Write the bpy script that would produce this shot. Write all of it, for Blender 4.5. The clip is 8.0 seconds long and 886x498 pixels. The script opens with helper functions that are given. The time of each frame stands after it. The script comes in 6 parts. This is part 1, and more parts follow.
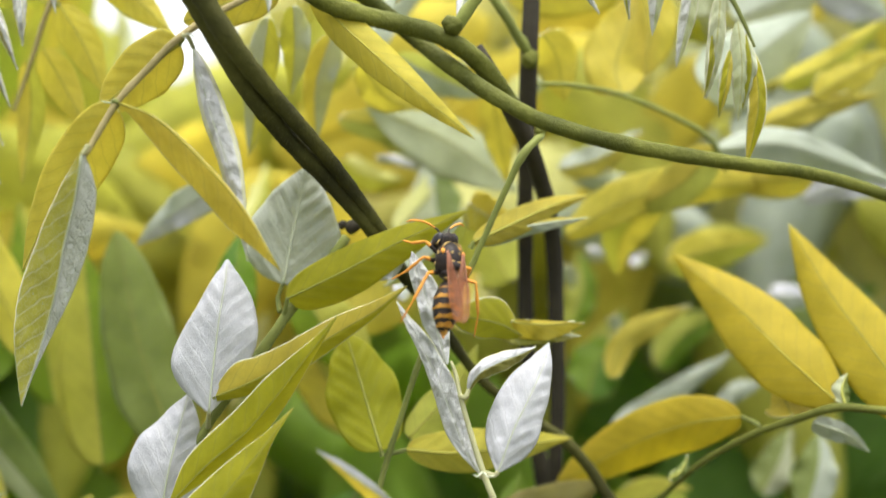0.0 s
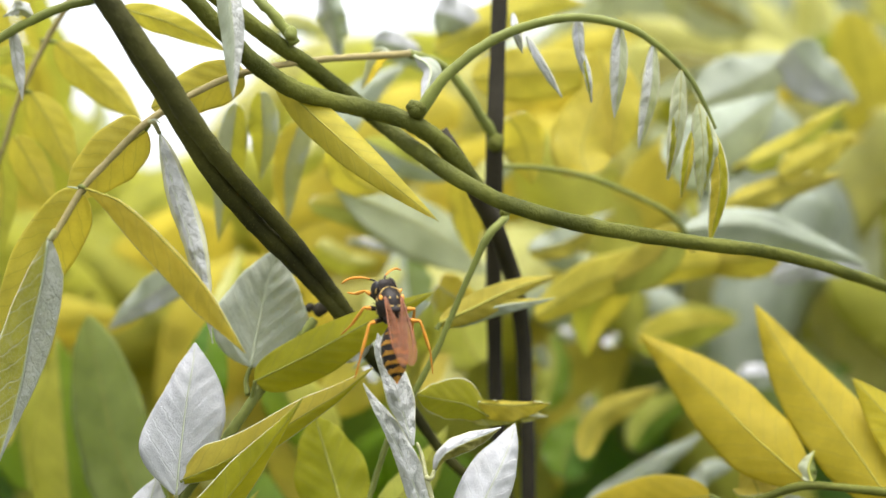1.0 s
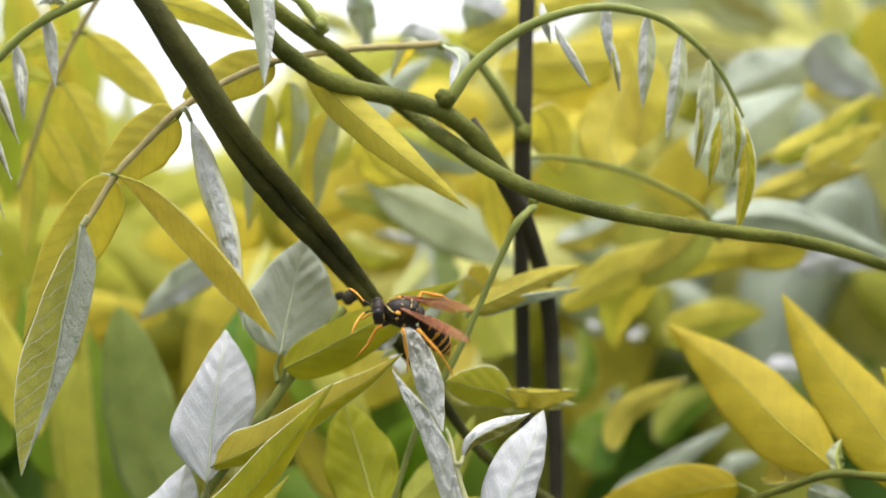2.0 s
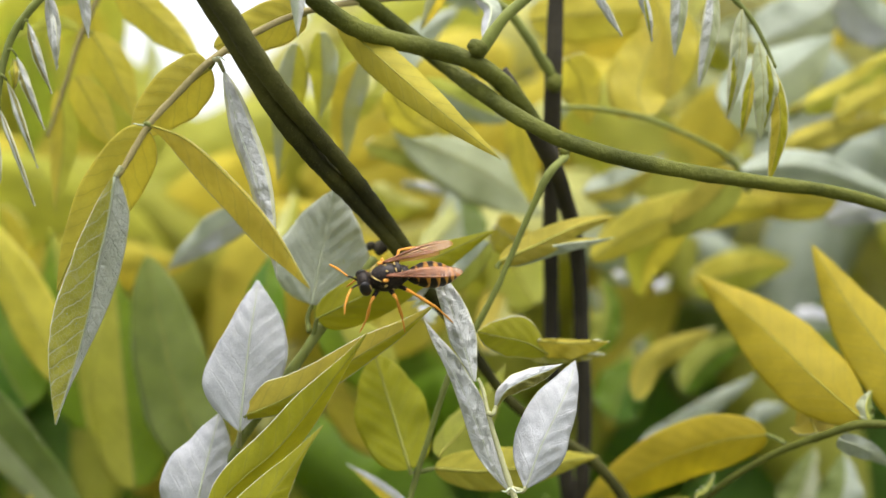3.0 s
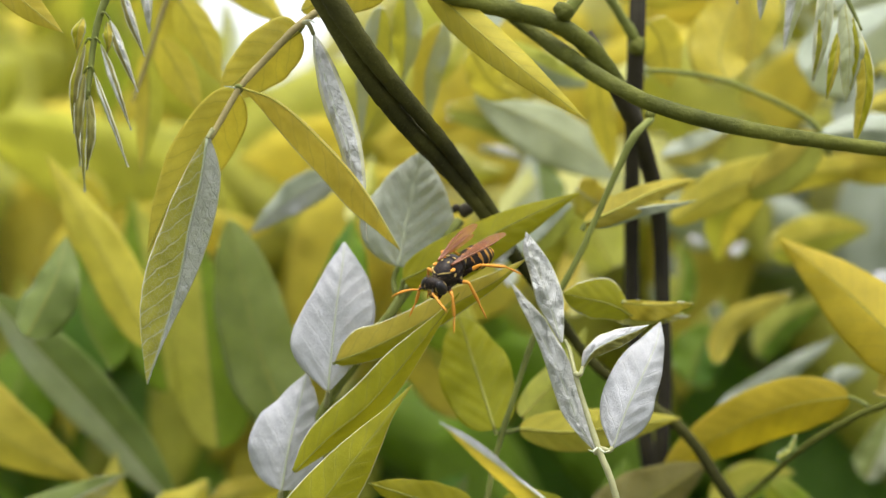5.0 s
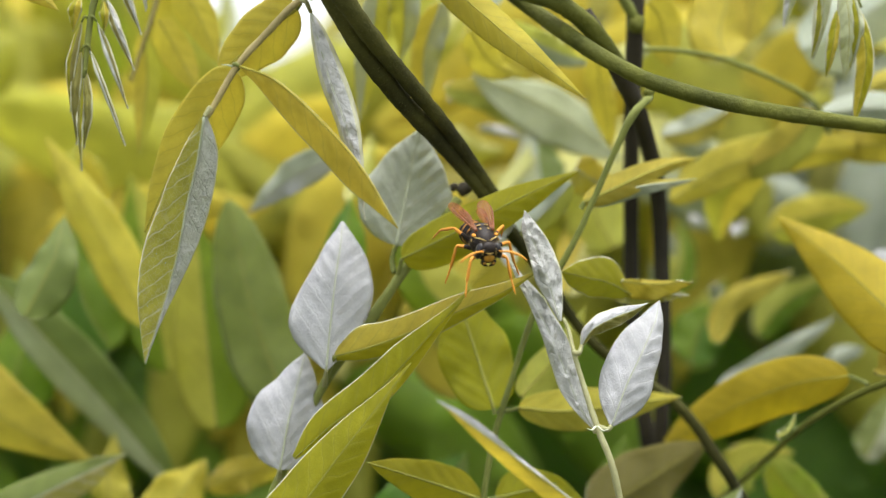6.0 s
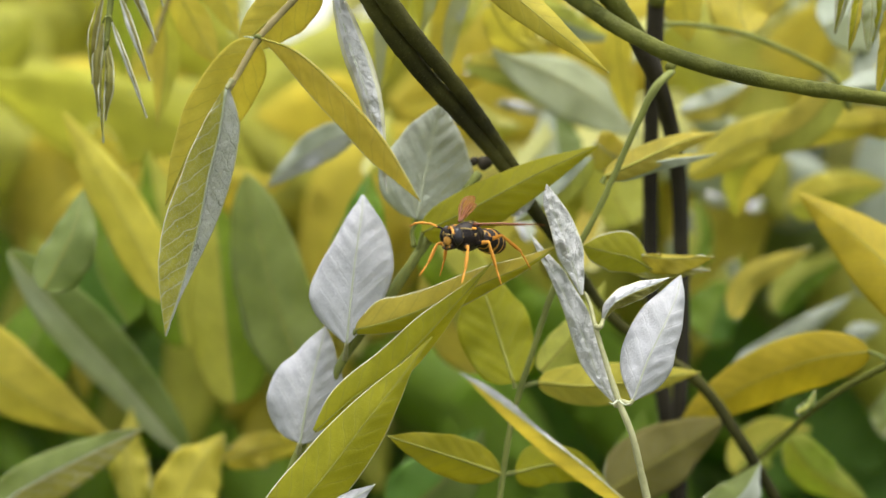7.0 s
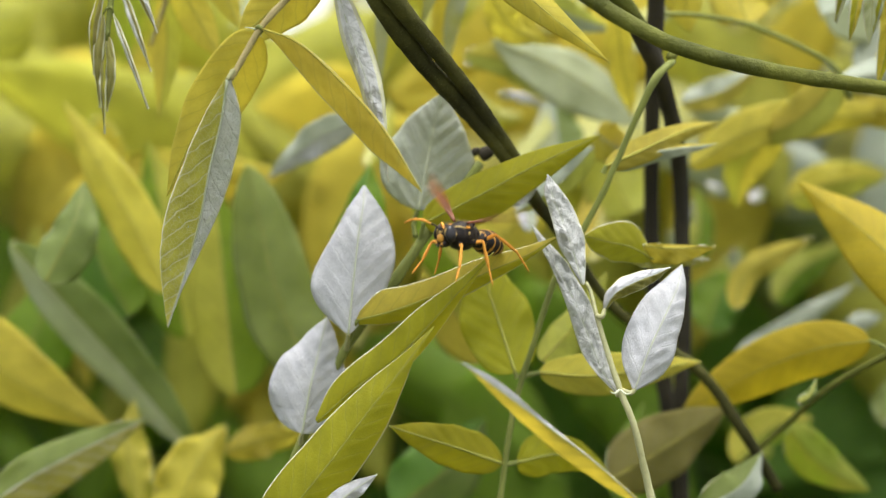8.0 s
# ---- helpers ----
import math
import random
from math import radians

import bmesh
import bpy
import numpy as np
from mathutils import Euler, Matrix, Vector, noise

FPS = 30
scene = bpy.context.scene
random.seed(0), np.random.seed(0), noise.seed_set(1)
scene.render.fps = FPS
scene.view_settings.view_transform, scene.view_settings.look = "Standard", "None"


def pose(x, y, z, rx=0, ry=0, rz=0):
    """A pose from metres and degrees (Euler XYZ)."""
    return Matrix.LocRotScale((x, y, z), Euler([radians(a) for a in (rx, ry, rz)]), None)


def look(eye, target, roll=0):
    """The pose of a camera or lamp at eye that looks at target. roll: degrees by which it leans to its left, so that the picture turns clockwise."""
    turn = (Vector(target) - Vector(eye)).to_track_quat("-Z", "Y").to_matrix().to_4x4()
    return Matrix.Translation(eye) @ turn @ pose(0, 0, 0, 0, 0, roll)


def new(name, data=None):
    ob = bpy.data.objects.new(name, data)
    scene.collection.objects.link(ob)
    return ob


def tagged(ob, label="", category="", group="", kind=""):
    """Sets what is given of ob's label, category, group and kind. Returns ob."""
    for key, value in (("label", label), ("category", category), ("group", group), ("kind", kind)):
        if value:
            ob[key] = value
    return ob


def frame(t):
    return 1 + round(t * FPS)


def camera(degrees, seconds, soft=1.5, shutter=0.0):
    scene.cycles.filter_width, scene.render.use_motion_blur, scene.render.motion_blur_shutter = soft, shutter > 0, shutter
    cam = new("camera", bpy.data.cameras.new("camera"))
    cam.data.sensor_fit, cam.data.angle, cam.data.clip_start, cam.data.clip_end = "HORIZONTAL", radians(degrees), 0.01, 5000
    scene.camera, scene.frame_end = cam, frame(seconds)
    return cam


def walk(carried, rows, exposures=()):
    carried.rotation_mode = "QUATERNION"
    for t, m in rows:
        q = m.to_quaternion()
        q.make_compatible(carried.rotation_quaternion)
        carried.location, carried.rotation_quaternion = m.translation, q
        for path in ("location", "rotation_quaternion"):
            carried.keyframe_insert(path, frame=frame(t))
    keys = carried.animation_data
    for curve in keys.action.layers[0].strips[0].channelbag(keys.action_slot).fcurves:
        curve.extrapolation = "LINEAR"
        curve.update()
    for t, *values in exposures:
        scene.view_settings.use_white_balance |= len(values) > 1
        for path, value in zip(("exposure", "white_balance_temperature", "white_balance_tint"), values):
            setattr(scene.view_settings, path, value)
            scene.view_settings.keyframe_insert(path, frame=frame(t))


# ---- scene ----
# One gentle hand-held path; millimetre plan round the insect, 1.5 m over the ground.
def at(x, y, z):
    """A point of the plan: millimetres across, away and above the height of 1.5 m."""
    return Vector((x, y, 1500.0 + z)) / 1000.0


def eye(x, y, z, yaw, pitch, roll):
    """The camera's pose: millimetres of the plan, and degrees to its left, up and of lean."""
    ahead = Euler((0, 0, radians(yaw))).to_matrix() @ Vector((0, math.cos(radians(pitch)), math.sin(radians(pitch))))
    return look(at(x, y, z), at(x, y, z) + ahead, roll)


cam = camera(28, 8.0, soft=1.4, shutter=0.4)
cam.data.dof.use_dof = True
cam.data.dof.focus_distance = 0.300
cam.data.dof.aperture_fstop = 9.0
walk(cam, [
    (0, eye(0.01, -294.82, 0.01, -0.000, 0.000, 0.000)),
    (0.5, eye(2.17, -296.62, 0.94, 0.027, 1.694, -0.139)),
    (1, eye(5.33, -297.31, -0.76, -0.128, 2.763, -0.469)),
    (1.5, eye(3.07, -297.78, -2.69, 0.075, 3.532, -0.322)),
    (2, eye(3.94, -298.86, -5.07, 0.547, 3.159, -0.413)),
    (2.2, eye(2.85, -298.56, -5.78, 0.682, 2.523, -0.369)),
    (3.3, eye(-2.07, -299.46, -4.20, 0.806, 1.273, -0.323)),
    (3.5, eye(-3.54, -299.84, -4.25, 1.048, 1.070, -0.255)),
    (4, eye(-6.73, -300.88, -5.12, 1.466, 0.950, -0.148)),
    (4.5, eye(-7.45, -301.00, -5.50, 1.770, 0.855, -0.218)),
    (4.7, eye(-7.96, -301.48, -5.87, 2.065, 0.756, -0.163)),
    (6, eye(-7.10, -300.59, -7.52, 2.285, 0.117, -0.363)),
    (6.5, eye(-6.82, -299.85, -7.55, 2.267, -0.141, -0.247)),
    (7, eye(-10.42, -300.14, -9.13, 2.355, -0.429, -0.189)),
    (7.5, eye(-11.56, -300.27, -9.67, 2.259, -0.636, -0.184)),
    (8, eye(-10.56, -300.47, -9.57, 2.374, -0.660, -0.333)),
], exposures=[(0.0, 1.03), (1.0, 0.95), (2.2, 0.83), (4.5, 0.77), (6.5, 0.77), (8.0, 0.84)])

# ---- light: a thin white overcast, with a broad soft sun high above the leaves ----
world = bpy.data.worlds.new("overcast_sky")
scene.world = world
world.use_nodes = True
wt = world.node_tree
sky = wt.nodes.new("ShaderNodeTexSky")
sky.sky_type = "NISHITA"
sky.sun_disc = False
sky.sun_elevation = radians(84)
sky.sun_rotation = radians(145)
sky.air_density, sky.dust_density, sky.ozone_density = 1.0, 4.0, 0.6
wt.nodes["Background"].inputs["Strength"].default_value = 0.25
veil = wt.nodes.new("ShaderNodeHueSaturation")
veil.inputs["Saturation"].default_value = 0.25
wt.links.new(sky.outputs["Color"], veil.inputs["Color"])
wt.links.new(veil.outputs["Color"], wt.nodes["Background"].inputs["Color"])
sun = new("sun", bpy.data.lights.new("sun", "SUN"))
sun.data.energy, sun.data.angle, sun.data.color = 1.5, radians(40), (1.0, 0.97, 0.92)
sun.matrix_world = look((0.1, -0.12, 3.3), (0, 0, 1.5))


# ---- materials ----
def shader(name):
    mat = bpy.data.materials.new(name)
    mat.use_nodes = True
    nt = mat.node_tree
    return mat, nt, nt.nodes["Principled BSDF"], nt.nodes["Material Output"]


def math_node(nt, op, a, b=None):
    n = nt.nodes.new("ShaderNodeMath")
    n.operation = op
    for i, v in enumerate((a, b)):
        if v is None:
            continue
        if isinstance(v, (int, float)):
            n.inputs[i].default_value = v
        else:
            nt.links.new(v, n.inputs[i])
    return n.outputs[0]


def mix_colour(nt, fac, a, b, blend="MIX"):
    n = nt.nodes.new("ShaderNodeMix")
    n.data_type, n.blend_type = "RGBA", blend
    for sock, v in ((n.inputs[0], fac), (n.inputs[6], a), (n.inputs[7], b)):
        if isinstance(v, tuple):
            sock.default_value = (*v, 1) if len(v) == 3 else v
        elif isinstance(v, (int, float)):
            sock.default_value = v
        else:
            nt.links.new(v, sock)
    return n.outputs[2]


def noise_node(nt, coords, scale, detail=3.0, rough=0.55):
    n = nt.nodes.new("ShaderNodeTexNoise")
    n.inputs["Scale"].default_value, n.inputs["Detail"].default_value, n.inputs["Roughness"].default_value = scale, detail, rough
    nt.links.new(coords, n.inputs["Vector"])
    return n.outputs["Fac"]


def ramp_node(nt, fac, lo, hi):
    n = nt.nodes.new("ShaderNodeMapRange")
    n.interpolation_type = "SMOOTHSTEP"
    n.inputs[1].default_value, n.inputs[2].default_value = lo, hi
    nt.links.new(fac, n.inputs[0])
    return n.outputs[0]


def leaf_material(name, colour, deep, vein, glow, through_it, fuzz=0.0, rough=0.5, veins=0.5, bump=0.3, hairs=0.0, spread=0.08, crinkle=0.5):
    """A leaf skin: mottled colour, side veins that run to the margin, silky hairs, and light that comes through from behind."""
    mat, nt, bsdf, out = shader(name)
    uv = nt.nodes.new("ShaderNodeUVMap").outputs[0]
    sep = nt.nodes.new("ShaderNodeSeparateXYZ")
    nt.links.new(uv, sep.inputs[0])
    across = math_node(nt, "ABSOLUTE", sep.outputs[0])
    wob = noise_node(nt, uv, 0.22, 3)
    phase = math_node(nt, "ADD", math_node(nt, "MULTIPLY", math_node(nt, "SUBTRACT", sep.outputs[1], math_node(nt, "MULTIPLY", across, 1.25)), 0.27), math_node(nt, "MULTIPLY", wob, 0.9))
    gap = math_node(nt, "PINGPONG", phase, 0.5)
    line = math_node(nt, "SUBTRACT", 1.0, ramp_node(nt, gap, 0.015, 0.075))
    mid = math_node(nt, "SUBTRACT", 1.0, ramp_node(nt, across, 0.12, 0.4))
    net = nt.nodes.new("ShaderNodeTexVoronoi")
    net.feature = "DISTANCE_TO_EDGE"
    net.inputs["Scale"].default_value = 1.1
    nt.links.new(uv, net.inputs["Vector"])
    web = math_node(nt, "SUBTRACT", 1.0, ramp_node(nt, net.outputs["Distance"], 0.0, 0.09))
    lines = math_node(nt, "MAXIMUM", math_node(nt, "MAXIMUM", line, mid), math_node(nt, "MULTIPLY", web, 0.35))
    big = ramp_node(nt, noise_node(nt, uv, 0.12, 3), 0.3, 0.7)
    fine = noise_node(nt, uv, 2.6, 4, 0.7)
    base = mix_colour(nt, big, colour, deep)
    base = mix_colour(nt, math_node(nt, "MULTIPLY", ramp_node(nt, fine, 0.4, 0.75), 0.35), base, deep)
    base = mix_colour(nt, math_node(nt, "MULTIPLY", lines, veins), base, vein)
    if hairs:
        strand = nt.nodes.new("ShaderNodeMapping")
        strand.inputs["Scale"].default_value = (9.0, 1.3, 1.0)
        strand.inputs["Rotation"].default_value = (0, 0, 0.5)
        nt.links.new(uv, strand.inputs["Vector"])
        silk = ramp_node(nt, noise_node(nt, strand.outputs[0], 1.0, 3, 0.7), 0.45, 0.75)
        base = mix_colour(nt, math_node(nt, "MULTIPLY", silk, hairs), base, (0.82, 0.83, 0.80))
    own = nt.nodes.new("ShaderNodeObjectInfo").outputs["Random"]
    hsv = nt.nodes.new("ShaderNodeHueSaturation")
    nt.links.new(base, hsv.inputs["Color"])
    nt.links.new(math_node(nt, "ADD", 1.0 - spread, math_node(nt, "MULTIPLY", own, 2 * spread)), hsv.inputs["Value"])
    nt.links.new(math_node(nt, "ADD", 0.5 - spread * 0.12, math_node(nt, "MULTIPLY", own, spread * 0.24)), hsv.inputs["Hue"])
    nt.links.new(hsv.outputs[0], bsdf.inputs["Base Color"])
    nt.links.new(math_node(nt, "ADD", rough - 0.1, math_node(nt, "MULTIPLY", fine, 0.2)), bsdf.inputs["Roughness"])
    bsdf.inputs["Specular IOR Level"].default_value = 0.14
    bsdf.inputs["Sheen Weight"].default_value = fuzz
    bsdf.inputs["Sheen Roughness"].default_value = 0.35
    hump = nt.nodes.new("ShaderNodeBump")
    hump.inputs["Strength"].default_value, hump.inputs["Distance"].default_value = bump, 0.0004
    folds = math_node(nt, "MULTIPLY", noise_node(nt, uv, 0.8, 2, 0.6), crinkle)
    nt.links.new(math_node(nt, "ADD", folds, math_node(nt, "SUBTRACT", math_node(nt, "MULTIPLY", fine, 0.8), math_node(nt, "MULTIPLY", lines, 0.5))), hump.inputs["Height"])
    nt.links.new(hump.outputs[0], bsdf.inputs["Normal"])
    trans = nt.nodes.new("ShaderNodeBsdfTranslucent")
    nt.links.new(mix_colour(nt, math_node(nt, "MULTIPLY", lines, 0.4), mix_colour(nt, big, glow, tuple(c * 0.8 for c in glow)), tuple(c * 0.55 for c in glow)), trans.inputs["Color"])
    mix = nt.nodes.new("ShaderNodeMixShader")
    mix.inputs[0].default_value = through_it
    nt.links.new(bsdf.outputs[0], mix.inputs[1])
    nt.links.new(trans.outputs[0], mix.inputs[2])
    nt.links.new(mix.outputs[0], out.inputs["Surface"])
    return mat


SKIN = {
    "silver": leaf_material("silky_silver_leaf", (0.58, 0.58, 0.61), (0.37, 0.38, 0.39), (0.70, 0.71, 0.66), (0.66, 0.69, 0.56), 0.24, 0.15, 0.58, 0.28, 0.5, 0.4, 0.05, 0.6),
    "silky": leaf_material("crumpled_silky_leaf", (0.74, 0.74, 0.74), (0.50, 0.51, 0.47), (0.70, 0.71, 0.64), (0.62, 0.66, 0.46), 0.28, 0.2, 0.5, 0.4, 1.0, 0.55, 0.06, 2.2),
    "ash": leaf_material("ashy_green_leaf", (0.54, 0.57, 0.49), (0.42, 0.46, 0.35), (0.36, 0.42, 0.26), (0.64, 0.70, 0.46), 0.35, 0.2, 0.55, 0.35, 0.9, 0.2, 0.06, 0.9),
    "downy": leaf_material("greyish_olive_leaf", (0.46, 0.41, 0.065), (0.36, 0.325, 0.04), (0.70, 0.70, 0.52), (0.80, 0.74, 0.18), 0.5, 0.06, 0.5, 0.95, 0.5, 0.10),
    # khaki: own tone of young leaflets; stands in for shade on one broad leaf
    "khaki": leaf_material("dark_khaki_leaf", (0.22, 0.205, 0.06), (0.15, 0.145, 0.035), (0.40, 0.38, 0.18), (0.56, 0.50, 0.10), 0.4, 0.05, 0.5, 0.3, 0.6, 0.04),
    "sage": leaf_material("sage_green_leaf", (0.48, 0.51, 0.34), (0.39, 0.42, 0.25), (0.50, 0.52, 0.36), (0.72, 0.78, 0.40), 0.4, 0.15, 0.5, 0.4, 0.4, 0.1),
    "pale": leaf_material("pale_lime_leaf", (0.58, 0.58, 0.26), (0.47, 0.48, 0.17), (0.58, 0.58, 0.32), (1.0, 0.96, 0.42), 0.55, 0.1, 0.45, 0.3, 0.3),
    "grey": leaf_material("grey_green_leaf", (0.46, 0.50, 0.42), (0.33, 0.38, 0.27), (0.58, 0.62, 0.50), (0.66, 0.72, 0.48), 0.4, 0.2, 0.5, 0.4, 0.5, 0.25, 0.10),
    "yellow": leaf_material("yellow_green_leaf", (0.53, 0.46, 0.075), (0.43, 0.37, 0.05), (0.56, 0.54, 0.18), (1.0, 0.88, 0.27), 0.60, 0.06, 0.45, 0.3, 0.3),
    "lime": leaf_material("lime_leaf", (0.38, 0.38, 0.075), (0.29, 0.30, 0.045), (0.46, 0.48, 0.16), (0.92, 0.92, 0.28), 0.60, 0.06, 0.45, 0.3, 0.3),
    "olive": leaf_material("olive_downy_leaf", (0.36, 0.34, 0.05), (0.27, 0.26, 0.035), (0.72, 0.72, 0.55), (0.75, 0.70, 0.18), 0.5, 0.1, 0.5, 0.9, 0.6, 0.15),
    "moss": leaf_material("olive_green_leaf", (0.37, 0.355, 0.025), (0.28, 0.28, 0.018), (0.45, 0.44, 0.12), (0.82, 0.79, 0.08), 0.55, 0.06, 0.45, 0.3, 0.35),
    "fresh": leaf_material("fresh_green_leaf", (0.18, 0.26, 0.03), (0.125, 0.20, 0.02), (0.28, 0.34, 0.10), (0.50, 0.70, 0.09), 0.58, 0.06, 0.45, 0.3, 0.3),
    "gold": leaf_material("golden_yellow_leaf", (0.49, 0.405, 0.045), (0.40, 0.335, 0.03), (0.60, 0.53, 0.14), (1.0, 0.85, 0.10), 0.58, 0.06, 0.45, 0.25, 0.3),
    "dull": leaf_material("dull_green_leaf", (0.175, 0.21, 0.06), (0.12, 0.155, 0.04), (0.26, 0.29, 0.12), (0.48, 0.62, 0.14), 0.38, 0.15, 0.45, 0.3, 0.3),
    "green": leaf_material("green_leaf", (0.115, 0.195, 0.04), (0.08, 0.15, 0.025), (0.18, 0.25, 0.05), (0.40, 0.72, 0.08), 0.5, 0.06, 0.45, 0.3, 0.3),
    "dark": leaf_material("deep_green_leaf", (0.095, 0.145, 0.045), (0.07, 0.11, 0.03), (0.08, 0.12, 0.035), (0.16, 0.38, 0.08), 0.4, 0.06, 0.45, 0.3, 0.2),
}


def skin_material(name, colour, second, scale=300.0, rough=0.6, bump=0.4, specks=None, fuzz=0.0, distance=0.0003, stretch=1.0):
    mat, nt, bsdf, out = shader(name)
    geo = nt.nodes.new("ShaderNodeTexCoord").outputs["Object"]
    big, fine = noise_node(nt, geo, scale * 0.25, 3), noise_node(nt, geo, scale * 2.5, 4, 0.7)
    base = mix_colour(nt, ramp_node(nt, big, 0.3, 0.7), colour, second)
    base = mix_colour(nt, math_node(nt, "MULTIPLY", ramp_node(nt, fine, 0.45, 0.8), 0.4), base, tuple(c * 0.5 for c in second))
    if specks:
        cells = nt.nodes.new("ShaderNodeTexVoronoi")
        cells.inputs["Scale"].default_value = scale * 6.5
        nt.links.new(geo, cells.inputs["Vector"])
        base = mix_colour(nt, math_node(nt, "MULTIPLY", math_node(nt, "SUBTRACT", 1.0, ramp_node(nt, cells.outputs["Distance"], 0.06, 0.26)), 0.3), base, specks)
    nt.links.new(base, bsdf.inputs["Base Color"])
    bsdf.inputs["Roughness"].default_value = rough
    bsdf.inputs["Specular IOR Level"].default_value = 0.15
    bsdf.inputs["Sheen Weight"].default_value = fuzz
    hump = nt.nodes.new("ShaderNodeBump")
    hump.inputs["Strength"].default_value, hump.inputs["Distance"].default_value = bump, distance
    nt.links.new(fine, hump.inputs["Height"])
    nt.links.new(hump.outputs[0], bsdf.inputs["Normal"])
    return mat


BARK = skin_material("dark_vine_bark", (0.074, 0.073, 0.017), (0.022, 0.022, 0.007), 260, 0.75, 0.9, (0.20, 0.205, 0.07), 0.0, 0.0005)
GREEN_BARK = skin_material("green_vine_bark", (0.140, 0.148, 0.024), (0.060, 0.068, 0.011), 330, 0.65, 0.9, (0.30, 0.32, 0.14), 0.0, 0.0005)
BLACK_BARK = skin_material("old_vine_bark", (0.052, 0.045, 0.030), (0.028, 0.025, 0.018), 260, 0.75, 0.6, (0.10, 0.095, 0.06))
TWIG = skin_material("young_green_stalk", (0.21, 0.235, 0.055), (0.14, 0.16, 0.04), 400, 0.55, 0.3, None, 0.05)
PALE_TWIG = skin_material("downy_pale_stalk", (0.38, 0.375, 0.20), (0.28, 0.28, 0.13), 400, 0.6, 0.4, None, 0.05)
BROWN_TWIG = skin_material("brownish_stalk", (0.36, 0.295, 0.13), (0.27, 0.225, 0.09), 400, 0.6, 0.4, None, 0.05)
RIB = skin_material("yellowish_midrib", (0.42, 0.385, 0.07), (0.35, 0.325, 0.055), 400, 0.5, 0.3)
RIB_GREEN = skin_material("green_midrib", (0.33, 0.33, 0.07), (0.26, 0.27, 0.05), 400, 0.5, 0.3)
RIB_PALE = skin_material("downy_white_midrib", (0.52, 0.55, 0.40), (0.42, 0.46, 0.30), 400, 0.6, 0.4)
RIM = skin_material("downy_leaf_margin", (0.58, 0.58, 0.40), (0.50, 0.50, 0.32), 400, 0.6, 0.3)
SOIL = skin_material("leaf_litter_soil", (0.07, 0.085, 0.03), (0.05, 0.045, 0.025), 12, 0.9, 0.5, None, 0.0, 0.01)


# ---- builders ----
def part(name, data, material, parent, label=""):
    """One mesh object under a thing or a part. data: a mesh, or (vertices, faces)."""
    if isinstance(data, tuple):
        me = bpy.data.meshes.new(name)
        me.from_pydata([tuple(v) for v in data[0]], [], data[1])
        me.polygons.foreach_set("use_smooth", [True] * len(me.polygons))
        data = me
    for m in material if isinstance(material, (list, tuple)) else (material,):
        data.materials.append(m)
    ob = new(name, data)
    if parent is not None:
        ob.parent = parent
        ob.matrix_parent_inverse = parent.matrix_basis.inverted()
    return tagged(ob, label)


def thing(name, place, label, category, group="", kind=""):
    root = new(name)
    root.empty_display_size = 0.01
    root.matrix_basis = Matrix.Translation(place)
    return tagged(root, label, category, group, kind)


def smooth_line(points, n):
    """n points on a smooth curve through the given ones (Catmull-Rom), evenly spaced along it."""
    pts = [np.array(p, float) for p in points]
    pts = [2 * pts[0] - pts[1], *pts, 2 * pts[-1] - pts[-2]]
    fine = []
    for a, b, c, d in zip(pts, pts[1:], pts[2:], pts[3:]):
        for k in range(24):
            t = k / 24
            fine.append(0.5 * (2 * b + (c - a) * t + (2 * a - 5 * b + 4 * c - d) * t * t + (3 * b - a - 3 * c + d) * t ** 3))
    fine = np.array([*fine, pts[-2]])
    run = np.r_[0, np.cumsum(np.linalg.norm(np.diff(fine[:, :3], axis=0), axis=1))]
    return np.stack([np.interp(np.linspace(0, run[-1], n), run, fine[:, k]) for k in range(fine.shape[1])], 1)


def tube(points, radii, n=40, sides=12, rough=0.06, seed=0):
    """A round stalk along points, its radius (mm) running through radii, slightly knobbly."""
    r = np.interp(np.linspace(0, 1, len(points)), np.linspace(0, 1, len(radii)), radii) / 1000
    line = smooth_line([(*p, q) for p, q in zip(points, r)], n)
    tang = np.gradient(line[:, :3], axis=0)
    tang /= np.linalg.norm(tang, axis=1)[:, None]
    rng = np.random.RandomState(seed + 7)
    side = np.cross(tang[0], (0.3, 0.8, 0.5))
    verts, faces = [], []
    wob = rng.normal(0, rough, (n, sides))
    wob = (wob + np.roll(wob, 1, 0) + np.roll(wob, 1, 1)) / 1.8
    for k in range(n):
        side = side - tang[k] * (side @ tang[k])
        side /= np.linalg.norm(side)
        other = np.cross(tang[k], side)
        for j in range(sides):
            a = 2 * math.pi * j / sides
            verts.append(line[k, :3] + line[k, 3] * (1 + wob[k, j]) * (math.cos(a) * side + math.sin(a) * other))
    for k in range(n - 1):
        for j in range(sides):
            i = (j + 1) % sides
            faces.append((k * sides + j, k * sides + i, (k + 1) * sides + i, (k + 1) * sides + j))
    faces += [tuple(range(sides))[::-1], tuple(range((n - 1) * sides, n * sides))]
    return verts, faces


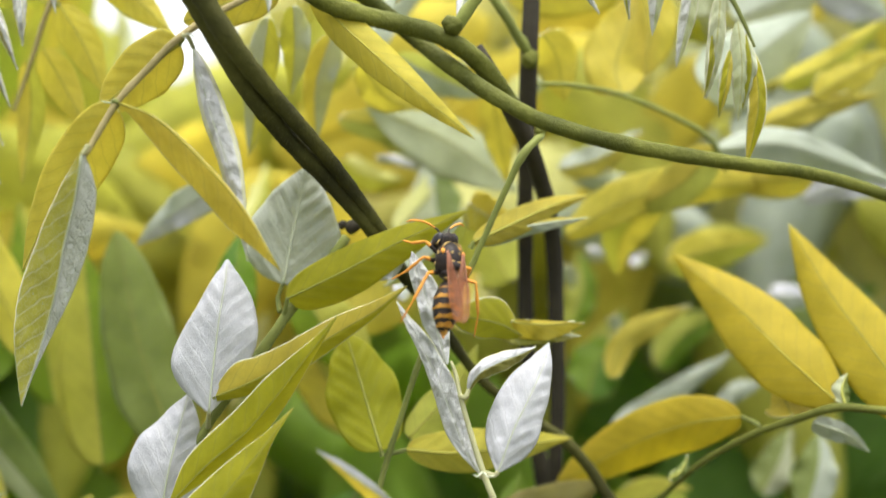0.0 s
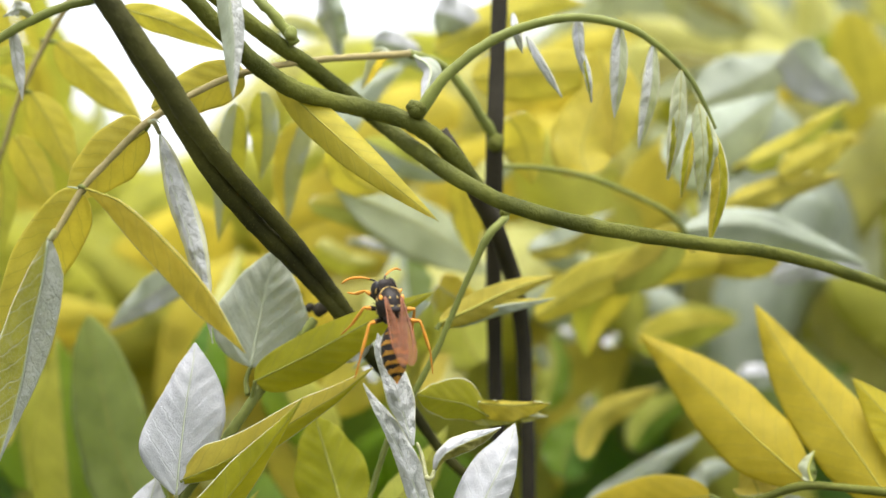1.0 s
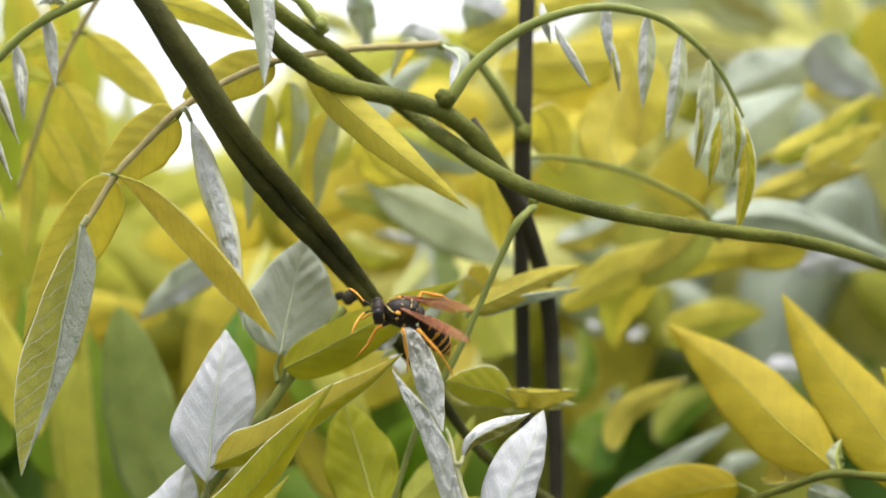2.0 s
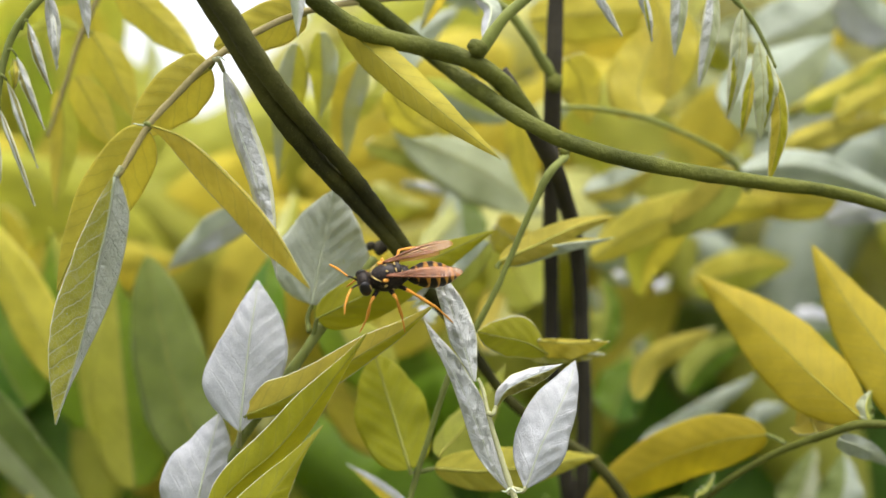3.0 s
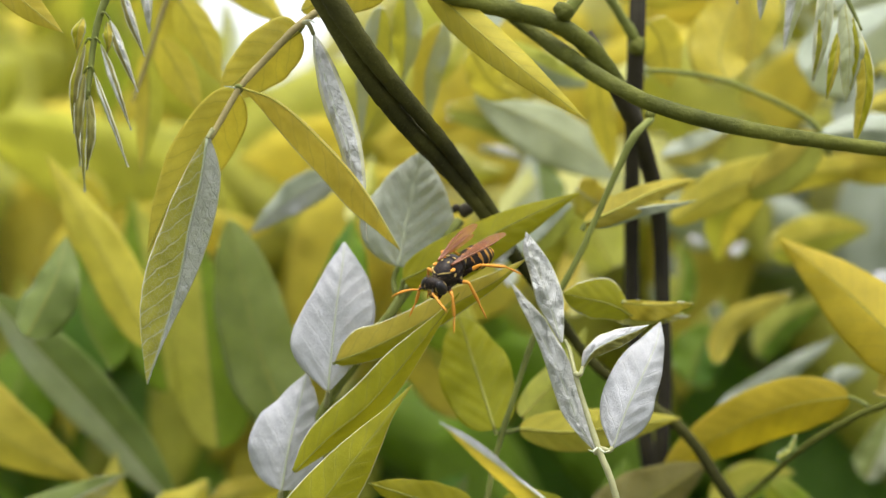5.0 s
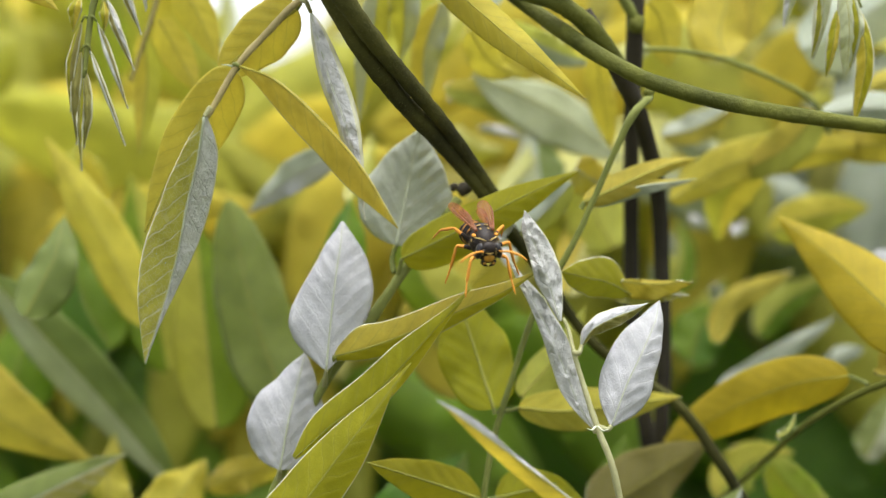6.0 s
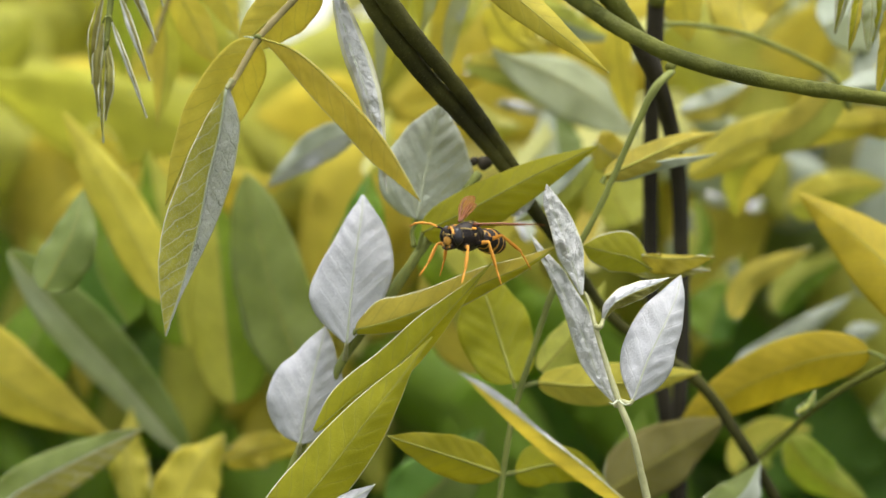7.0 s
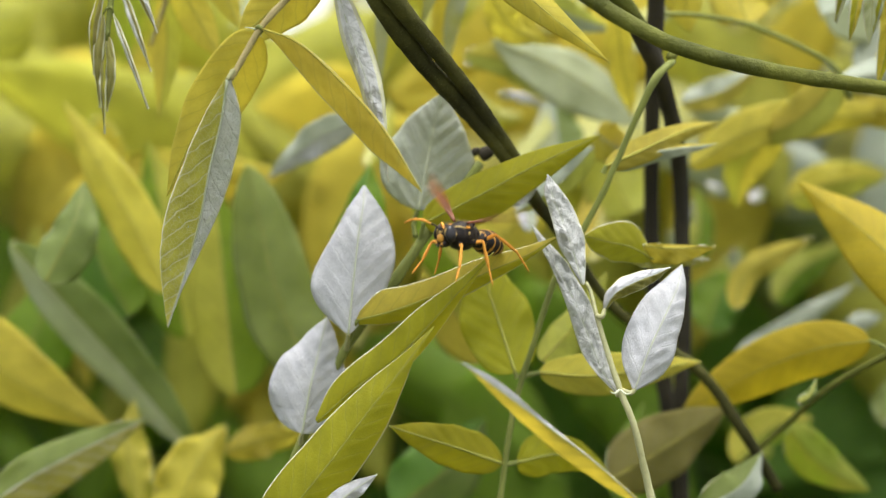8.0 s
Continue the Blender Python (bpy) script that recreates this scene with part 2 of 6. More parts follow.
def stem(parent, points, radii, n, sides, rough, seed, material, pieces):
    """A vine's stem as internodes that follow one another."""
    verts, faces = tube(points, radii, n, sides, rough, seed)
    cuts = [round((n - 1) * k / pieces) for k in range(pieces + 1)]
    for a, b in zip(cuts, cuts[1:]):
        ring = verts[a * sides:(b + 1) * sides]
        quads = [tuple(i - a * sides for i in f) for f in faces[a * sides:b * sides]]
        if a == 0:
            quads.append(tuple(range(sides))[::-1])
        if b == n - 1:
            quads.append(tuple(range(len(ring) - sides, len(ring))))
        part("internode", (ring, quads), material, parent)


PROFILES = {"round": (0.36, 1.0), "mid": (0.90, 0.95), "broad": (0.6, 0.7), "ovate": (0.50, 0.95), "lance": (0.72, 1.15), "ellipse": (0.48, 0.62), "narrow": (0.60, 0.85), "long": (0.55, 1.0), "blunt": (0.42, 0.5)}


def blade_arrays(spine, left, right, profile, n, m, relief=0.25, wave=0.5, seed=0, thick=0.22, crumple=0.0, edge=0.0):
    """The skin of a leaf as a closed thin slab. spine: points from the base to the tip; left, right: (half width in mm, degrees by which
    that half leans back from the upright plane, curl in degrees towards the margin, and, for a leaf of uneven outline, its own half
    widths in mm from base to tip). crumple: depth of the dents in mm; edge: breadth of a pale hairy margin in mm."""
    rng = np.random.RandomState(seed + 11)
    a, b = PROFILES[profile]
    s = np.linspace(0, 1, n)
    s = 0.5 * s + 0.5 * (1 - np.cos(math.pi * s)) / 2
    dense = smooth_line(spine, 4 * n)
    line = np.stack([np.interp(s, np.linspace(0, 1, 4 * n), dense[:, k]) for k in range(3)], 1)
    length = np.linalg.norm(np.diff(dense, axis=0), axis=1).sum() * 1000
    tang = np.gradient(line, axis=0)
    tang /= np.linalg.norm(tang, axis=1)[:, None] + 1e-12
    front = np.tile((0.0, -1.0, 0.0), (n, 1))
    lefts = np.cross(front, tang)
    lefts /= np.linalg.norm(lefts, axis=1)[:, None] + 1e-12
    front = np.cross(tang, lefts)
    w = np.clip(s, 1e-4, 1) ** a * np.clip(1 - s, 1e-4, 1) ** b
    w = np.maximum(w / w.max(), 0.012)
    w *= 1 + 0.025 * np.interp(s, np.linspace(0, 1, 9), rng.normal(0, 1, 9))
    rows = np.zeros((n, 2 * m + 1, 3))
    uv = np.zeros((n, 2 * m + 1, 2))
    ph, ph2 = rng.uniform(0, 6.28, 2)
    spacing = 3.6 if length < 70 else 5.0
    for k, (half, sign) in enumerate(((left, 1), (right, -1))):
        width, lean, curl, own = (*half, 0, None)[:4] if len(half) < 4 else half
        if own:
            ws = smooth_line([(10.0 * i, q, 0.0) for i, q in enumerate(own)], 60)
            w_side = np.maximum(np.interp(s, ws[:, 0] / ws[-1, 0], ws[:, 1]), 0.06)
        else:
            w_side = width * w
        for j in range(m + 1):
            u = 1.0 if j == m else j / m if not edge else j / (m - 1) * max(0.5, 1 - edge / max(np.max(w_side), 0.4))
            mean = np.radians(lean + curl * (u - 0.5))
            off = w_side * u
            x = off * np.cos(mean)
            y = -off * np.sin(mean)
            phase = (s * length - 1.25 * off) / spacing
            bulge = np.abs(np.sin(math.pi * phase)) ** 0.8 * math.sqrt(max(0.0, 4 * u * (1 - u))) * np.minimum(1, w * 1.5)
            y = y + relief * bulge + wave * u * u * w * (np.sin(s * 9 + ph + 2.0 * k) + 0.6 * np.sin(s * 21 + ph2 + k))
            if crumple:
                y = y + crumple * np.minimum(1, w_side / 1.5) * np.array([noise.noise(Vector((q * length * 0.55, sign * o * 0.8, seed * 3.1))) + 0.5 * noise.noise(Vector((q * length * 1.3, sign * o * 1.7, seed * 1.7))) for q, o in zip(s, off)])
            col = m + (-j if sign > 0 else j)
            rows[:, col] = line + (lefts * (sign * x)[:, None] + front * y[:, None]) / 1000
            uv[:, col, 0], uv[:, col, 1] = -sign * off, s * length
    du, dv = np.gradient(rows, axis=1), np.gradient(rows, axis=0)
    nor = np.cross(du, dv)
    nor /= np.linalg.norm(nor, axis=2)[..., None] + 1e-12
    back = rows - nor * thick / 1000 * np.where((nor * front[:, None]).sum(-1, keepdims=True) < 0, -1, 1)
    c = 2 * m + 1
    idx = np.arange(n * c).reshape(n, c)
    q = np.stack([idx[:-1, :-1], idx[:-1, 1:], idx[1:, 1:], idx[1:, :-1]], -1)
    f1 = q.reshape(-1, 4)
    f2 = f1[:, ::-1] + n * c
    ring = np.r_[idx[0], idx[1:, -1], idx[-1, -2::-1], idx[-2:0:-1, 0]]
    nxt = np.roll(ring, -1)
    rim = np.stack([ring + n * c, nxt + n * c, nxt, ring], -1)
    half_of = np.where(np.tile(np.arange(c - 1) < m, n - 1), 0, 1)
    if edge:
        half_of[np.isin(np.tile(np.arange(c - 1), n - 1), (0, c - 2))] = 3
    mats = np.r_[half_of, np.full(len(f2), 2), np.full(len(rim), 3)]
    return np.concatenate([rows.reshape(-1, 3), back.reshape(-1, 3)]), np.concatenate([f1, f2, rim]), mats, np.tile(uv.reshape(-1, 2), (2, 1)), line, front


def mesh_of(name, verts, faces, mats, uvs):
    me = bpy.data.meshes.new(name)
    me.vertices.add(len(verts))
    me.vertices.foreach_set("co", verts.ravel())
    me.loops.add(faces.size)
    me.loops.foreach_set("vertex_index", faces.ravel().astype(np.int32))
    me.polygons.add(len(faces))
    me.polygons.foreach_set("loop_start", np.arange(0, faces.size, 4, dtype=np.int32))
    me.polygons.foreach_set("loop_total", np.full(len(faces), 4, dtype=np.int32))
    me.polygons.foreach_set("material_index", mats.astype(np.int32))
    me.polygons.foreach_set("use_smooth", np.ones(len(faces), bool))
    layer = me.uv_layers.new(name="UVMap")
    layer.data.foreach_set("uv", uvs[faces.ravel()].ravel())
    me.update(calc_edges=True)
    me.validate()
    return me


leaf_count = [0]


def leaflet(parent, spine, left, right, profile, skins, label="", rib=0.35, fine=True, relief=0.25, wave=0.5, stalk=None, name="leaflet", crumple=0.0, edge=0.0):
    """One leaflet with its raised midrib (and its little stalk) under a compound leaf or a leaf."""
    leaf_count[0] += 1
    n, m = (64, 10) if fine else (28, 5)
    if not fine:
        rib = min(rib, 0.13)
    v, f, mats, uv, line, front = blade_arrays(spine, left, right, profile, n, m, relief if fine else 0.0, wave, leaf_count[0], 0.22, crumple, edge)
    ob = part(name, mesh_of(name, v, f, mats, uv), [SKIN[k] for k in skins] + [RIM], parent, label)
    if rib:
        pts = [Vector(line[i] + front[i] * 0.0001) for i in range(0, n, 3)]
        part("midrib", tube(pts, [rib, rib * 0.6, rib * 0.2], 30, 7, 0.04), RIB_PALE if {"silver", "silky", "ash", "grey", "olive"} & set(skins[:2]) else RIB_GREEN if {"dull", "green", "fresh", "moss", "dark"} & set(skins[:2]) else RIB, ob)
    if stalk:
        part("petiolule", tube([*stalk, spine[0]], [0.5, 0.42, 0.36], 12, 8, 0.05), PALE_TWIG if {"silver", "silky"} & set(skins[:2]) else TWIG, ob)
    return ob


def lone_leaf(spine, left, right, profile, skins, label, group="", fine=False, rib=0.15, wave=1.0, relief=0.2, crumple=0.0, edge=0.0):
    """A leaf of a shoot whose stalk is hidden in the foliage."""
    root = thing("leaf", spine[0], label, "leaf", group)
    leaflet(root, spine, left, right, profile, skins, "", rib, fine, relief, wave, None, "blade", crumple, edge)
    return root


# ---- ground ----
def build_ground():
    n, size = 60, 400.0
    verts, faces = [], []
    for i in range(n + 1):
        for j in range(n + 1):
            x, y = ((2 * i / n - 1) ** 3) * size, ((2 * j / n - 1) ** 3) * size
            verts.append((x, y, 0.03 * noise.noise(Vector((x * 0.7, y * 0.7, 0)))))
    for i in range(n):
        for j in range(n):
            k = i * (n + 1) + j
            faces.append((k, k + n + 1, k + n + 2, k + 1))
    tagged(part("ground", (verts, faces), SOIL, None), "leaf-littered dark soil under the climber", "ground", "", "structure")


build_ground()


# ---- twining vines ----
def bud(parent, place, size, turn, material):
    """A swollen node with a scale."""
    bm = bmesh.new()
    bmesh.ops.create_icosphere(bm, subdivisions=3, radius=size / 1000)
    for v in bm.verts:
        v.co.z *= 1.3 if v.co.z > 0 else 0.9
        v.co *= 1 + 0.18 * noise.noise(v.co * 900)
    bmesh.ops.transform(bm, matrix=Matrix.Translation(place) @ pose(0, 0, 0, *turn), verts=bm.verts)
    me = bpy.data.meshes.new("node")
    bm.to_mesh(me)
    bm.free()
    me.polygons.foreach_set("use_smooth", [True] * len(me.polygons))
    return part("node", me, material, parent)


vine = thing("vine", at(-56.5, -16.0, 66.0), "dark olive-brown twining vine stem with fine pale specks", "vine", "twining vine stems")
stem(vine, [at(-56.5, -16.0, 66.0), at(-51.0, -15.0, 58.2), at(-46.3, -14.0, 51.5), at(-39.9, -12.3, 42.5), at(-34.3, -9.3, 33.6), at(-29.8, -4.0, 27.4), at(-24.3, 2.7, 21.0), at(-19.0, 9.3, 14.7), at(-13.3, 16.0, 6.8), at(-9.5, 20.0, 1.2)], [1.75, 1.78, 1.80, 1.78, 1.72, 1.62, 1.42, 1.25, 1.12, 1.0], 80, 18, 0.05, 3, BARK, 3)
bud(vine, at(-16.2, 21.0, 3.9), 1.30, (0, 70, 0), BLACK_BARK)
bud(vine, at(-18.0, 21.0, 4.3), 0.80, (0, 70, 0), BLACK_BARK)

vine = thing("vine", at(-58.5, -12.0, 66.0), "dark olive-brown vine stem wound against its neighbour", "vine", "twining vine stems")
stem(vine, [at(-57.6, -12.0, 66.4), at(-52.3, -11.0, 58.5), at(-47.6, -10.0, 51.6), at(-43.3, -8.5, 44.4), at(-39.2, -6.8, 38.0), at(-35.1, -4.6, 31.1), at(-31.1, -1.0, 24.9), at(-26.2, 5.0, 18.7), at(-21.3, 10.5, 13.5), at(-16.3, 15.0, 8.1), at(-11.8, 19.0, 2.5), at(-7.0, 25.0, -4.6), at(-2.0, 30.0, -11.2), at(6.9, 34.0, -23.9), at(17.5, 37.0, -32.1), at(25.0, 38.0, -38.0), at(32.6, 40.0, -48.9), at(39.5, 44.0, -60.2)], [1.2, 1.2, 1.25, 1.35, 1.5, 1.62, 1.68, 1.66, 1.62, 1.55, 1.45, 1.25, 1.0, 0.98, 1.08, 1.08, 1.08, 1.08], 110, 18, 0.05, 7, BARK, 5)

vine = thing("vine", at(-40.8, -6.0, 61.2), "olive-green twining vine stem with a swollen node", "vine", "twining vine stems")
stem(vine, [at(-40.8, -6.0, 61.2), at(-34.9, -3.0, 54.9), at(-30.1, 0.0, 49.8), at(-25.7, 3.0, 45.6), at(-19.3, 7.0, 41.6), at(-11.7, 10.0, 39.6), at(-3.5, 12.0, 37.9), at(2.6, 12.0, 35.2), at(7.7, 15.0, 31.1), at(12.1, 20.0, 25.6)], [1.54, 1.54, 1.54, 1.58, 1.63, 1.63, 1.63, 1.63, 1.63, 1.54], 70, 16, 0.05, 9, GREEN_BARK, 3)
bud(vine, at(1.9, 10.0, 38.4), 1.65, (0, -70, 0), GREEN_BARK)
bud(vine, at(17.0, 17.0, 20.7), 0.99, (0, 60, 0), GREEN_BARK)

vine = thing("vine", at(-39.3, 4.0, 64.3), "green climbing vine stem with a pale upper side", "vine", "twining vine stems")
stem(vine, [at(-39.3, 4.0, 64.3), at(-32.8, 5.0, 57.8), at(-23.3, 9.0, 50.5), at(-17.7, 13.0, 47.1), at(-12.1, 19.0, 43.2), at(-6.1, 20.0, 38.4), at(1.6, 14.0, 31.7), at(11.2, 9.0, 24.7), at(20.8, 8.0, 20.5), at(35.5, 10.0, 17.1), at(50.4, 12.0, 14.9), at(64.6, 15.0, 13.1), at(78.5, 20.0, 9.6), at(93.5, 26.0, 4.7)], [1.42, 1.42, 1.42, 1.42, 1.47, 1.47, 1.47, 1.47, 1.42, 1.37, 1.27, 1.18, 1.08, 1.08], 70, 16, 0.05, 13, GREEN_BARK, 4)
part("side_shoot", tube([at(-30.0, 10.0, 63.8), at(-27.0, 10.0, 59.3), at(-23.7, 9.0, 55.6), at(-21.0, 9.0, 52.4), at(-19.4, 9.0, 49.9)], [0.79, 0.88, 0.98, 0.98, 1.08], 30, 10, 0.06, 14), TWIG, vine, "pale green side shoot")
bud(vine, at(-20.0, 8.0, 51.3), 1.17, (0, 20, 0), TWIG)

vine = thing("vine", at(5.6, 19.0, 35.5), "blackish old vine stem bending down to upright", "vine", "twining vine stems")
stem(vine, [at(5.6, 19.0, 35.5), at(9.6, 20.0, 29.1), at(12.9, 21.0, 23.7), at(16.4, 29.0, 17.1), at(19.3, 39.0, 9.7), at(21.3, 47.0, 0.1), at(22.1, 51.0, -13.1), at(22.6, 54.0, -28.7), at(22.2, 58.0, -51.5), at(24.0, 64.0, -90.0), at(34.0, 86.0, -260.0), at(22.0, 104.0, -620.0), at(38.0, 120.0, -1050.0), at(30.0, 126.0, -1515.0)], [1.48, 1.69, 1.69, 1.59, 1.59, 1.59, 1.48, 1.48, 1.45, 1.5, 2.0, 2.6, 3.2, 4.0], 420, 16, 0.05, 17, BLACK_BARK, 6)

vine = thing("vine", at(17.6, 34.0, 79.6), "straight blackish old vine stem", "vine", "twining vine stems")
stem(vine, [at(17.6, 34.0, 79.6), at(16.4, 34.0, 46.1), at(15.9, 34.0, 35.7), at(15.8, 41.0, 20.4), at(16.0, 50.0, 4.5), at(16.4, 56.0, -13.3), at(17.6, 60.0, -29.2), at(20.0, 62.0, -46.4), at(21.8, 64.0, -61.5), at(24.0, 70.0, -100.0), at(16.0, 96.0, -300.0), at(34.0, 112.0, -640.0), at(22.0, 118.0, -1060.0), at(14.0, 130.0, -1515.0)], [1.53, 1.53, 1.64, 1.53, 1.53, 1.53, 1.53, 1.64, 1.64, 1.7, 2.2, 2.8, 3.4, 4.2], 440, 16, 0.05, 19, BLACK_BARK, 6)
bud(vine, at(16.1, 33.0, 34.7), 1.67, (0, 10, 0), GREEN_BARK)

# ---- drooping compound leaf with a brownish stalk ----

frond = thing("compound_leaf", at(16.7, 34.0, 35.4), "drooping compound leaf with yellow-green and silky leaflets", "compound leaf", "compound leaves of the climber")
part("petiole", tube([at(16.7, 34.0, 35.2), at(13.2, 31.0, 39.8), at(11.3, 30.0, 42.9), at(6.4, 28.0, 48.6), at(0.3, 24.0, 50.4)], [1.25, 0.94, 0.94, 0.84, 0.84], 30, 10, 0.06, 23), TWIG, frond, "green leaf stalk")
part("rachis", tube([at(0.3, 24.0, 50.4), at(-7.3, 20.0, 49.3), at(-16.0, 14.0, 47.8), at(-27.6, 6.0, 44.6), at(-35.5, 0.0, 40.2), at(-42.5, -4.0, 35.1), at(-47.7, -6.0, 29.6), at(-52.7, -7.5, 23.8), at(-55.9, -9.0, 17.9), at(-57.3, -10.5, 15.0)], [0.67, 0.67, 0.57, 0.57, 0.57, 0.62, 0.62, 0.57, 0.53, 0.43], 80, 10, 0.06, 24), BROWN_TWIG, frond, "brownish downy stalk")
# silky skin on the left half: hairs, plus sky sheen put into the colour
leaflet(frond, [at(-57.7, -11.0, 15.0), at(-59.4, -8.0, 7.8), at(-61.8, -5.0, 0.5), at(-63.8, -2.0, -7.0), at(-66.6, 0.6, -15.5), at(-70.6, 3.0, -26.3)], (0, 45, 0, (0.7, 3.4, 4.4, 4.7, 3.7, 2.4, 1.1, 0.3, 0.1)), (0, 12, 8, (0.4, 2.8, 4.2, 5.1, 6.3, 6.6, 5.6, 3.2, 0.2)), "mid", ("silky", "downy", "grey"), "olive downy leaflet with pale veins, silky hairs and sky sheen coloured into one half", rib=0.22, relief=0.35, wave=0.3, stalk=[at(-56.9, -10.0, 16.6)], crumple=0.35, edge=0.26)
leaflet(frond, [at(-53.4, -5.0, 23.1), at(-60.8, 2.0, 14.7), at(-66.4, 4.0, 5.8), at(-71.2, 6.0, -3.7)], (5.1, 15), (5.1, 15), "ovate", ("yellow", "yellow", "olive"), "yellow-green leaflet", wave=0.4, stalk=[at(-52.9, -6.0, 23.6)])
leaflet(frond, [at(-52.4, -8.0, 23.6), at(-46.3, -8.8, 21.1), at(-38.7, -9.5, 14.1), at(-32.2, -10.0, 6.6), at(-26.0, -10.0, -3.5)], (0, 70, 0, (0.1, 0.6, 0.9, 1.1, 1.1, 1.0, 0.8, 0.4, 0.1)), (0, 15, 12, (0.1, 2.8, 3.9, 4.4, 4.5, 4.5, 3.9, 2.0, 0.1)), "lance", ("yellow", "yellow", "yellow"), "narrow yellow-green leaflet with a pale rim", rib=0.16, wave=0.2, stalk=[at(-53.4, -7.0, 23.6), at(-53.0, -8.0, 23.9)], crumple=0.25, edge=0.16)
leaflet(frond, [at(-43.4, -2.0, 33.8), at(-50.3, 4.0, 30.0), at(-58.6, 8.0, 23.7)], (5, 10), (5.6, 20), "ellipse", ("yellow", "yellow", "olive"), "rounded yellow leaflet", wave=0.4, stalk=[at(-42.7, -4.0, 34.5)])
leaflet(frond, [at(-41.0, -3.0, 33.1), at(-37.8, -6.0, 22.2), at(-34.6, -8.0, 12.9), at(-31.7, -7.0, -1.9)], (3.1, 20, 20), (2.4, 42), "lance", ("silky", "silky", "olive"), "silky silver leaflet, folded lengthwise", rib=0.12, relief=0.4, wave=0.5, crumple=0.7, edge=True, stalk=[at(-42.7, -4.0, 34.9), at(-41.6, -5.0, 34.6)])
leaflet(frond, [at(-27.9, 6.0, 43.9), at(-34.9, 10.0, 43.0), at(-44.8, 12.0, 39.2)], (4.3, 15), (4.1, 15), "ellipse", ("yellow", "yellow", "olive"), "rounded yellow leaflet", wave=0.4)
leaflet(frond, [at(1.3, 20.0, 49.3), at(4.1, 16.0, 46.1), at(2.4, 12.0, 39.5)], (2.4, 40), (2.1, 40), "lance", ("grey", "silver", "olive"), "small curled grey leaflet", wave=0.3)
leaflet(frond, [at(-3.3, 22.0, 49.9), at(-5.4, 24.0, 49.9), at(-8.8, 30.0, 44.6)], (1.7, 30), (1.8, 20), "lance", ("yellow", "grey", "yellow"), "", fine=False)
part("stipel", tube([at(-52.9, -7.0, 23.4), at(-54.0, -8.0, 23.7), at(-55.3, -8.0, 23.9)], [0.18, 0.15, 0.07], 10, 6, 0.06, 33), RIB_PALE, frond, "")
part("stipel", tube([at(-42.7, -4.0, 35.1), at(-41.2, -6.0, 35.0), at(-40.2, -7.0, 34.3)], [0.18, 0.15, 0.07], 10, 6, 0.06, 34), RIB_PALE, frond, "")

# ---- thin compound leaf in the bright gap ----

frond = thing("compound_leaf", at(-58.9, 32.0, 68.6), "slender compound leaf with hanging yellow leaflets", "compound leaf", "compound leaves of the climber")
part("rachis", tube([at(-58.9, 32.0, 68.6), at(-63.5, 34.0, 62.7), at(-69.5, 36.0, 53.4), at(-74.3, 38.0, 44.1), at(-77.6, 40.0, 35.2), at(-81.3, 42.0, 26.2)], [0.64, 0.64, 0.53, 0.53, 0.43, 0.32], 50, 8, 0.06, 37), BROWN_TWIG, frond, "thin brown stalk")
leaflet(frond, [at(-66.6, 36.0, 55.0), at(-58.6, 36.0, 48.0), at(-50.0, 34.0, 39.7)], (3.3, 25), (4.5, 15), "long", ("yellow", "yellow", "lime"), "", wave=0.4, rib=0.13, stalk=[at(-69.6, 36.0, 55.3)])
leaflet(frond, [at(-71.8, 38.0, 45.7), at(-67.5, 38.0, 38.6), at(-63.2, 38.0, 28.9)], (3.7, 25), (4.1, 20), "long", ("yellow", "yellow", "lime"), "", wave=0.4, rib=0.13, stalk=[at(-73.6, 38.0, 46.2)])
leaflet(frond, [at(-75.2, 39.0, 37.7), at(-71.7, 40.0, 31.3), at(-67.4, 40.0, 23.2)], (3.3, 25), (4.1, 20), "long", ("yellow", "yellow", "lime"), "", wave=0.4, rib=0.13)
leaflet(frond, [at(-78.4, 40.0, 35.5), at(-78.1, 42.0, 26.1), at(-79.8, 42.0, 12.1)], (2.7, 25), (3, 20), "long", ("lime", "yellow", "lime"), "", wave=0.4, rib=0.13)
leaflet(frond, [at(-69.8, 36.0, 52.3), at(-75.6, 38.0, 53.2), at(-84.7, 40.0, 50.9)], (2.1, 25), (2.1, 20), "long", ("lime", "lime", "lime"), "", wave=0.4, rib=0.13)
leaflet(frond, [at(-74.3, 38.0, 46.2), at(-78.8, 38.0, 47.3), at(-86.8, 40.0, 45.5)], (2.1, 25), (2.1, 20), "long", ("lime", "lime", "lime"), "", wave=0.4, rib=0.13)
lone_leaf([at(-50.4, 14.0, 57.3), at(-40.9, 14.0, 54.2), at(-31.7, 16.0, 49.7)], (2.5, 15), (2.5, 20), "long", ("yellow", "yellow", "lime"), "yellow leaf hanging against the sky", fine=True, wave=0.5)
lone_leaf([at(-29.7, -8.0, 61.4), at(-27.8, -11.0, 49.2), at(-27.7, -12.0, 37.3)], (2.2, 35), (3, 25, 20), "long", ("silky", "grey", "olive"), "hanging grey-green young leaf, partly folded", fine=True, wave=0.6)
lone_leaf([at(-96.8, -5.0, 45.1), at(-89.1, -5.0, 38.3), at(-83.2, -5.0, 33.5)], (2.6, 20), (3, 20), "long", ("yellow", "yellow", "olive"), "yellow leaf tip beside a vine", fine=True, wave=0.4)

# ---- hanging young compound leaf ----

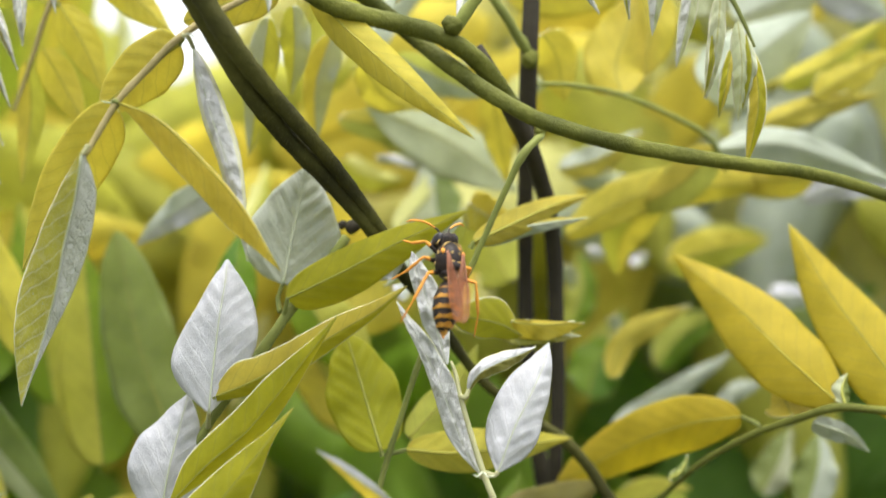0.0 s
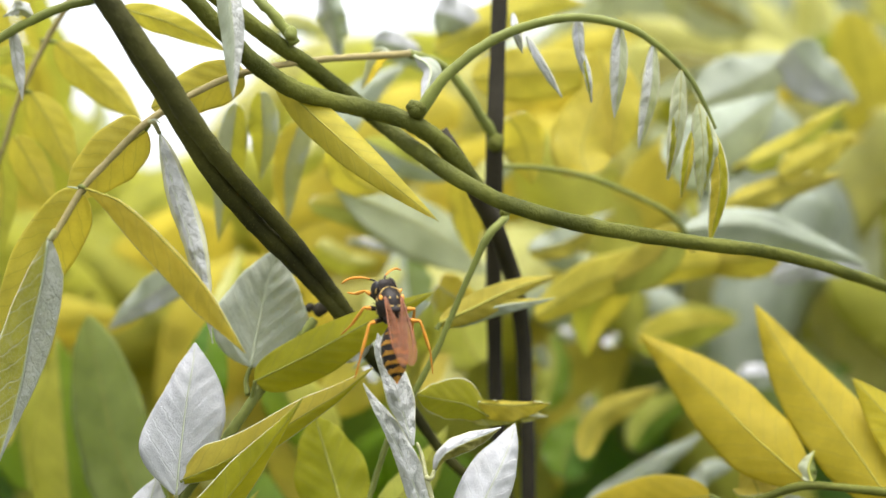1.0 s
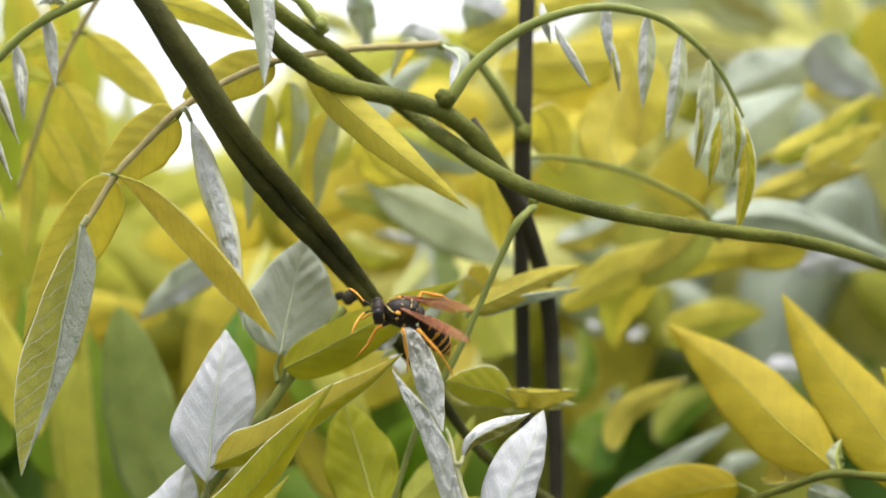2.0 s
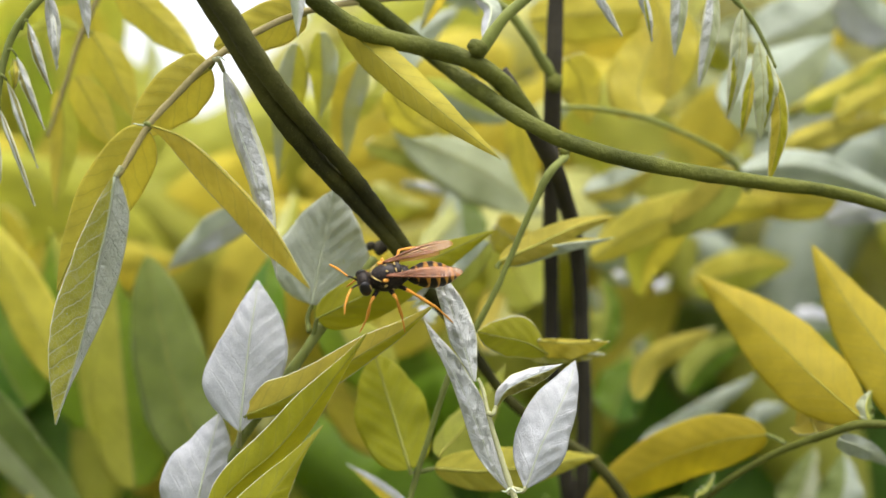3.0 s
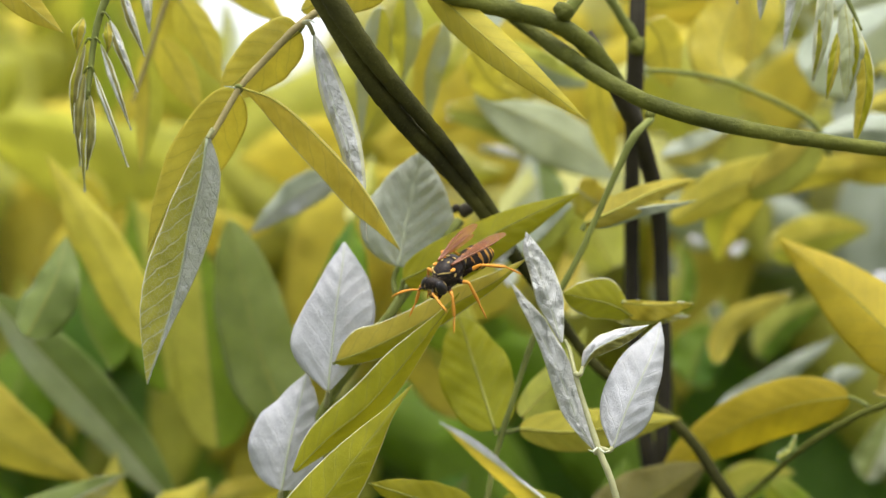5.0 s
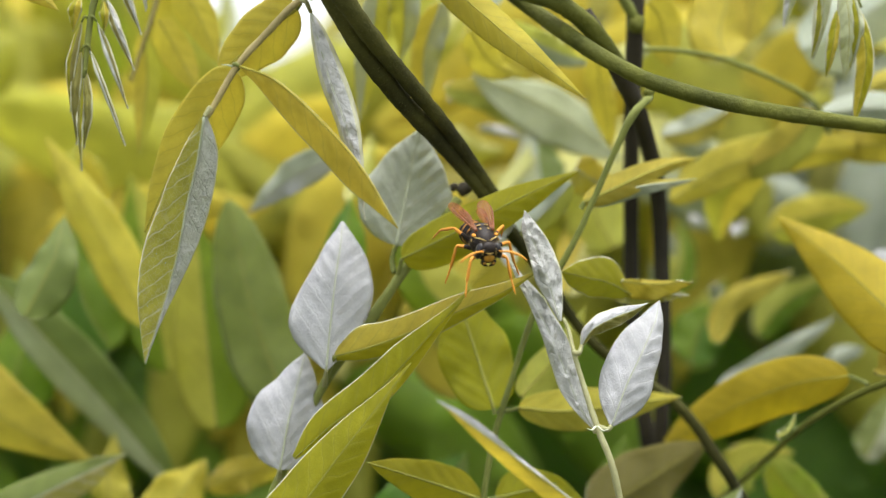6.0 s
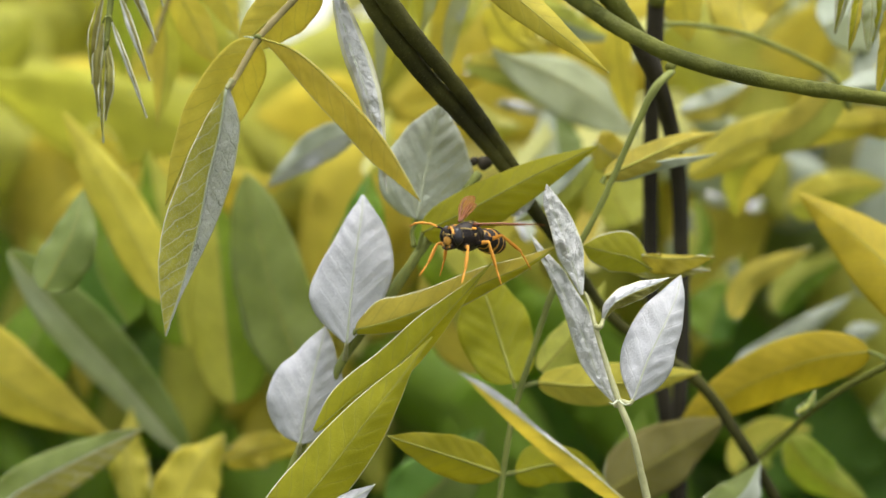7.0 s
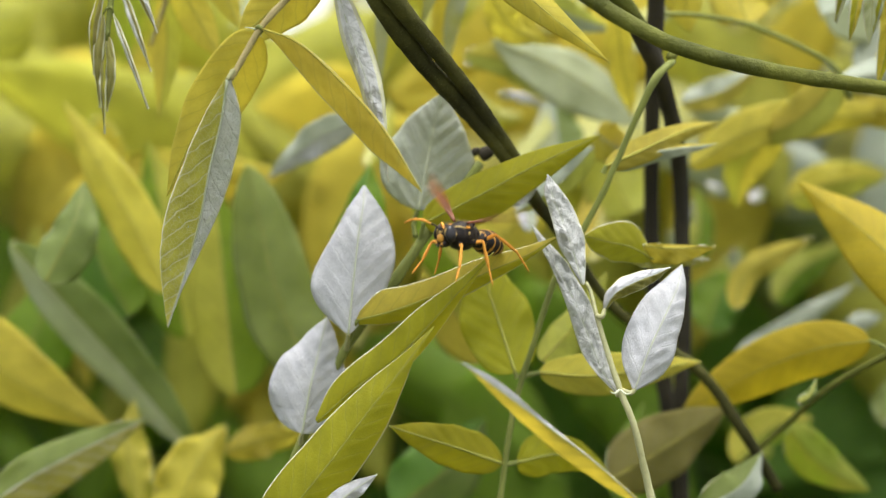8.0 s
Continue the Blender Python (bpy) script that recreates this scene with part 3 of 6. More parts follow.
frond = thing("compound_leaf", at(-50.7, -10.0, 53.9), "young drooping compound leaf with silky folded leaflets", "compound leaf", "compound leaves of the climber")
part("rachis", tube([at(-50.0, -8.0, 54.9), at(-57.8, -9.0, 52.5), at(-67.0, -10.0, 47.2), at(-73.2, -10.0, 40.7), at(-75.5, -10.0, 36.1), at(-76.7, -10.0, 30.9), at(-77.4, -10.0, 25.3), at(-77.8, -10.0, 21.6)], [0.75, 0.75, 0.75, 0.65, 0.65, 0.56, 0.47, 0.37], 50, 10, 0.06, 49), TWIG, frond, "downy green stalk")
leaflet(frond, [at(-72.2, -10.0, 40.5), at(-70.4, -11.5, 35.0), at(-68.2, -10.0, 28.7)], (1.0, 35), (1.0, 30), "lance", ("silky", "khaki", "olive"), "young silky leaflet", rib=0.06, wave=0.3, relief=0.3, crumple=0.2, edge=0.26)
leaflet(frond, [at(-74.0, -10.0, 34.8), at(-71.9, -11.5, 29.4), at(-69.4, -10.0, 22.8)], (1.0, 35), (1.0, 30), "lance", ("silky", "khaki", "olive"), "young silky leaflet", rib=0.06, wave=0.3, relief=0.3, crumple=0.2, edge=0.26)
leaflet(frond, [at(-75.6, -10.0, 30.9), at(-72.9, -11.5, 24.0), at(-70.5, -10.0, 16.5)], (0.8, 35), (0.8, 30), "lance", ("khaki", "silky", "olive"), "young silky leaflet", rib=0.06, wave=0.3, relief=0.3, crumple=0.2, edge=0.26)
leaflet(frond, [at(-76.8, -10.0, 26.3), at(-74.2, -11.5, 19.9), at(-71.0, -10.0, 10.4)], (0.6, 35), (0.6, 30), "lance", ("khaki", "silky", "olive"), "young silky leaflet", rib=0.06, wave=0.3, relief=0.3, crumple=0.2, edge=0.26)
leaflet(frond, [at(-78.5, -10.0, 35.2), at(-79.0, -11.5, 33.0), at(-79.6, -10.0, 29.4)], (1.4, 35), (1.4, 30), "lance", ("yellow", "moss", "olive"), "young silky leaflet", rib=0.06, wave=0.3, relief=0.3, crumple=0.2, edge=0.26)
leaflet(frond, [at(-74.6, -10.0, 34.5), at(-74.0, -11.5, 31.7), at(-74.5, -10.0, 29.1)], (1.1, 35), (1.1, 30), "lance", ("yellow", "moss", "olive"), "young silky leaflet", rib=0.06, wave=0.3, relief=0.3, crumple=0.2, edge=0.26)
leaflet(frond, [at(-78.2, -10.0, 30.9), at(-79.6, -11.5, 24.1), at(-80.1, -10.0, 16.0)], (1.0, 35), (1.0, 30), "lance", ("khaki", "moss", "olive"), "young silky leaflet", rib=0.06, wave=0.3, relief=0.3, crumple=0.2, edge=0.26)
leaflet(frond, [at(-78.3, -10.0, 26.1), at(-79.0, -11.5, 19.0), at(-79.1, -10.0, 10.6)], (1.0, 35), (1.0, 30), "lance", ("khaki", "khaki", "olive"), "young silky leaflet", rib=0.06, wave=0.3, relief=0.3, crumple=0.2, edge=0.26)
leaflet(frond, [at(-77.5, -10.0, 22.7), at(-76.9, -11.5, 16.2), at(-77.9, -10.0, 10.0)], (1.0, 35), (1.0, 30), "lance", ("khaki", "khaki", "olive"), "young silky leaflet", rib=0.06, wave=0.3, relief=0.3, crumple=0.2, edge=0.26)
leaflet(frond, [at(-78.0, -10.0, 22.4), at(-78.2, -11.5, 13.9), at(-78.3, -10.0, 6.3)], (0.7, 35), (0.7, 30), "lance", ("moss", "khaki", "olive"), "young silky leaflet", rib=0.06, wave=0.3, relief=0.3, crumple=0.2, edge=0.26)
leaflet(frond, [at(-68.1, -10.0, 41.7), at(-67.5, -11.5, 37.0), at(-67.3, -10.0, 33.0)], (0.8, 35), (0.8, 30), "lance", ("silky", "silky", "olive"), "young silky leaflet", rib=0.06, wave=0.3, relief=0.3, crumple=0.2, edge=0.26)
part("petiolule", tube([at(-73.2, -10.0, 39.3), at(-72.2, -11.0, 40.8), at(-72.1, -10.5, 40.5)], [0.22, 0.2, 0.18], 8, 6, 0.05), TWIG, frond)
part("petiolule", tube([at(-75.8, -10.0, 35.4), at(-74.7, -11.0, 36.0), at(-73.8, -10.5, 34.8)], [0.22, 0.2, 0.18], 8, 6, 0.05), TWIG, frond)
part("petiolule", tube([at(-76.8, -10.0, 31.7), at(-76.0, -11.0, 31.7), at(-75.5, -10.5, 30.9)], [0.22, 0.2, 0.18], 8, 6, 0.05), TWIG, frond)
part("petiolule", tube([at(-77.3, -10.0, 26.8), at(-76.8, -11.0, 27.1), at(-76.6, -10.5, 26.2)], [0.22, 0.2, 0.18], 8, 6, 0.05), TWIG, frond)
part("petiolule", tube([at(-77.1, -10.0, 31.5), at(-77.4, -11.0, 31.7), at(-78.0, -10.5, 30.9)], [0.22, 0.2, 0.18], 8, 6, 0.05), TWIG, frond)
part("petiolule", tube([at(-77.5, -10.0, 26.8), at(-77.6, -11.0, 26.9), at(-78.2, -10.5, 26.0)], [0.22, 0.2, 0.18], 8, 6, 0.05), TWIG, frond)
part("petiolule", tube([at(-77.6, -10.0, 23.1), at(-77.3, -11.0, 23.0), at(-77.4, -10.5, 22.5)], [0.22, 0.2, 0.18], 8, 6, 0.05), TWIG, frond)
leaflet(frond, [at(-64.2, -9.0, 49.9), at(-63.5, -9.0, 45.2), at(-62.4, -9.0, 38.0)], (1.6, 40), (1.4, 40), "long", ("silky", "silky", "olive"), "young silky leaflet", wave=0.3, rib=0.08, crumple=0.3, edge=0.16)
leaflet(frond, [at(-60.6, -9.0, 51.7), at(-62.4, -11.0, 52.7), at(-65.1, -11.0, 51.4)], (1.4, 40), (1.6, 35), "ovate", ("silky", "silky", "olive"), "crumpled silky leaflet", wave=1.0, rib=0.25)
leaflet(frond, [at(-69.3, -9.0, 45.7), at(-68.4, -9.0, 39.7), at(-67.7, -9.0, 32.7)], (1.6, 40), (1.4, 40), "long", ("silky", "silky", "olive"), "young silky leaflet", wave=0.3, rib=0.08, crumple=0.3, edge=0.16)

# ---- arching young compound leaf ----

frond = thing("compound_leaf", at(2.1, 10.0, 38.3), "arching young compound leaf with rows of folded silvery leaflets", "compound leaf", "compound leaves of the climber")
part("rachis", tube([at(1.7, 11.0, 37.9), at(3.1, 10.0, 39.3), at(6.3, 10.0, 43.7), at(12.8, 11.0, 49.2), at(19.8, 12.0, 52.8), at(28.8, 13.0, 54.8), at(37.9, 14.0, 53.6), at(43.9, 15.0, 50.4), at(49.5, 16.0, 45.2), at(52.4, 16.0, 40.2), at(54.5, 16.0, 35.3)], [1.39, 1.19, 0.99, 0.92, 0.85, 0.78, 0.7, 0.6, 0.5, 0.4, 0.3], 70, 10, 0.06, 67), TWIG, frond, "arching green stalk")
leaflet(frond, [at(18.7, 15.0, 56.2), at(19.4, 13.5, 52.1), at(20.4, 15.0, 48.8)], (1.0, 32), (1.0, 28), "narrow", ("silky", "silver", "silky"), "young folded leaflet", rib=0.06, wave=0.3, relief=0.3, crumple=0.2, edge=0.26)
leaflet(frond, [at(21.1, 15.0, 52.1), at(23.6, 13.5, 46.9), at(27.3, 15.0, 41.0)], (1.0, 32), (1.0, 28), "narrow", ("silky", "silver", "silky"), "young folded leaflet", rib=0.06, wave=0.3, relief=0.3, crumple=0.2, edge=0.26)
leaflet(frond, [at(30.3, 15.0, 56.1), at(30.3, 13.5, 50.4), at(31.1, 15.0, 45.0)], (1.3, 32), (1.3, 28), "narrow", ("silky", "silver", "silky"), "young folded leaflet", rib=0.06, wave=0.3, relief=0.3, crumple=0.2, edge=0.26)
leaflet(frond, [at(31.2, 15.0, 49.0), at(31.9, 13.5, 44.0), at(32.5, 15.0, 40.0)], (0.8, 32), (0.8, 28), "narrow", ("silky", "moss", "silver"), "young folded leaflet", rib=0.06, wave=0.3, relief=0.3, crumple=0.2, edge=0.26)
leaflet(frond, [at(37.7, 15.0, 54.0), at(37.3, 13.5, 45.8), at(36.5, 15.0, 37.2)], (1.8, 32), (1.8, 28), "narrow", ("sage", "silky", "olive"), "young folded leaflet", rib=0.06, wave=0.3, relief=0.3, crumple=0.2, edge=0.26)
leaflet(frond, [at(43.6, 15.0, 50.4), at(42.8, 13.5, 41.9), at(40.7, 15.0, 31.7)], (1.8, 32), (1.8, 28), "narrow", ("sage", "silky", "moss"), "young folded leaflet", rib=0.06, wave=0.3, relief=0.3, crumple=0.2, edge=0.26)
leaflet(frond, [at(48.5, 15.0, 45.7), at(47.5, 13.5, 36.1), at(45.9, 15.0, 26.1)], (1.8, 32), (1.8, 28), "narrow", ("sage", "sage", "olive"), "young folded leaflet", rib=0.06, wave=0.3, relief=0.3, crumple=0.2, edge=0.26)
leaflet(frond, [at(47.5, 15.0, 42.1), at(46.7, 13.5, 32.9), at(45.6, 15.0, 26.3)], (0.9, 32), (0.9, 28), "narrow", ("moss", "moss", "olive"), "young folded leaflet", rib=0.06, wave=0.3, relief=0.3, crumple=0.2, edge=0.26)
leaflet(frond, [at(51.4, 15.0, 39.8), at(51.9, 13.5, 31.4), at(51.5, 15.0, 22.3)], (2.0, 32), (2.0, 28), "narrow", ("sage", "sage", "moss"), "young folded leaflet", rib=0.06, wave=0.3, relief=0.3, crumple=0.2, edge=0.26)
leaflet(frond, [at(50.3, 15.0, 35.0), at(49.0, 13.5, 28.3), at(48.1, 15.0, 23.0)], (1.3, 32), (1.3, 28), "narrow", ("yellow", "moss", "moss"), "young folded leaflet", rib=0.06, wave=0.3, relief=0.3, crumple=0.2, edge=0.26)
leaflet(frond, [at(53.9, 15.0, 34.8), at(54.8, 13.5, 25.4), at(53.0, 15.0, 14.8)], (2.0, 32), (2.0, 28), "narrow", ("moss", "yellow", "moss"), "young folded leaflet", rib=0.06, wave=0.3, relief=0.3, crumple=0.2, edge=0.26)
leaflet(frond, [at(52.9, 15.0, 37.5), at(53.6, 13.5, 31.3), at(52.1, 15.0, 23.8)], (1.2, 32), (1.2, 28), "narrow", ("sage", "moss", "olive"), "young folded leaflet", rib=0.06, wave=0.3, relief=0.3, crumple=0.2, edge=0.26)

# ---- long-stalked compound leaf behind the wasp ----

frond = thing("compound_leaf", at(17.3, 17.0, 20.3), "long-stalked compound leaf with yellow-green leaflets", "compound leaf", "compound leaves of the climber")
part("rachis", tube([at(17.3, 17.0, 20.0), at(14.0, 14.0, 16.6), at(11.5, 14.0, 11.6), at(8.6, 15.0, 5.2), at(4.6, 16.0, -3.7), at(0.6, 17.0, -11.2), at(-3.5, 18.0, -18.3), at(-7.5, 19.0, -30.0), at(-11.0, 20.0, -41.3), at(-13.0, 20.0, -53.0), at(-14.3, 20.0, -63.2)], [0.66, 0.76, 0.6, 0.55, 0.55, 0.55, 0.55, 0.55, 0.55, 0.55, 0.55], 70, 10, 0.06, 86), TWIG, frond, "long green stalk")
leaflet(frond, [at(5.4, 16.0, 1.3), at(11.6, 20.0, 4.1), at(19.6, 27.0, 7.8), at(27.3, 33.0, 10.1)], (3.2, 40), (2.9, 25, 10), "long", ("yellow", "yellow", "grey"), "yellow leaflet with a grey underside", wave=0.4, stalk=[at(4.8, 16.0, 0.1)])
leaflet(frond, [at(6.1, 18.0, 0.9), at(14.8, 23.0, 4.0), at(26.7, 31.0, 5.8)], (1.4, 30), (2, 25), "long", ("yellow", "grey", "grey"), "yellow leaflet", wave=0.5)
leaflet(frond, [at(-10.9, 19.0, -35.6), at(-14.2, 24.0, -25.6), at(-17.5, 28.0, -15.6)], (7.1, 10), (6.4, 15), "ellipse", ("moss", "moss", "olive"), "broad olive-yellow leaflet", wave=0.6, stalk=[at(-10.6, 19.0, -36.6)])
leaflet(frond, [at(-6.5, 22.0, -35.8), at(4.3, 24.0, -36.5), at(23.7, 30.0, -34.5)], (5, 35), (4.2, 20), "long", ("yellow", "yellow", "grey"), "long yellow leaflet behind the silvery shoot", wave=0.6, stalk=[at(-10.1, 20.0, -36.5)])
leaflet(frond, [at(-13.3, 20.0, -52.0), at(-22.3, 16.0, -48.4), at(-33.1, 12.0, -44.4)], (4.4, 15), (4.2, 25), "long", ("moss", "moss", "olive"), "yellow leaflet", wave=0.6, stalk=[at(-12.7, 20.0, -52.2)])
leaflet(frond, [at(-10.7, 22.0, -52.1), at(-2.9, 26.0, -51.2), at(6.1, 30.0, -54.4)], (4.1, 15), (4.4, 25), "ovate", ("moss", "moss", "olive"), "yellow leaflet", wave=0.6, stalk=[at(-12.6, 20.0, -52.2)])
leaflet(frond, [at(-6.0, 24.0, -33.9), at(1.6, 34.0, -26.2), at(6.7, 40.0, -17.9)], (3.7, 30), (4.4, 15), "long", ("lime", "lime", "grey"), "", wave=0.6, fine=False)
lone_leaf([at(13.9, 20.0, -15.3), at(9.9, 16.7, -13.1), at(5.3, 13.3, -12.0), at(1.3, 10.0, -11.0)], (0, 20, 0, (0.5, 2.3, 3.1, 3.4, 3.6, 3.1, 2.7, 1.8, 0.2)), (0, 20, 10, (0.4, 2.2, 3.8, 4.7, 4.4, 3.7, 2.7, 1.5, 0.2)), "blunt", ("moss", "moss", "grey"), "olive-yellow leaf curling down, casting a soft shade", fine=True, wave=0.3, edge=0.16)
lone_leaf([at(12.1, 18.0, -12.8), at(17.6, 20.0, -13.4), at(25.0, 20.0, -13.1)], (0.9, 30), (3.2, 20), "long", ("yellow", "yellow", "olive"), "yellow leaf tip beside a vine", fine=True)
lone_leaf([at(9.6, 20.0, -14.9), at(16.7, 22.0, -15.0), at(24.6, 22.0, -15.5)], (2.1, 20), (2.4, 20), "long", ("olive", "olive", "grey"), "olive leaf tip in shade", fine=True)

# ---- silvery shoot on which the wasp sits ----

frond = thing("compound_leaf", at(12.4, -2.0, -56.7), "young shoot with silky silver-white leaflets", "compound leaf", "compound leaves of the climber")
part("rachis", tube([at(14.6, -4.0, -64.8), at(11.7, -3.0, -54.8), at(8.9, -3.0, -42.8), at(6.6, -2.0, -36.8), at(3.4, 0.0, -26.4), at(2.1, 3.0, -20.8), at(1.3, 4.0, -18.9)], [0.71, 0.67, 0.57, 0.52, 0.43, 0.33, 0.24], 50, 10, 0.06, 2), PALE_TWIG, frond, "pale downy stalk")
leaflet(frond, [at(6.3, 2.0, -37.6), at(3.8, 2.5, -33.7), at(1.4, 3.0, -27.5), at(-0.9, 4.0, -21.8), at(-3.8, 5.0, -16.0), at(-6.2, 6.5, -12.2), at(-7.9, 8.0, -8.9)], (0, 25, 20, (0.3, 1.3, 2.5, 2.4, 2.0, 1.5, 1.1, 0.6, 0.1)), (0, 35, 0, (0.5, 1.6, 2.2, 2.8, 3.0, 2.5, 2.1, 1.3, 0.1)), "long", ("silky", "silky", "grey"), "silky white leaflet, folded lengthwise", rib=0.08, relief=0.2, wave=0.6, stalk=[at(6.9, -1.0, -37.2), at(6.4, 0.5, -37.9)], crumple=0.9, edge=0.16)
leaflet(frond, [at(0.6, 1.0, -19.2), at(-1.0, 1.8, -13.5), at(-2.8, 2.5, -8.2), at(-4.5, 3.2, -3.9), at(-5.2, 4.0, -0.4)], (0, 20, 10, (0.2, 0.9, 1.6, 2.3, 2.1, 1.8, 1.5, 1.2, 0.1)), (0, 30, 0, (0.4, 1.4, 2.2, 3.0, 3.1, 3.0, 2.6, 1.8, 0.1)), "long", ("silky", "silky", "grey"), "silky white leaflet under the wasp", rib=0.08, relief=0.2, wave=0.5, crumple=0.7, edge=0.16)
leaflet(frond, [at(4.2, 0.0, -23.4), at(6.1, -1.5, -20.5), at(9.9, -1.0, -18.5), at(12.9, 0.8, -17.5), at(15.6, 3.0, -16.4)], (0, 32, 20, (0.5, 1.6, 1.8, 2.2, 2.0, 1.8, 1.4, 0.8, 0.1)), (0, 40, 0, (0.4, 1.0, 1.8, 2.0, 2.1, 2.1, 1.6, 0.9, 0.1)), "ovate", ("silver", "khaki", "olive"), "small silky leaflet, rolled at its edges", rib=0.08, relief=0.3, wave=0.5, stalk=[at(3.0, 0.0, -24.5), at(3.7, -1.0, -24.6)], crumple=0.4, edge=0.16)
leaflet(frond, [at(9.1, -2.0, -36.7), at(11.6, -1.2, -30.1), at(14.3, 1.5, -25.0), at(16.9, 5.5, -19.9), at(18.2, 10.0, -16.1)], (0, 15, 10, (0.5, 3.4, 4.7, 5.2, 5.2, 4.7, 3.6, 2.3, 0.1)), (0, 30, 10, (0.5, 4.3, 5.5, 5.5, 4.8, 4.2, 3.0, 1.6, 0.1)), "ovate", ("silver", "silver", "grey"), "broad silky white leaflet", rib=0.11, relief=0.35, wave=0.5, stalk=[at(6.9, -2.0, -36.9), at(8.4, -2.0, -37.3)], crumple=0.25)
part("stipel", tube([at(6.4, -3.0, -36.7), at(5.6, -4.0, -37.2), at(4.9, -4.0, -36.9)], [0.19, 0.15, 0.08], 10, 6, 0.06, 7), RIB_PALE, frond, "")
part("stipel", tube([at(6.7, -3.0, -36.7), at(7.5, -4.0, -37.3), at(8.4, -4.0, -37.1)], [0.19, 0.15, 0.08], 10, 6, 0.06, 8), RIB_PALE, frond, "")

# ---- grey and yellow compound leaf below the wasp ----

frond = thing("compound_leaf", at(-50.4, 14.0, -50.4), "compound leaf with matt grey and yellow-green leaflets", "compound leaf", "compound leaves of the climber")
part("rachis", tube([at(-58.6, 14.0, -70.4), at(-51.9, 14.0, -54.2), at(-46.8, 14.0, -42.6), at(-41.0, 14.0, -30.9), at(-33.1, 15.0, -20.1), at(-27.6, 16.0, -11.9), at(-23.1, 18.0, -6.1), at(-17.0, 20.0, 2.1)], [0.71, 0.81, 0.81, 0.81, 0.91, 0.91, 0.91, 0.91], 50, 10, 0.06, 11), TWIG, frond, "green stalk")
leaflet(frond, [at(-39.9, 8.0, -27.8), at(-39.2, 8.0, -20.5), at(-38.3, 9.5, -11.7), at(-37.6, 12.0, -5.7), at(-37.6, 15.0, -1.8)], (0, 15, 15, (0.6, 5.8, 8.1, 8.2, 6.9, 5.1, 3.8, 2.4, 0.3)), (0, 22, 10, (0.4, 3.4, 5.6, 6.8, 7.5, 7.0, 5.7, 3.0, 0.3)), "ovate", ("silver", "silver", "grey"), "matt silver-grey leaflet with pale midrib", rib=0.2, relief=0.4, wave=0.5, stalk=[at(-40.7, 13.0, -30.8)], crumple=0.15)
leaflet(frond, [at(-48.4, 10.0, -45.5), at(-47.0, 10.0, -37.7), at(-45.5, 12.0, -30.9), at(-44.3, 15.0, -25.1)], (8.3, 15, 15), (7.1, 30), "ovate", ("silver", "silver", "grey"), "matt silver-grey leaflet with pale midrib", rib=0.2, relief=0.4, wave=0.5, crumple=0.15, stalk=[at(-49.0, 13.0, -47.5)])
leaflet(frond, [at(-27.0, 14.0, -8.6), at(-16.9, 12.0, -3.7), at(-7.0, 12.0, 1.5), at(4.6, 14.0, 6.9)], (4.4, 30), (5.3, 20, 15), "round", ("moss", "moss", "olive"), "long yellow-green leaflet pointing up", wave=0.5, rib=0.15, stalk=[at(-27.9, 16.0, -12.3)])
perch = leaflet(frond, [at(-39.0, 8.0, -25.2), at(-32.7, 6.8, -22.6), at(-24.8, 5.8, -18.4), at(-16.9, 5.2, -13.6), at(-11.1, 4.6, -10.2), at(-6.0, 4.0, -6.2)], (0, 20, 0, (1.0, 4.2, 3.7, 3.3, 3.2, 2.9, 2.2, 1.3, 0.1)), (0, 25, 0, (1.0, 2.2, 2.6, 2.6, 2.4, 2.0, 1.4, 0.6, 0.1)), "round", ("yellow", "moss", "olive"), "yellow-green leaflet with a pale rim", wave=0.25, rib=0.1, stalk=[at(-40.6, 12.0, -30.1)], edge=0.16)
folded = leaflet(frond, [at(-45.5, 4.0, -42.4), at(-39.2, 3.0, -35.9), at(-33.3, 2.0, -31.0), at(-28.4, 1.0, -25.4), at(-23.5, 0.0, -19.1), at(-20.1, -0.5, -14.8), at(-17.3, -1.0, -10.9)], (0, 14, 0, (0.6, 3.0, 3.8, 4.1, 3.9, 3.5, 2.3, 1.1, 0.1)), (0, 62, 0, (0.6, 3.6, 5.4, 5.4, 5.0, 4.0, 2.6, 1.0, 0.1)), "long", ("moss", "moss", "olive"), "long yellow-green leaflet, folded along its midrib", wave=0.25, rib=0.1, edge=0.16)
leaflet(frond, [at(-53.0, -4.0, -65.0), at(-48.0, -5.2, -56.2), at(-41.2, -6.0, -47.6), at(-35.5, -6.0, -40.1), at(-29.9, -5.6, -33.1), at(-24.4, -5.0, -25.9)], (0, 25, 0, (1.8, 5.7, 6.1, 5.8, 5.4, 4.4, 3.1, 1.4, 0.1)), (0, 15, 10, (1.0, 3.9, 5.4, 5.1, 4.9, 4.3, 2.6, 0.7, 0.1)), "long", ("moss", "moss", "olive"), "long yellow-green leaflet with a pale rim", wave=0.3, rib=0.1, edge=0.16)
leaflet(frond, [at(-28.2, 18.0, -6.2), at(-26.6, 18.0, 2.1), at(-25.3, 18.0, 8.1), at(-23.8, 18.0, 14.7)], (8.8, 15, 10), (9.1, 10, 10), "ovate", ("ash", "ash", "olive"), "broad grey-green leaflet with pale veins", relief=0.9, wave=0.6, stalk=[at(-28.6, 17.0, -11.1), at(-29.0, 18.0, -8.6)])
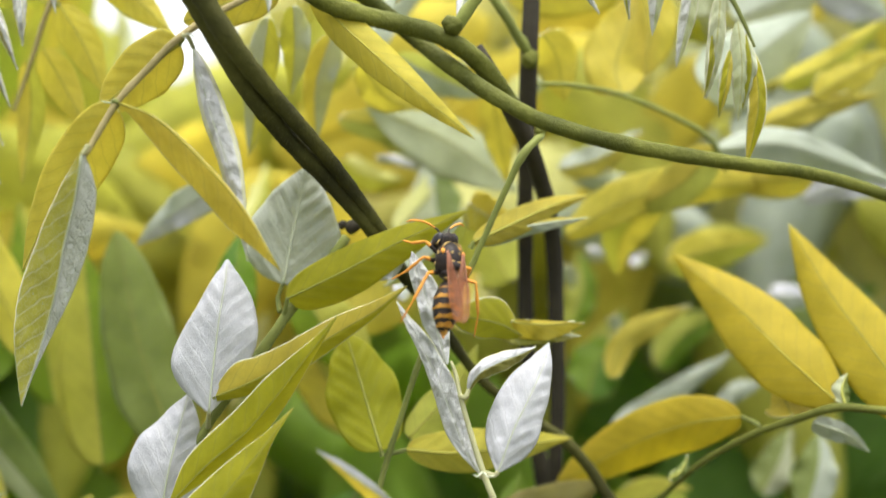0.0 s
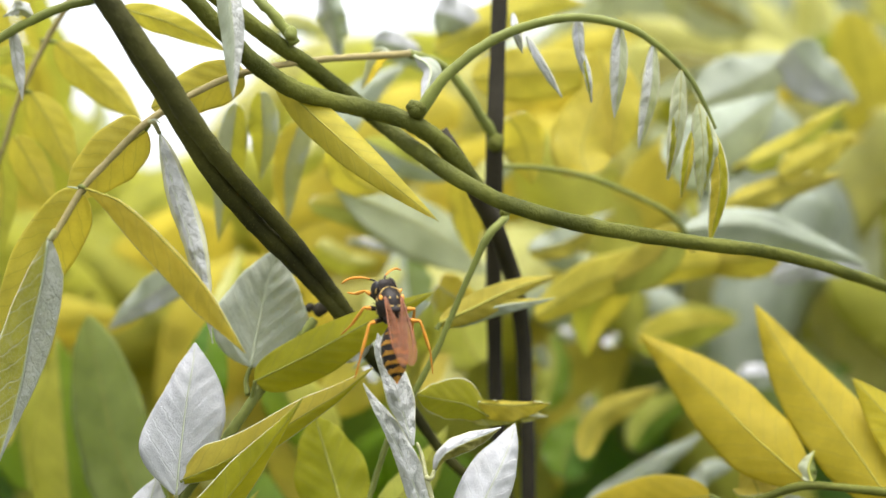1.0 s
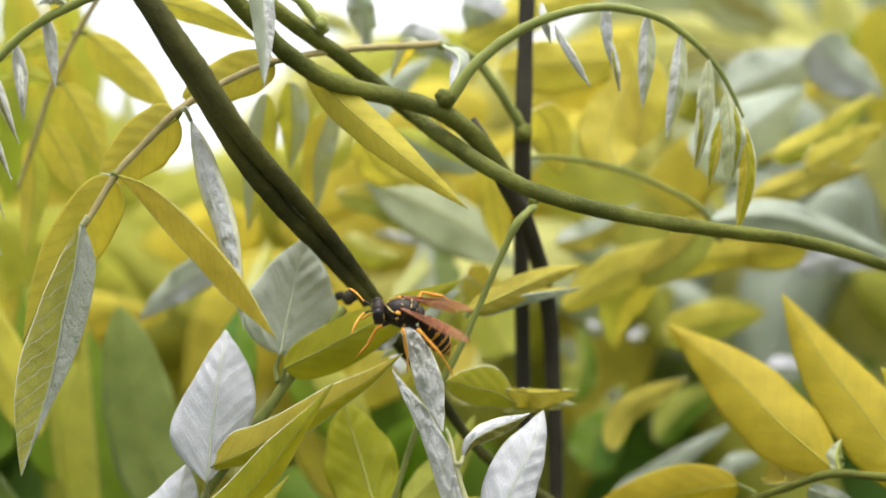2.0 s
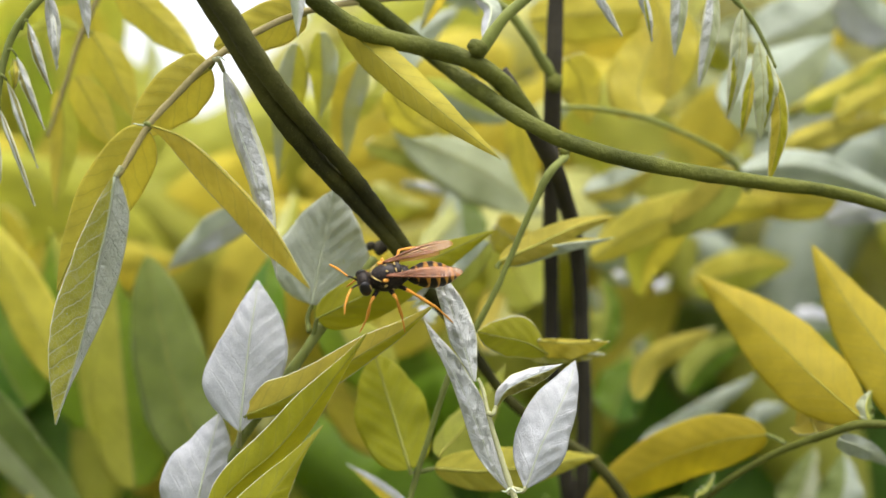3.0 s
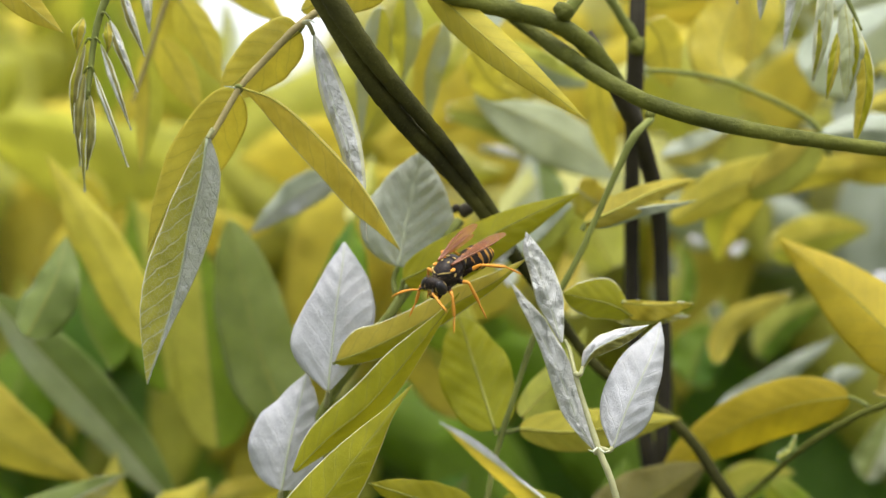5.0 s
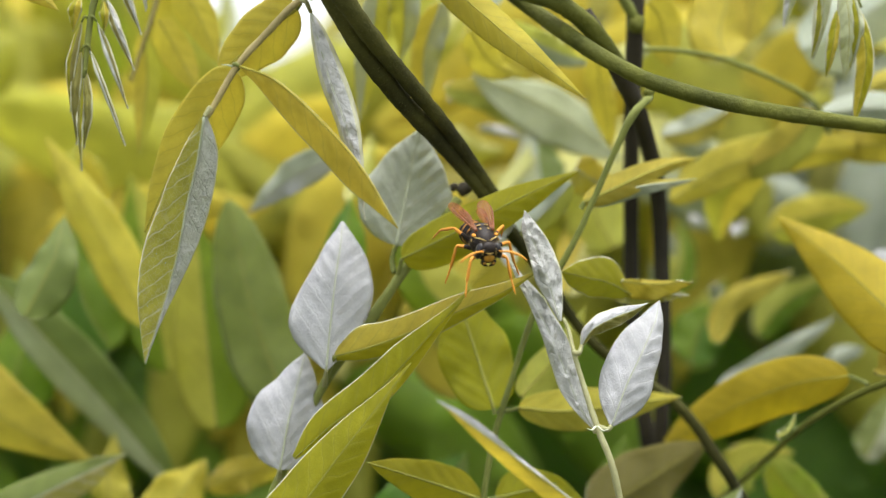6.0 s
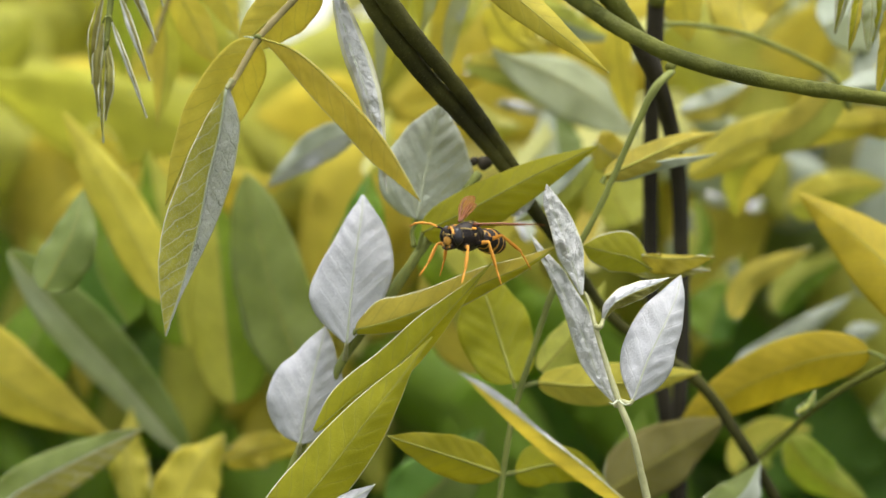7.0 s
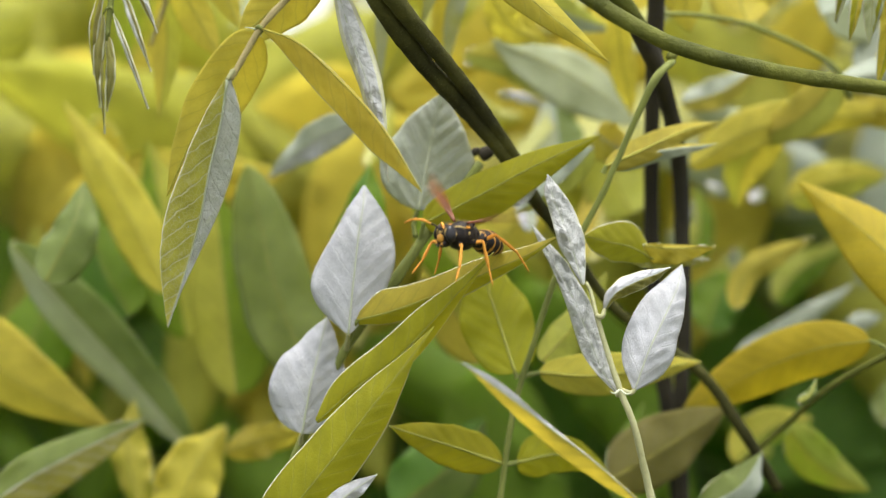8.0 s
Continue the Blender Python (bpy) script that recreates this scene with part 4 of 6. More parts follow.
lone_leaf([at(9.1, -16.0, -53.6), at(1.3, -20.0, -46.3), at(-9.3, -24.0, -37.8), at(-19.0, -28.0, -30.2)], (3.1, 25, 10), (0, 12, 0, (0.1, 0.1, 0.15, 0.2, 0.3, 0.55, 1.0, 0.9, 0.1)), "lance", ("yellow", "silver", "yellow"), "long yellow leaf with a rolled silvery edge", fine=True, wave=0.4)
lone_leaf([at(-44.2, -6.0, -58.9), at(-39.4, -6.0, -54.2), at(-33.9, -6.0, -50.4)], (2.2, 30), (2.3, 25), "long", ("silver", "silver", "olive"), "silvery leaf tip near the wasp", fine=True)
lone_leaf([at(-12.9, 20.0, -4.9), at(-9.2, 20.0, -3.7), at(-6.2, 20.0, 0.1)], (1.5, 35), (1.4, 25), "long", ("grey", "silver", "grey"), "grey leaf in shade behind the wasp", fine=True)
lone_leaf([at(3.7, 30.0, 5.2), at(-3.1, 32.0, -1.8), at(-11.0, 32.0, -7.0)], (3, 25), (3, 25), "long", ("lime", "grey", "grey"), "lime leaf beside the vine")
lone_leaf([at(-23.0, 12.0, 44.0), at(-13.8, 6.0, 35.0), at(-4.1, 2.0, 26.1), at(5.3, 1.0, 18.3)], (3.5, 25, 10), (3.6, 20, 10), "long", ("yellow", "yellow", "olive"), "long yellow-green leaf hanging below the vines", fine=True, wave=0.4)

# ---- yellow compound leaf beside the upright stems ----

frond = thing("compound_leaf", at(91.1, 18.0, -29.9), "compound leaf with broad clear-yellow leaflets", "compound leaf", "compound leaves of the climber")
part("rachis", tube([at(92.5, 16.0, -30.0), at(78.3, 19.0, -28.6), at(69.9, 21.0, -28.2), at(62.7, 25.0, -30.9), at(55.9, 30.0, -34.2), at(48.0, 36.0, -39.9), at(40.8, 42.0, -47.5), at(32.3, 48.0, -56.6)], [0.83, 0.77, 0.77, 0.72, 0.67, 0.67, 0.62, 0.62], 50, 10, 0.06, 27), GREEN_BARK, frond, "green stalk")
leaflet(frond, [at(70.4, 22.0, -27.3), at(62.9, 26.0, -20.3), at(54.3, 36.0, -10.4), at(43.8, 46.0, -0.7)], (7.4, 15, 10), (7.8, 20, 10), "long", ("gold", "gold", "olive"), "broad yellow leaflet", rib=0.14, wave=0.6, relief=0.15, stalk=[at(71.9, 21.0, -28.2)])
leaflet(frond, [at(85.2, 18.0, -31.7), at(78.7, 24.0, -20.2), at(71.3, 32.0, -8.2), at(65.1, 40.0, 4.8)], (7.1, 15, 10), (7.5, 20, 10), "long", ("gold", "gold", "olive"), "broad yellow leaflet", rib=0.14, wave=0.6, relief=0.15)
leaflet(frond, [at(94.5, 16.0, -29.9), at(87.8, 20.0, -19.2), at(80.2, 26.0, -9.1)], (5.2, 15), (5.6, 20), "long", ("gold", "gold", "olive"), "broad yellow leaflet", rib=0.14, wave=0.6, relief=0.15)
leaflet(frond, [at(55.1, 33.0, -30.9), at(46.2, 38.0, -32.7), at(35.3, 46.0, -37.8), at(22.2, 52.0, -46.2)], (6.5, 20, 10), (6, 20, 10), "ellipse", ("gold", "gold", "olive"), "broad yellow leaflet", rib=0.14, wave=0.6, relief=0.15, stalk=[at(57.8, 29.0, -32.3), at(56.6, 31.0, -31.5)])
leaflet(frond, [at(62.9, 26.0, -30.0), at(62.6, 30.0, -27.8), at(61.7, 36.0, -26.2)], (4.3, 15), (4.4, 20), "ovate", ("yellow", "yellow", "olive"), "yellow leaflet", wave=0.6, fine=False)
leaflet(frond, [at(71.4, 21.0, -27.5), at(71.1, 22.0, -25.1), at(72.6, 24.0, -22.2)], (1.9, 30), (1.8, 25), "ovate", ("sage", "dull", "sage"), "tiny silvery leaflet", wave=0.6)
leaflet(frond, [at(66.5, 24.0, -31.1), at(73.5, 28.0, -33.8), at(78.1, 30.0, -37.1)], (2.1, 30), (2.3, 25), "ovate", ("grey", "grey", "grey"), "small silvery leaflet", wave=0.6)
leaflet(frond, [at(41.5, 32.0, -42.2), at(43.9, 34.0, -41.2), at(45.7, 36.0, -38.4)], (1.1, 30), (1.3, 25), "ovate", ("dull", "dull", "dull"), "tiny silvery leaflet", wave=0.8)

# ---- slender stalk with yellow leaves behind the green vine ----

frond = thing("compound_leaf", at(19.0, 44.0, 31.4), "slender-stalked compound leaf, out in the foliage", "compound leaf", "compound leaves of the climber")
part("rachis", tube([at(16.2, 42.0, 31.2), at(23.3, 44.0, 31.4), at(34.4, 47.0, 29.7), at(45.6, 50.0, 25.3), at(52.1, 53.0, 21.7), at(55.9, 56.0, 15.7)], [0.44, 0.44, 0.49, 0.49, 0.55, 0.55], 40, 8, 0.06, 38), TWIG, frond, "thin green stalk")
leaflet(frond, [at(34.5, 48.0, 30.1), at(33.8, 52.0, 36.5), at(38.8, 58.0, 49.5)], (6.9, 15), (7.5, 15), "ellipse", ("yellow", "yellow", "lime"), "broad bright yellow leaflet", wave=0.8, fine=False)
leaflet(frond, [at(37.9, 60.0, 56.5), at(40.8, 56.0, 44.8), at(39.5, 54.0, 34.5)], (6, 15), (6, 15), "ellipse", ("yellow", "yellow", "lime"), "", wave=0.8, fine=False)
leaflet(frond, [at(19.1, 46.0, 41.3), at(21.9, 48.0, 37.2), at(23.7, 50.0, 28.6)], (4.5, 15), (5, 15), "ovate", ("yellow", "yellow", "lime"), "", wave=0.8, fine=False)
leaflet(frond, [at(53.7, 56.0, 20.0), at(47.0, 60.0, 12.5), at(35.1, 66.0, 7.0)], (4.8, 20), (5.2, 30), "long", ("lime", "yellow", "grey"), "", wave=0.8, fine=False)
leaflet(frond, [at(54.2, 56.0, 19.7), at(67.3, 60.0, 21.0), at(79.4, 64.0, 17.8), at(94.7, 70.0, 12.9)], (4, 30), (5.3, 30), "long", ("grey", "grey", "grey"), "pale silvery leaflet", wave=0.8, fine=False)

# ---- leaves in the foliage behind ----
lone_leaf([at(-49.8, 50.0, -42.6), at(-58.7, 54.0, -22.1), at(-65.3, 60.0, 3.7)], (8.7, 18), (8.2, 18), "broad", ("dull", "dull", "lime"), "broad dull green leaf in the foliage behind", group='leaves of the foliage behind')
lone_leaf([at(-41.6, 46.0, 12.0), at(-50.9, 50.0, 7.8), at(-60.7, 56.0, 0.6)], (3.5, 18), (3.5, 18), "long", ("silver", "grey", "grey"), "pale grey leaf in the foliage behind", group='leaves of the foliage behind')
# the sage half is a painted sheen on an otherwise dull green leaf
lone_leaf([at(-113.8, 58.0, -11.7), at(-104.2, 62.0, -23.7), at(-93.9, 68.0, -37.0), at(-79.1, 74.0, -56.7)], (6.4, 18), (6.4, 18), "broad", ("dull", "sage", "dull"), "large dull green leaf with sheen painted on one half in the foliage behind", group='leaves of the foliage behind')
lone_leaf([at(-100.2, 34.0, -19.4), at(-95.7, 38.0, -8.6), at(-94.9, 44.0, 0.2)], (5.1, 18), (5.7, 18), "ovate", ("dull", "dull", "dull"), "dull green leaf in the foliage behind", group='leaves of the foliage behind')
lone_leaf([at(-129.4, 56.0, -26.8), at(-112.0, 60.0, -41.0), at(-94.8, 66.0, -51.0)], (8.5, 18), (7.3, 18), "long", ("yellow", "yellow", "lime"), "broad golden-yellow leaf in the foliage behind", group='leaves of the foliage behind')
lone_leaf([at(-113.8, 38.0, -63.1), at(-102.7, 42.0, -56.0), at(-83.9, 48.0, -46.7)], (4.6, 18), (5.8, 18), "long", ("dull", "olive", "olive"), "folded grey leaf with a brown edge in the foliage behind", group='leaves of the foliage behind')
lone_leaf([at(-81.9, 62.0, -22.6), at(-92.6, 66.0, -3.9), at(-106.2, 72.0, 17.8)], (5.7, 18), (5.7, 18), "long", ("yellow", "yellow", "lime"), "yellow leaf in the foliage behind", group='leaves of the foliage behind')
lone_leaf([at(-82.6, 84.0, -33.3), at(-87.0, 88.0, -13.6), at(-93.0, 94.0, 10.4)], (7.9, 18), (8.4, 18), "long", ("fresh", "lime", "lime"), "tall yellow leaf in the foliage behind", group='leaves of the foliage behind')
lone_leaf([at(-67.7, 60.0, -43.4), at(-70.6, 64.0, -22.8), at(-73.8, 70.0, -0.4)], (8.6, 18), (8.6, 18), "ovate", ("lime", "fresh", "lime"), "lime-green leaf in the foliage behind", group='leaves of the foliage behind')
lone_leaf([at(-80.3, 52.0, -68.7), at(-75.8, 56.0, -57.9), at(-70.4, 62.0, -49.4)], (7.5, 18), (7, 18), "ovate", ("yellow", "yellow", "lime"), "yellow leaf in the foliage behind", group='leaves of the foliage behind', wave=2.5)
lone_leaf([at(-70.5, 62.0, -55.2), at(-62.8, 66.0, -52.8), at(-52.9, 72.0, -52.9)], (3.2, 18), (4.2, 18), "long", ("yellow", "yellow", "lime"), "yellow leaf in the foliage behind", group='leaves of the foliage behind', wave=2.0)
lone_leaf([at(-87.7, 60.0, -66.5), at(-91.4, 64.0, -55.4), at(-91.4, 70.0, -44.9)], (3.7, 18), (4.9, 18), "ovate", ("yellow", "yellow", "fresh"), "yellow leaf in the foliage behind", group='leaves of the foliage behind', wave=2.5)
lone_leaf([at(-18.2, 70.0, -16.1), at(-8.7, 74.0, -6.7), at(-0.1, 80.0, 4.1)], (6.3, 18), (6.3, 18), "ovate", ("yellow", "yellow", "lime"), "yellow leaf in the foliage behind", group='leaves of the foliage behind')
lone_leaf([at(-7.8, 60.0, -10.3), at(-9.3, 64.0, -3.9), at(-11.6, 70.0, 2.1)], (1.9, 18), (2.2, 18), "ovate", ("silver", "grey", "grey"), "small pale leaf in the foliage behind", group='leaves of the foliage behind')
lone_leaf([at(-44.2, 46.0, -16.7), at(-41.2, 50.0, -8.9), at(-39.9, 56.0, 3.5)], (5.3, 18), (5.3, 18), "ovate", ("green", "fresh", "fresh"), "olive green leaf in the foliage behind", group='leaves of the foliage behind')
lone_leaf([at(-116.1, 70.0, -44.2), at(-113.5, 74.0, -32.6), at(-110.0, 80.0, -18.3)], (8.9, 18), (8.9, 18), "ovate", ("fresh", "fresh", "green"), "lime leaf in the foliage behind", group='leaves of the foliage behind')
lone_leaf([at(-91.9, 70.0, -27.6), at(-98.8, 74.0, -17.0), at(-103.7, 80.0, -1.2)], (7.6, 18), (7.6, 18), "ovate", ("green", "fresh", "green"), "dull green leaf in the foliage behind", group='leaves of the foliage behind')
lone_leaf([at(-31.9, 30.0, 42.5), at(-33.9, 34.0, 31.5), at(-36.6, 40.0, 17.2)], (3.1, 18), (3.1, 18), "long", ("lime", "grey", "olive"), "hanging olive-grey leaf in the foliage behind", group='leaves of the foliage behind')
lone_leaf([at(-27.3, 30.0, 44.5), at(-27.4, 34.0, 36.7), at(-28.6, 40.0, 28.9)], (2.9, 18), (2.9, 18), "long", ("grey", "lime", "olive"), "hanging olive-grey leaf in the foliage behind", group='leaves of the foliage behind')
lone_leaf([at(-20.8, 42.0, 40.8), at(-24.3, 46.0, 31.6), at(-24.7, 52.0, 21.1)], (3.6, 18), (3.2, 18), "long", ("grey", "yellow", "olive"), "hanging grey-yellow leaf in the foliage behind", group='leaves of the foliage behind')
lone_leaf([at(-15.4, 42.0, 35.5), at(-11.3, 46.0, 29.4), at(-5.4, 52.0, 27.7)], (3.4, 18), (3.6, 18), "ovate", ("yellow", "yellow", "lime"), "yellow leaf in the foliage behind", group='leaves of the foliage behind')
lone_leaf([at(-15.3, 62.0, 28.8), at(-6.0, 68.0, 25.2), at(4.7, 74.0, 20.2), at(15.9, 78.0, 12.0)], (0, 40, 0, (0.2, 2.4, 3.9, 5.4, 7.0, 6.8, 6.3, 3.5, 0.2)), (0, -18, 0, (0.2, 4.0, 6.0, 6.9, 7.8, 7.1, 5.7, 3.2, 0.2)), "long", ("sage", "sage", "grey"), "large grey-green leaf in the foliage behind", group='leaves of the foliage behind')
lone_leaf([at(-21.0, 64.0, 26.4), at(-12.0, 68.0, 24.4), at(-2.8, 74.0, 16.6)], (2.9, 18), (3.2, 18), "long", ("yellow", "lime", "grey"), "yellow-green leaf in the foliage behind", group='leaves of the foliage behind')
lone_leaf([at(9.6, 54.0, 32.3), at(10.8, 58.0, 23.7), at(13.3, 64.0, 12.7)], (3.1, 18), (3.3, 18), "long", ("yellow", "yellow", "lime"), "yellow leaf in the foliage behind", group='leaves of the foliage behind')
lone_leaf([at(-9.4, 56.0, 38.1), at(1.8, 60.0, 32.9), at(9.9, 66.0, 31.1)], (3.1, 18), (3.3, 18), "long", ("lime", "grey", "grey"), "grey-green leaf beside the vine in the foliage behind", group='leaves of the foliage behind')
lone_leaf([at(5.0, 44.0, 8.7), at(8.3, 48.0, 6.7), at(15.1, 54.0, 4.6)], (4.1, 18), (4.1, 18), "ovate", ("yellow", "olive", "olive"), "yellow leaf in the foliage behind", group='leaves of the foliage behind')
lone_leaf([at(-0.7, 80.0, 4.9), at(-1.7, 84.0, 12.2), at(-2.3, 90.0, 21.6)], (5.6, 18), (5.6, 18), "ovate", ("grey", "dull", "grey"), "pale bluish leaf in the foliage behind", group='leaves of the foliage behind')
lone_leaf([at(13.5, 70.0, -6.8), at(10.1, 74.0, 0.1), at(7.9, 80.0, 9.7)], (7.4, 18), (7.4, 18), "ovate", ("lime", "lime", "lime"), "bright lime leaf in the foliage behind", group='leaves of the foliage behind')
lone_leaf([at(24.2, 58.0, 2.4), at(38.1, 62.0, 10.3), at(54.9, 68.0, 12.8), at(74.6, 74.0, 14.2)], (5.1, 18), (4.4, 18), "long", ("yellow", "yellow", "lime"), "long yellow leaf in the foliage behind", group='leaves of the foliage behind')
lone_leaf([at(75.3, 66.0, 14.5), at(65.7, 70.0, 14.1), at(55.0, 76.0, 16.6)], (4.1, 18), (3.7, 18), "long", ("yellow", "yellow", "lime"), "yellow leaf in the foliage behind", group='leaves of the foliage behind')
lone_leaf([at(24.2, 75.0, 16.6), at(32.8, 79.0, 19.2), at(43.0, 85.0, 25.5)], (3.3, 18), (3.5, 18), "long", ("grey", "yellow", "grey"), "grey leaf with yellow half in the foliage behind", group='leaves of the foliage behind')
lone_leaf([at(43.9, 72.0, 11.8), at(37.3, 76.0, 2.5), at(36.7, 82.0, -5.9)], (5, 18), (5.2, 18), "ovate", ("yellow", "lime", "lime"), "yellow leaf in the foliage behind", group='leaves of the foliage behind')
lone_leaf([at(47.7, 84.0, -3.5), at(59.2, 88.0, 0.1), at(71.2, 94.0, 1.4)], (5.1, 18), (5.1, 18), "long", ("yellow", "lime", "lime"), "yellow leaf in the foliage behind", group='leaves of the foliage behind')
lone_leaf([at(34.5, 72.0, -26.7), at(38.5, 76.0, -18.7), at(52.9, 82.0, -11.8)], (3, 18), (3.5, 18), "long", ("yellow", "yellow", "grey"), "yellow-green leaf with a grey rim in the foliage behind", group='leaves of the foliage behind')
lone_leaf([at(34.9, 76.0, -37.6), at(47.2, 80.0, -30.9), at(62.5, 86.0, -21.7)], (2.5, 18), (3.3, 18), "long", ("grey", "grey", "grey"), "slate-grey leaf in the foliage behind", group='leaves of the foliage behind')
lone_leaf([at(57.9, 80.0, -33.2), at(63.4, 84.0, -30.0), at(69.3, 90.0, -29.2)], (2.3, 18), (2.5, 18), "ovate", ("grey", "grey", "grey"), "slate-grey leaf in the foliage behind", group='leaves of the foliage behind')
lone_leaf([at(69.3, 90.0, -10.9), at(76.2, 94.0, -10.4), at(84.9, 100.0, -12.4)], (2.9, 18), (3.1, 18), "long", ("silver", "grey", "grey"), "pale leaf edge in the foliage behind", group='leaves of the foliage behind')
lone_leaf([at(52.9, 70.0, 33.8), at(64.1, 74.0, 40.0), at(78.2, 80.0, 50.2)], (7.4, 18), (9.9, 18), "ovate", ("grey", "sage", "grey"), "large silver-grey leaf in the foliage behind", group='leaves of the foliage behind')
lone_leaf([at(60.2, 72.0, 22.3), at(72.7, 76.0, 28.4), at(85.8, 82.0, 32.5)], (7.4, 18), (6.9, 18), "long", ("grey", "grey", "grey"), "large silver-grey leaf in the foliage behind", group='leaves of the foliage behind')
lone_leaf([at(62.0, 62.0, 24.0), at(74.1, 66.0, 28.8), at(90.5, 72.0, 32.2)], (2.4, 18), (3.6, 18), "long", ("yellow", "yellow", "grey"), "yellow leaf in the foliage behind", group='leaves of the foliage behind')
lone_leaf([at(75.3, 66.0, 31.1), at(84.2, 70.0, 36.1), at(93.9, 76.0, 41.4)], (4.1, 18), (4.1, 18), "long", ("yellow", "yellow", "lime"), "yellow leaf in the foliage behind", group='leaves of the foliage behind')
lone_leaf([at(68.4, 66.0, 33.4), at(79.6, 70.0, 38.4), at(92.7, 76.0, 48.5)], (2.9, 18), (3.4, 18), "long", ("yellow", "lime", "lime"), "yellow leaf in the foliage behind", group='leaves of the foliage behind')
lone_leaf([at(74.6, 74.0, 10.7), at(84.9, 78.0, 13.2), at(98.3, 84.0, 11.6)], (3.2, 18), (3.2, 18), "long", ("silver", "silver", "grey"), "bright pale leaf in the foliage behind", group='leaves of the foliage behind')
lone_leaf([at(4.9, 60.0, 56.7), at(14.1, 64.0, 61.9), at(27.3, 70.0, 67.6), at(37.2, 76.0, 69.2)], (5, 18), (4.5, 18), "long", ("yellow", "yellow", "lime"), "yellow leaf in the foliage behind", group='leaves of the foliage behind')
lone_leaf([at(12.1, 52.0, 49.7), at(21.8, 56.0, 51.4), at(40.5, 62.0, 53.3)], (5.7, 18), (5.9, 18), "ellipse", ("yellow", "yellow", "lime"), "broad yellow leaf in the foliage behind", group='leaves of the foliage behind')
lone_leaf([at(-16.1, 40.0, 65.6), at(-14.8, 44.0, 59.8), at(-13.4, 50.0, 53.0)], (2.8, 18), (3, 18), "lance", ("grey", "silky", "grey"), "pale crumpled leaf against the sky in the foliage behind", group='leaves of the foliage behind', wave=2.5)
lone_leaf([at(-7.7, 60.0, 59.1), at(-0.9, 64.0, 57.4), at(2.5, 70.0, 53.6)], (3.2, 18), (3.4, 18), "ovate", ("silver", "grey", "grey"), "pale leaf in the foliage behind", group='leaves of the foliage behind')
lone_leaf([at(4.9, 58.0, 64.4), at(10.7, 62.0, 62.8), at(14.2, 68.0, 59.1)], (4.8, 18), (4.8, 18), "ovate", ("silver", "grey", "grey"), "pale leaf in the foliage behind", group='leaves of the foliage behind')
lone_leaf([at(-15.7, 58.0, 39.4), at(-10.2, 62.0, 32.9), at(-3.5, 68.0, 28.1)], (3.6, 18), (3.6, 18), "ovate", ("yellow", "yellow", "lime"), "yellow leaf in the foliage behind", group='leaves of the foliage behind')
lone_leaf([at(-16.2, 66.0, 39.1), at(-10.5, 70.0, 49.0), at(-1.2, 76.0, 56.9)], (3.5, 18), (3.7, 18), "long", ("grey", "grey", "grey"), "grey-green leaf beside the vine in the foliage behind", group='leaves of the foliage behind')
lone_leaf([at(104.8, 130.0, 76.8), at(109.5, 134.0, 58.0), at(114.7, 140.0, 33.6)], (8.7, 18), (7.3, 18), "long", ("yellow", "yellow", "lime"), "tall yellow leaf in the foliage behind", group='leaves of the foliage behind')
lone_leaf([at(83.0, 90.0, 62.1), at(88.7, 94.0, 56.4), at(100.0, 100.0, 50.9)], (6.6, 18), (6.6, 18), "ovate", ("grey", "silver", "grey"), "pale leaf in the foliage behind", group='leaves of the foliage behind')
lone_leaf([at(51.2, 85.0, 51.7), at(57.9, 89.0, 56.0), at(70.1, 95.0, 59.3)], (5.2, 18), (5.2, 18), "ovate", ("khaki", "sage", "olive"), "dull brownish leaf in the foliage behind", group='leaves of the foliage behind')
lone_leaf([at(31.8, 96.0, -32.2), at(34.7, 100.0, -25.0), at(40.3, 106.0, -20.3)], (6.1, 18), (6.1, 18), "ovate", ("fresh", "green", "green"), "grey-green leaf beside the vine in the foliage behind", group='leaves of the foliage behind')
lone_leaf([at(76.2, 76.0, -54.1), at(79.4, 80.0, -45.2), at(80.7, 86.0, -38.6)], (5, 18), (5, 18), "ovate", ("dull", "grey", "dull"), "pale grey leaf in the foliage behind", group='leaves of the foliage behind')
# six tiny silver leaves added to imitate blurred highlights by their pale colour
lone_leaf([at(27.4, 104.0, -3.7), at(28.8, 108.0, -6.3), at(30.4, 114.0, -9.0)], (1.9, 18), (1.9, 18), "ovate", ("silver", "grey", "grey"), "small pale leaf added as a highlight speck in the foliage behind", group='leaves of the foliage behind')
lone_leaf([at(32.5, 104.0, -0.5), at(35.4, 108.0, -1.3), at(38.5, 114.0, -2.1)], (1.6, 18), (1.6, 18), "ovate", ("silver", "grey", "grey"), "small pale leaf added as a highlight speck in the foliage behind", group='leaves of the foliage behind')
lone_leaf([at(38.2, 104.0, -15.1), at(39.3, 108.0, -17.5), at(40.7, 114.0, -20.1)], (1.6, 18), (1.6, 18), "ovate", ("silver", "grey", "grey"), "small pale leaf added as a highlight speck in the foliage behind", group='leaves of the foliage behind')
lone_leaf([at(35.0, 104.0, -20.2), at(37.3, 108.0, -22.3), at(39.8, 114.0, -24.6)], (1.8, 18), (1.8, 18), "ovate", ("silver", "grey", "grey"), "small pale leaf added as a highlight speck in the foliage behind", group='leaves of the foliage behind')
lone_leaf([at(25.5, 104.0, -10.0), at(25.3, 108.0, -12.7), at(25.1, 114.0, -15.5)], (1.3, 18), (1.3, 18), "ovate", ("silver", "grey", "grey"), "small pale leaf added as a highlight speck in the foliage behind", group='leaves of the foliage behind')
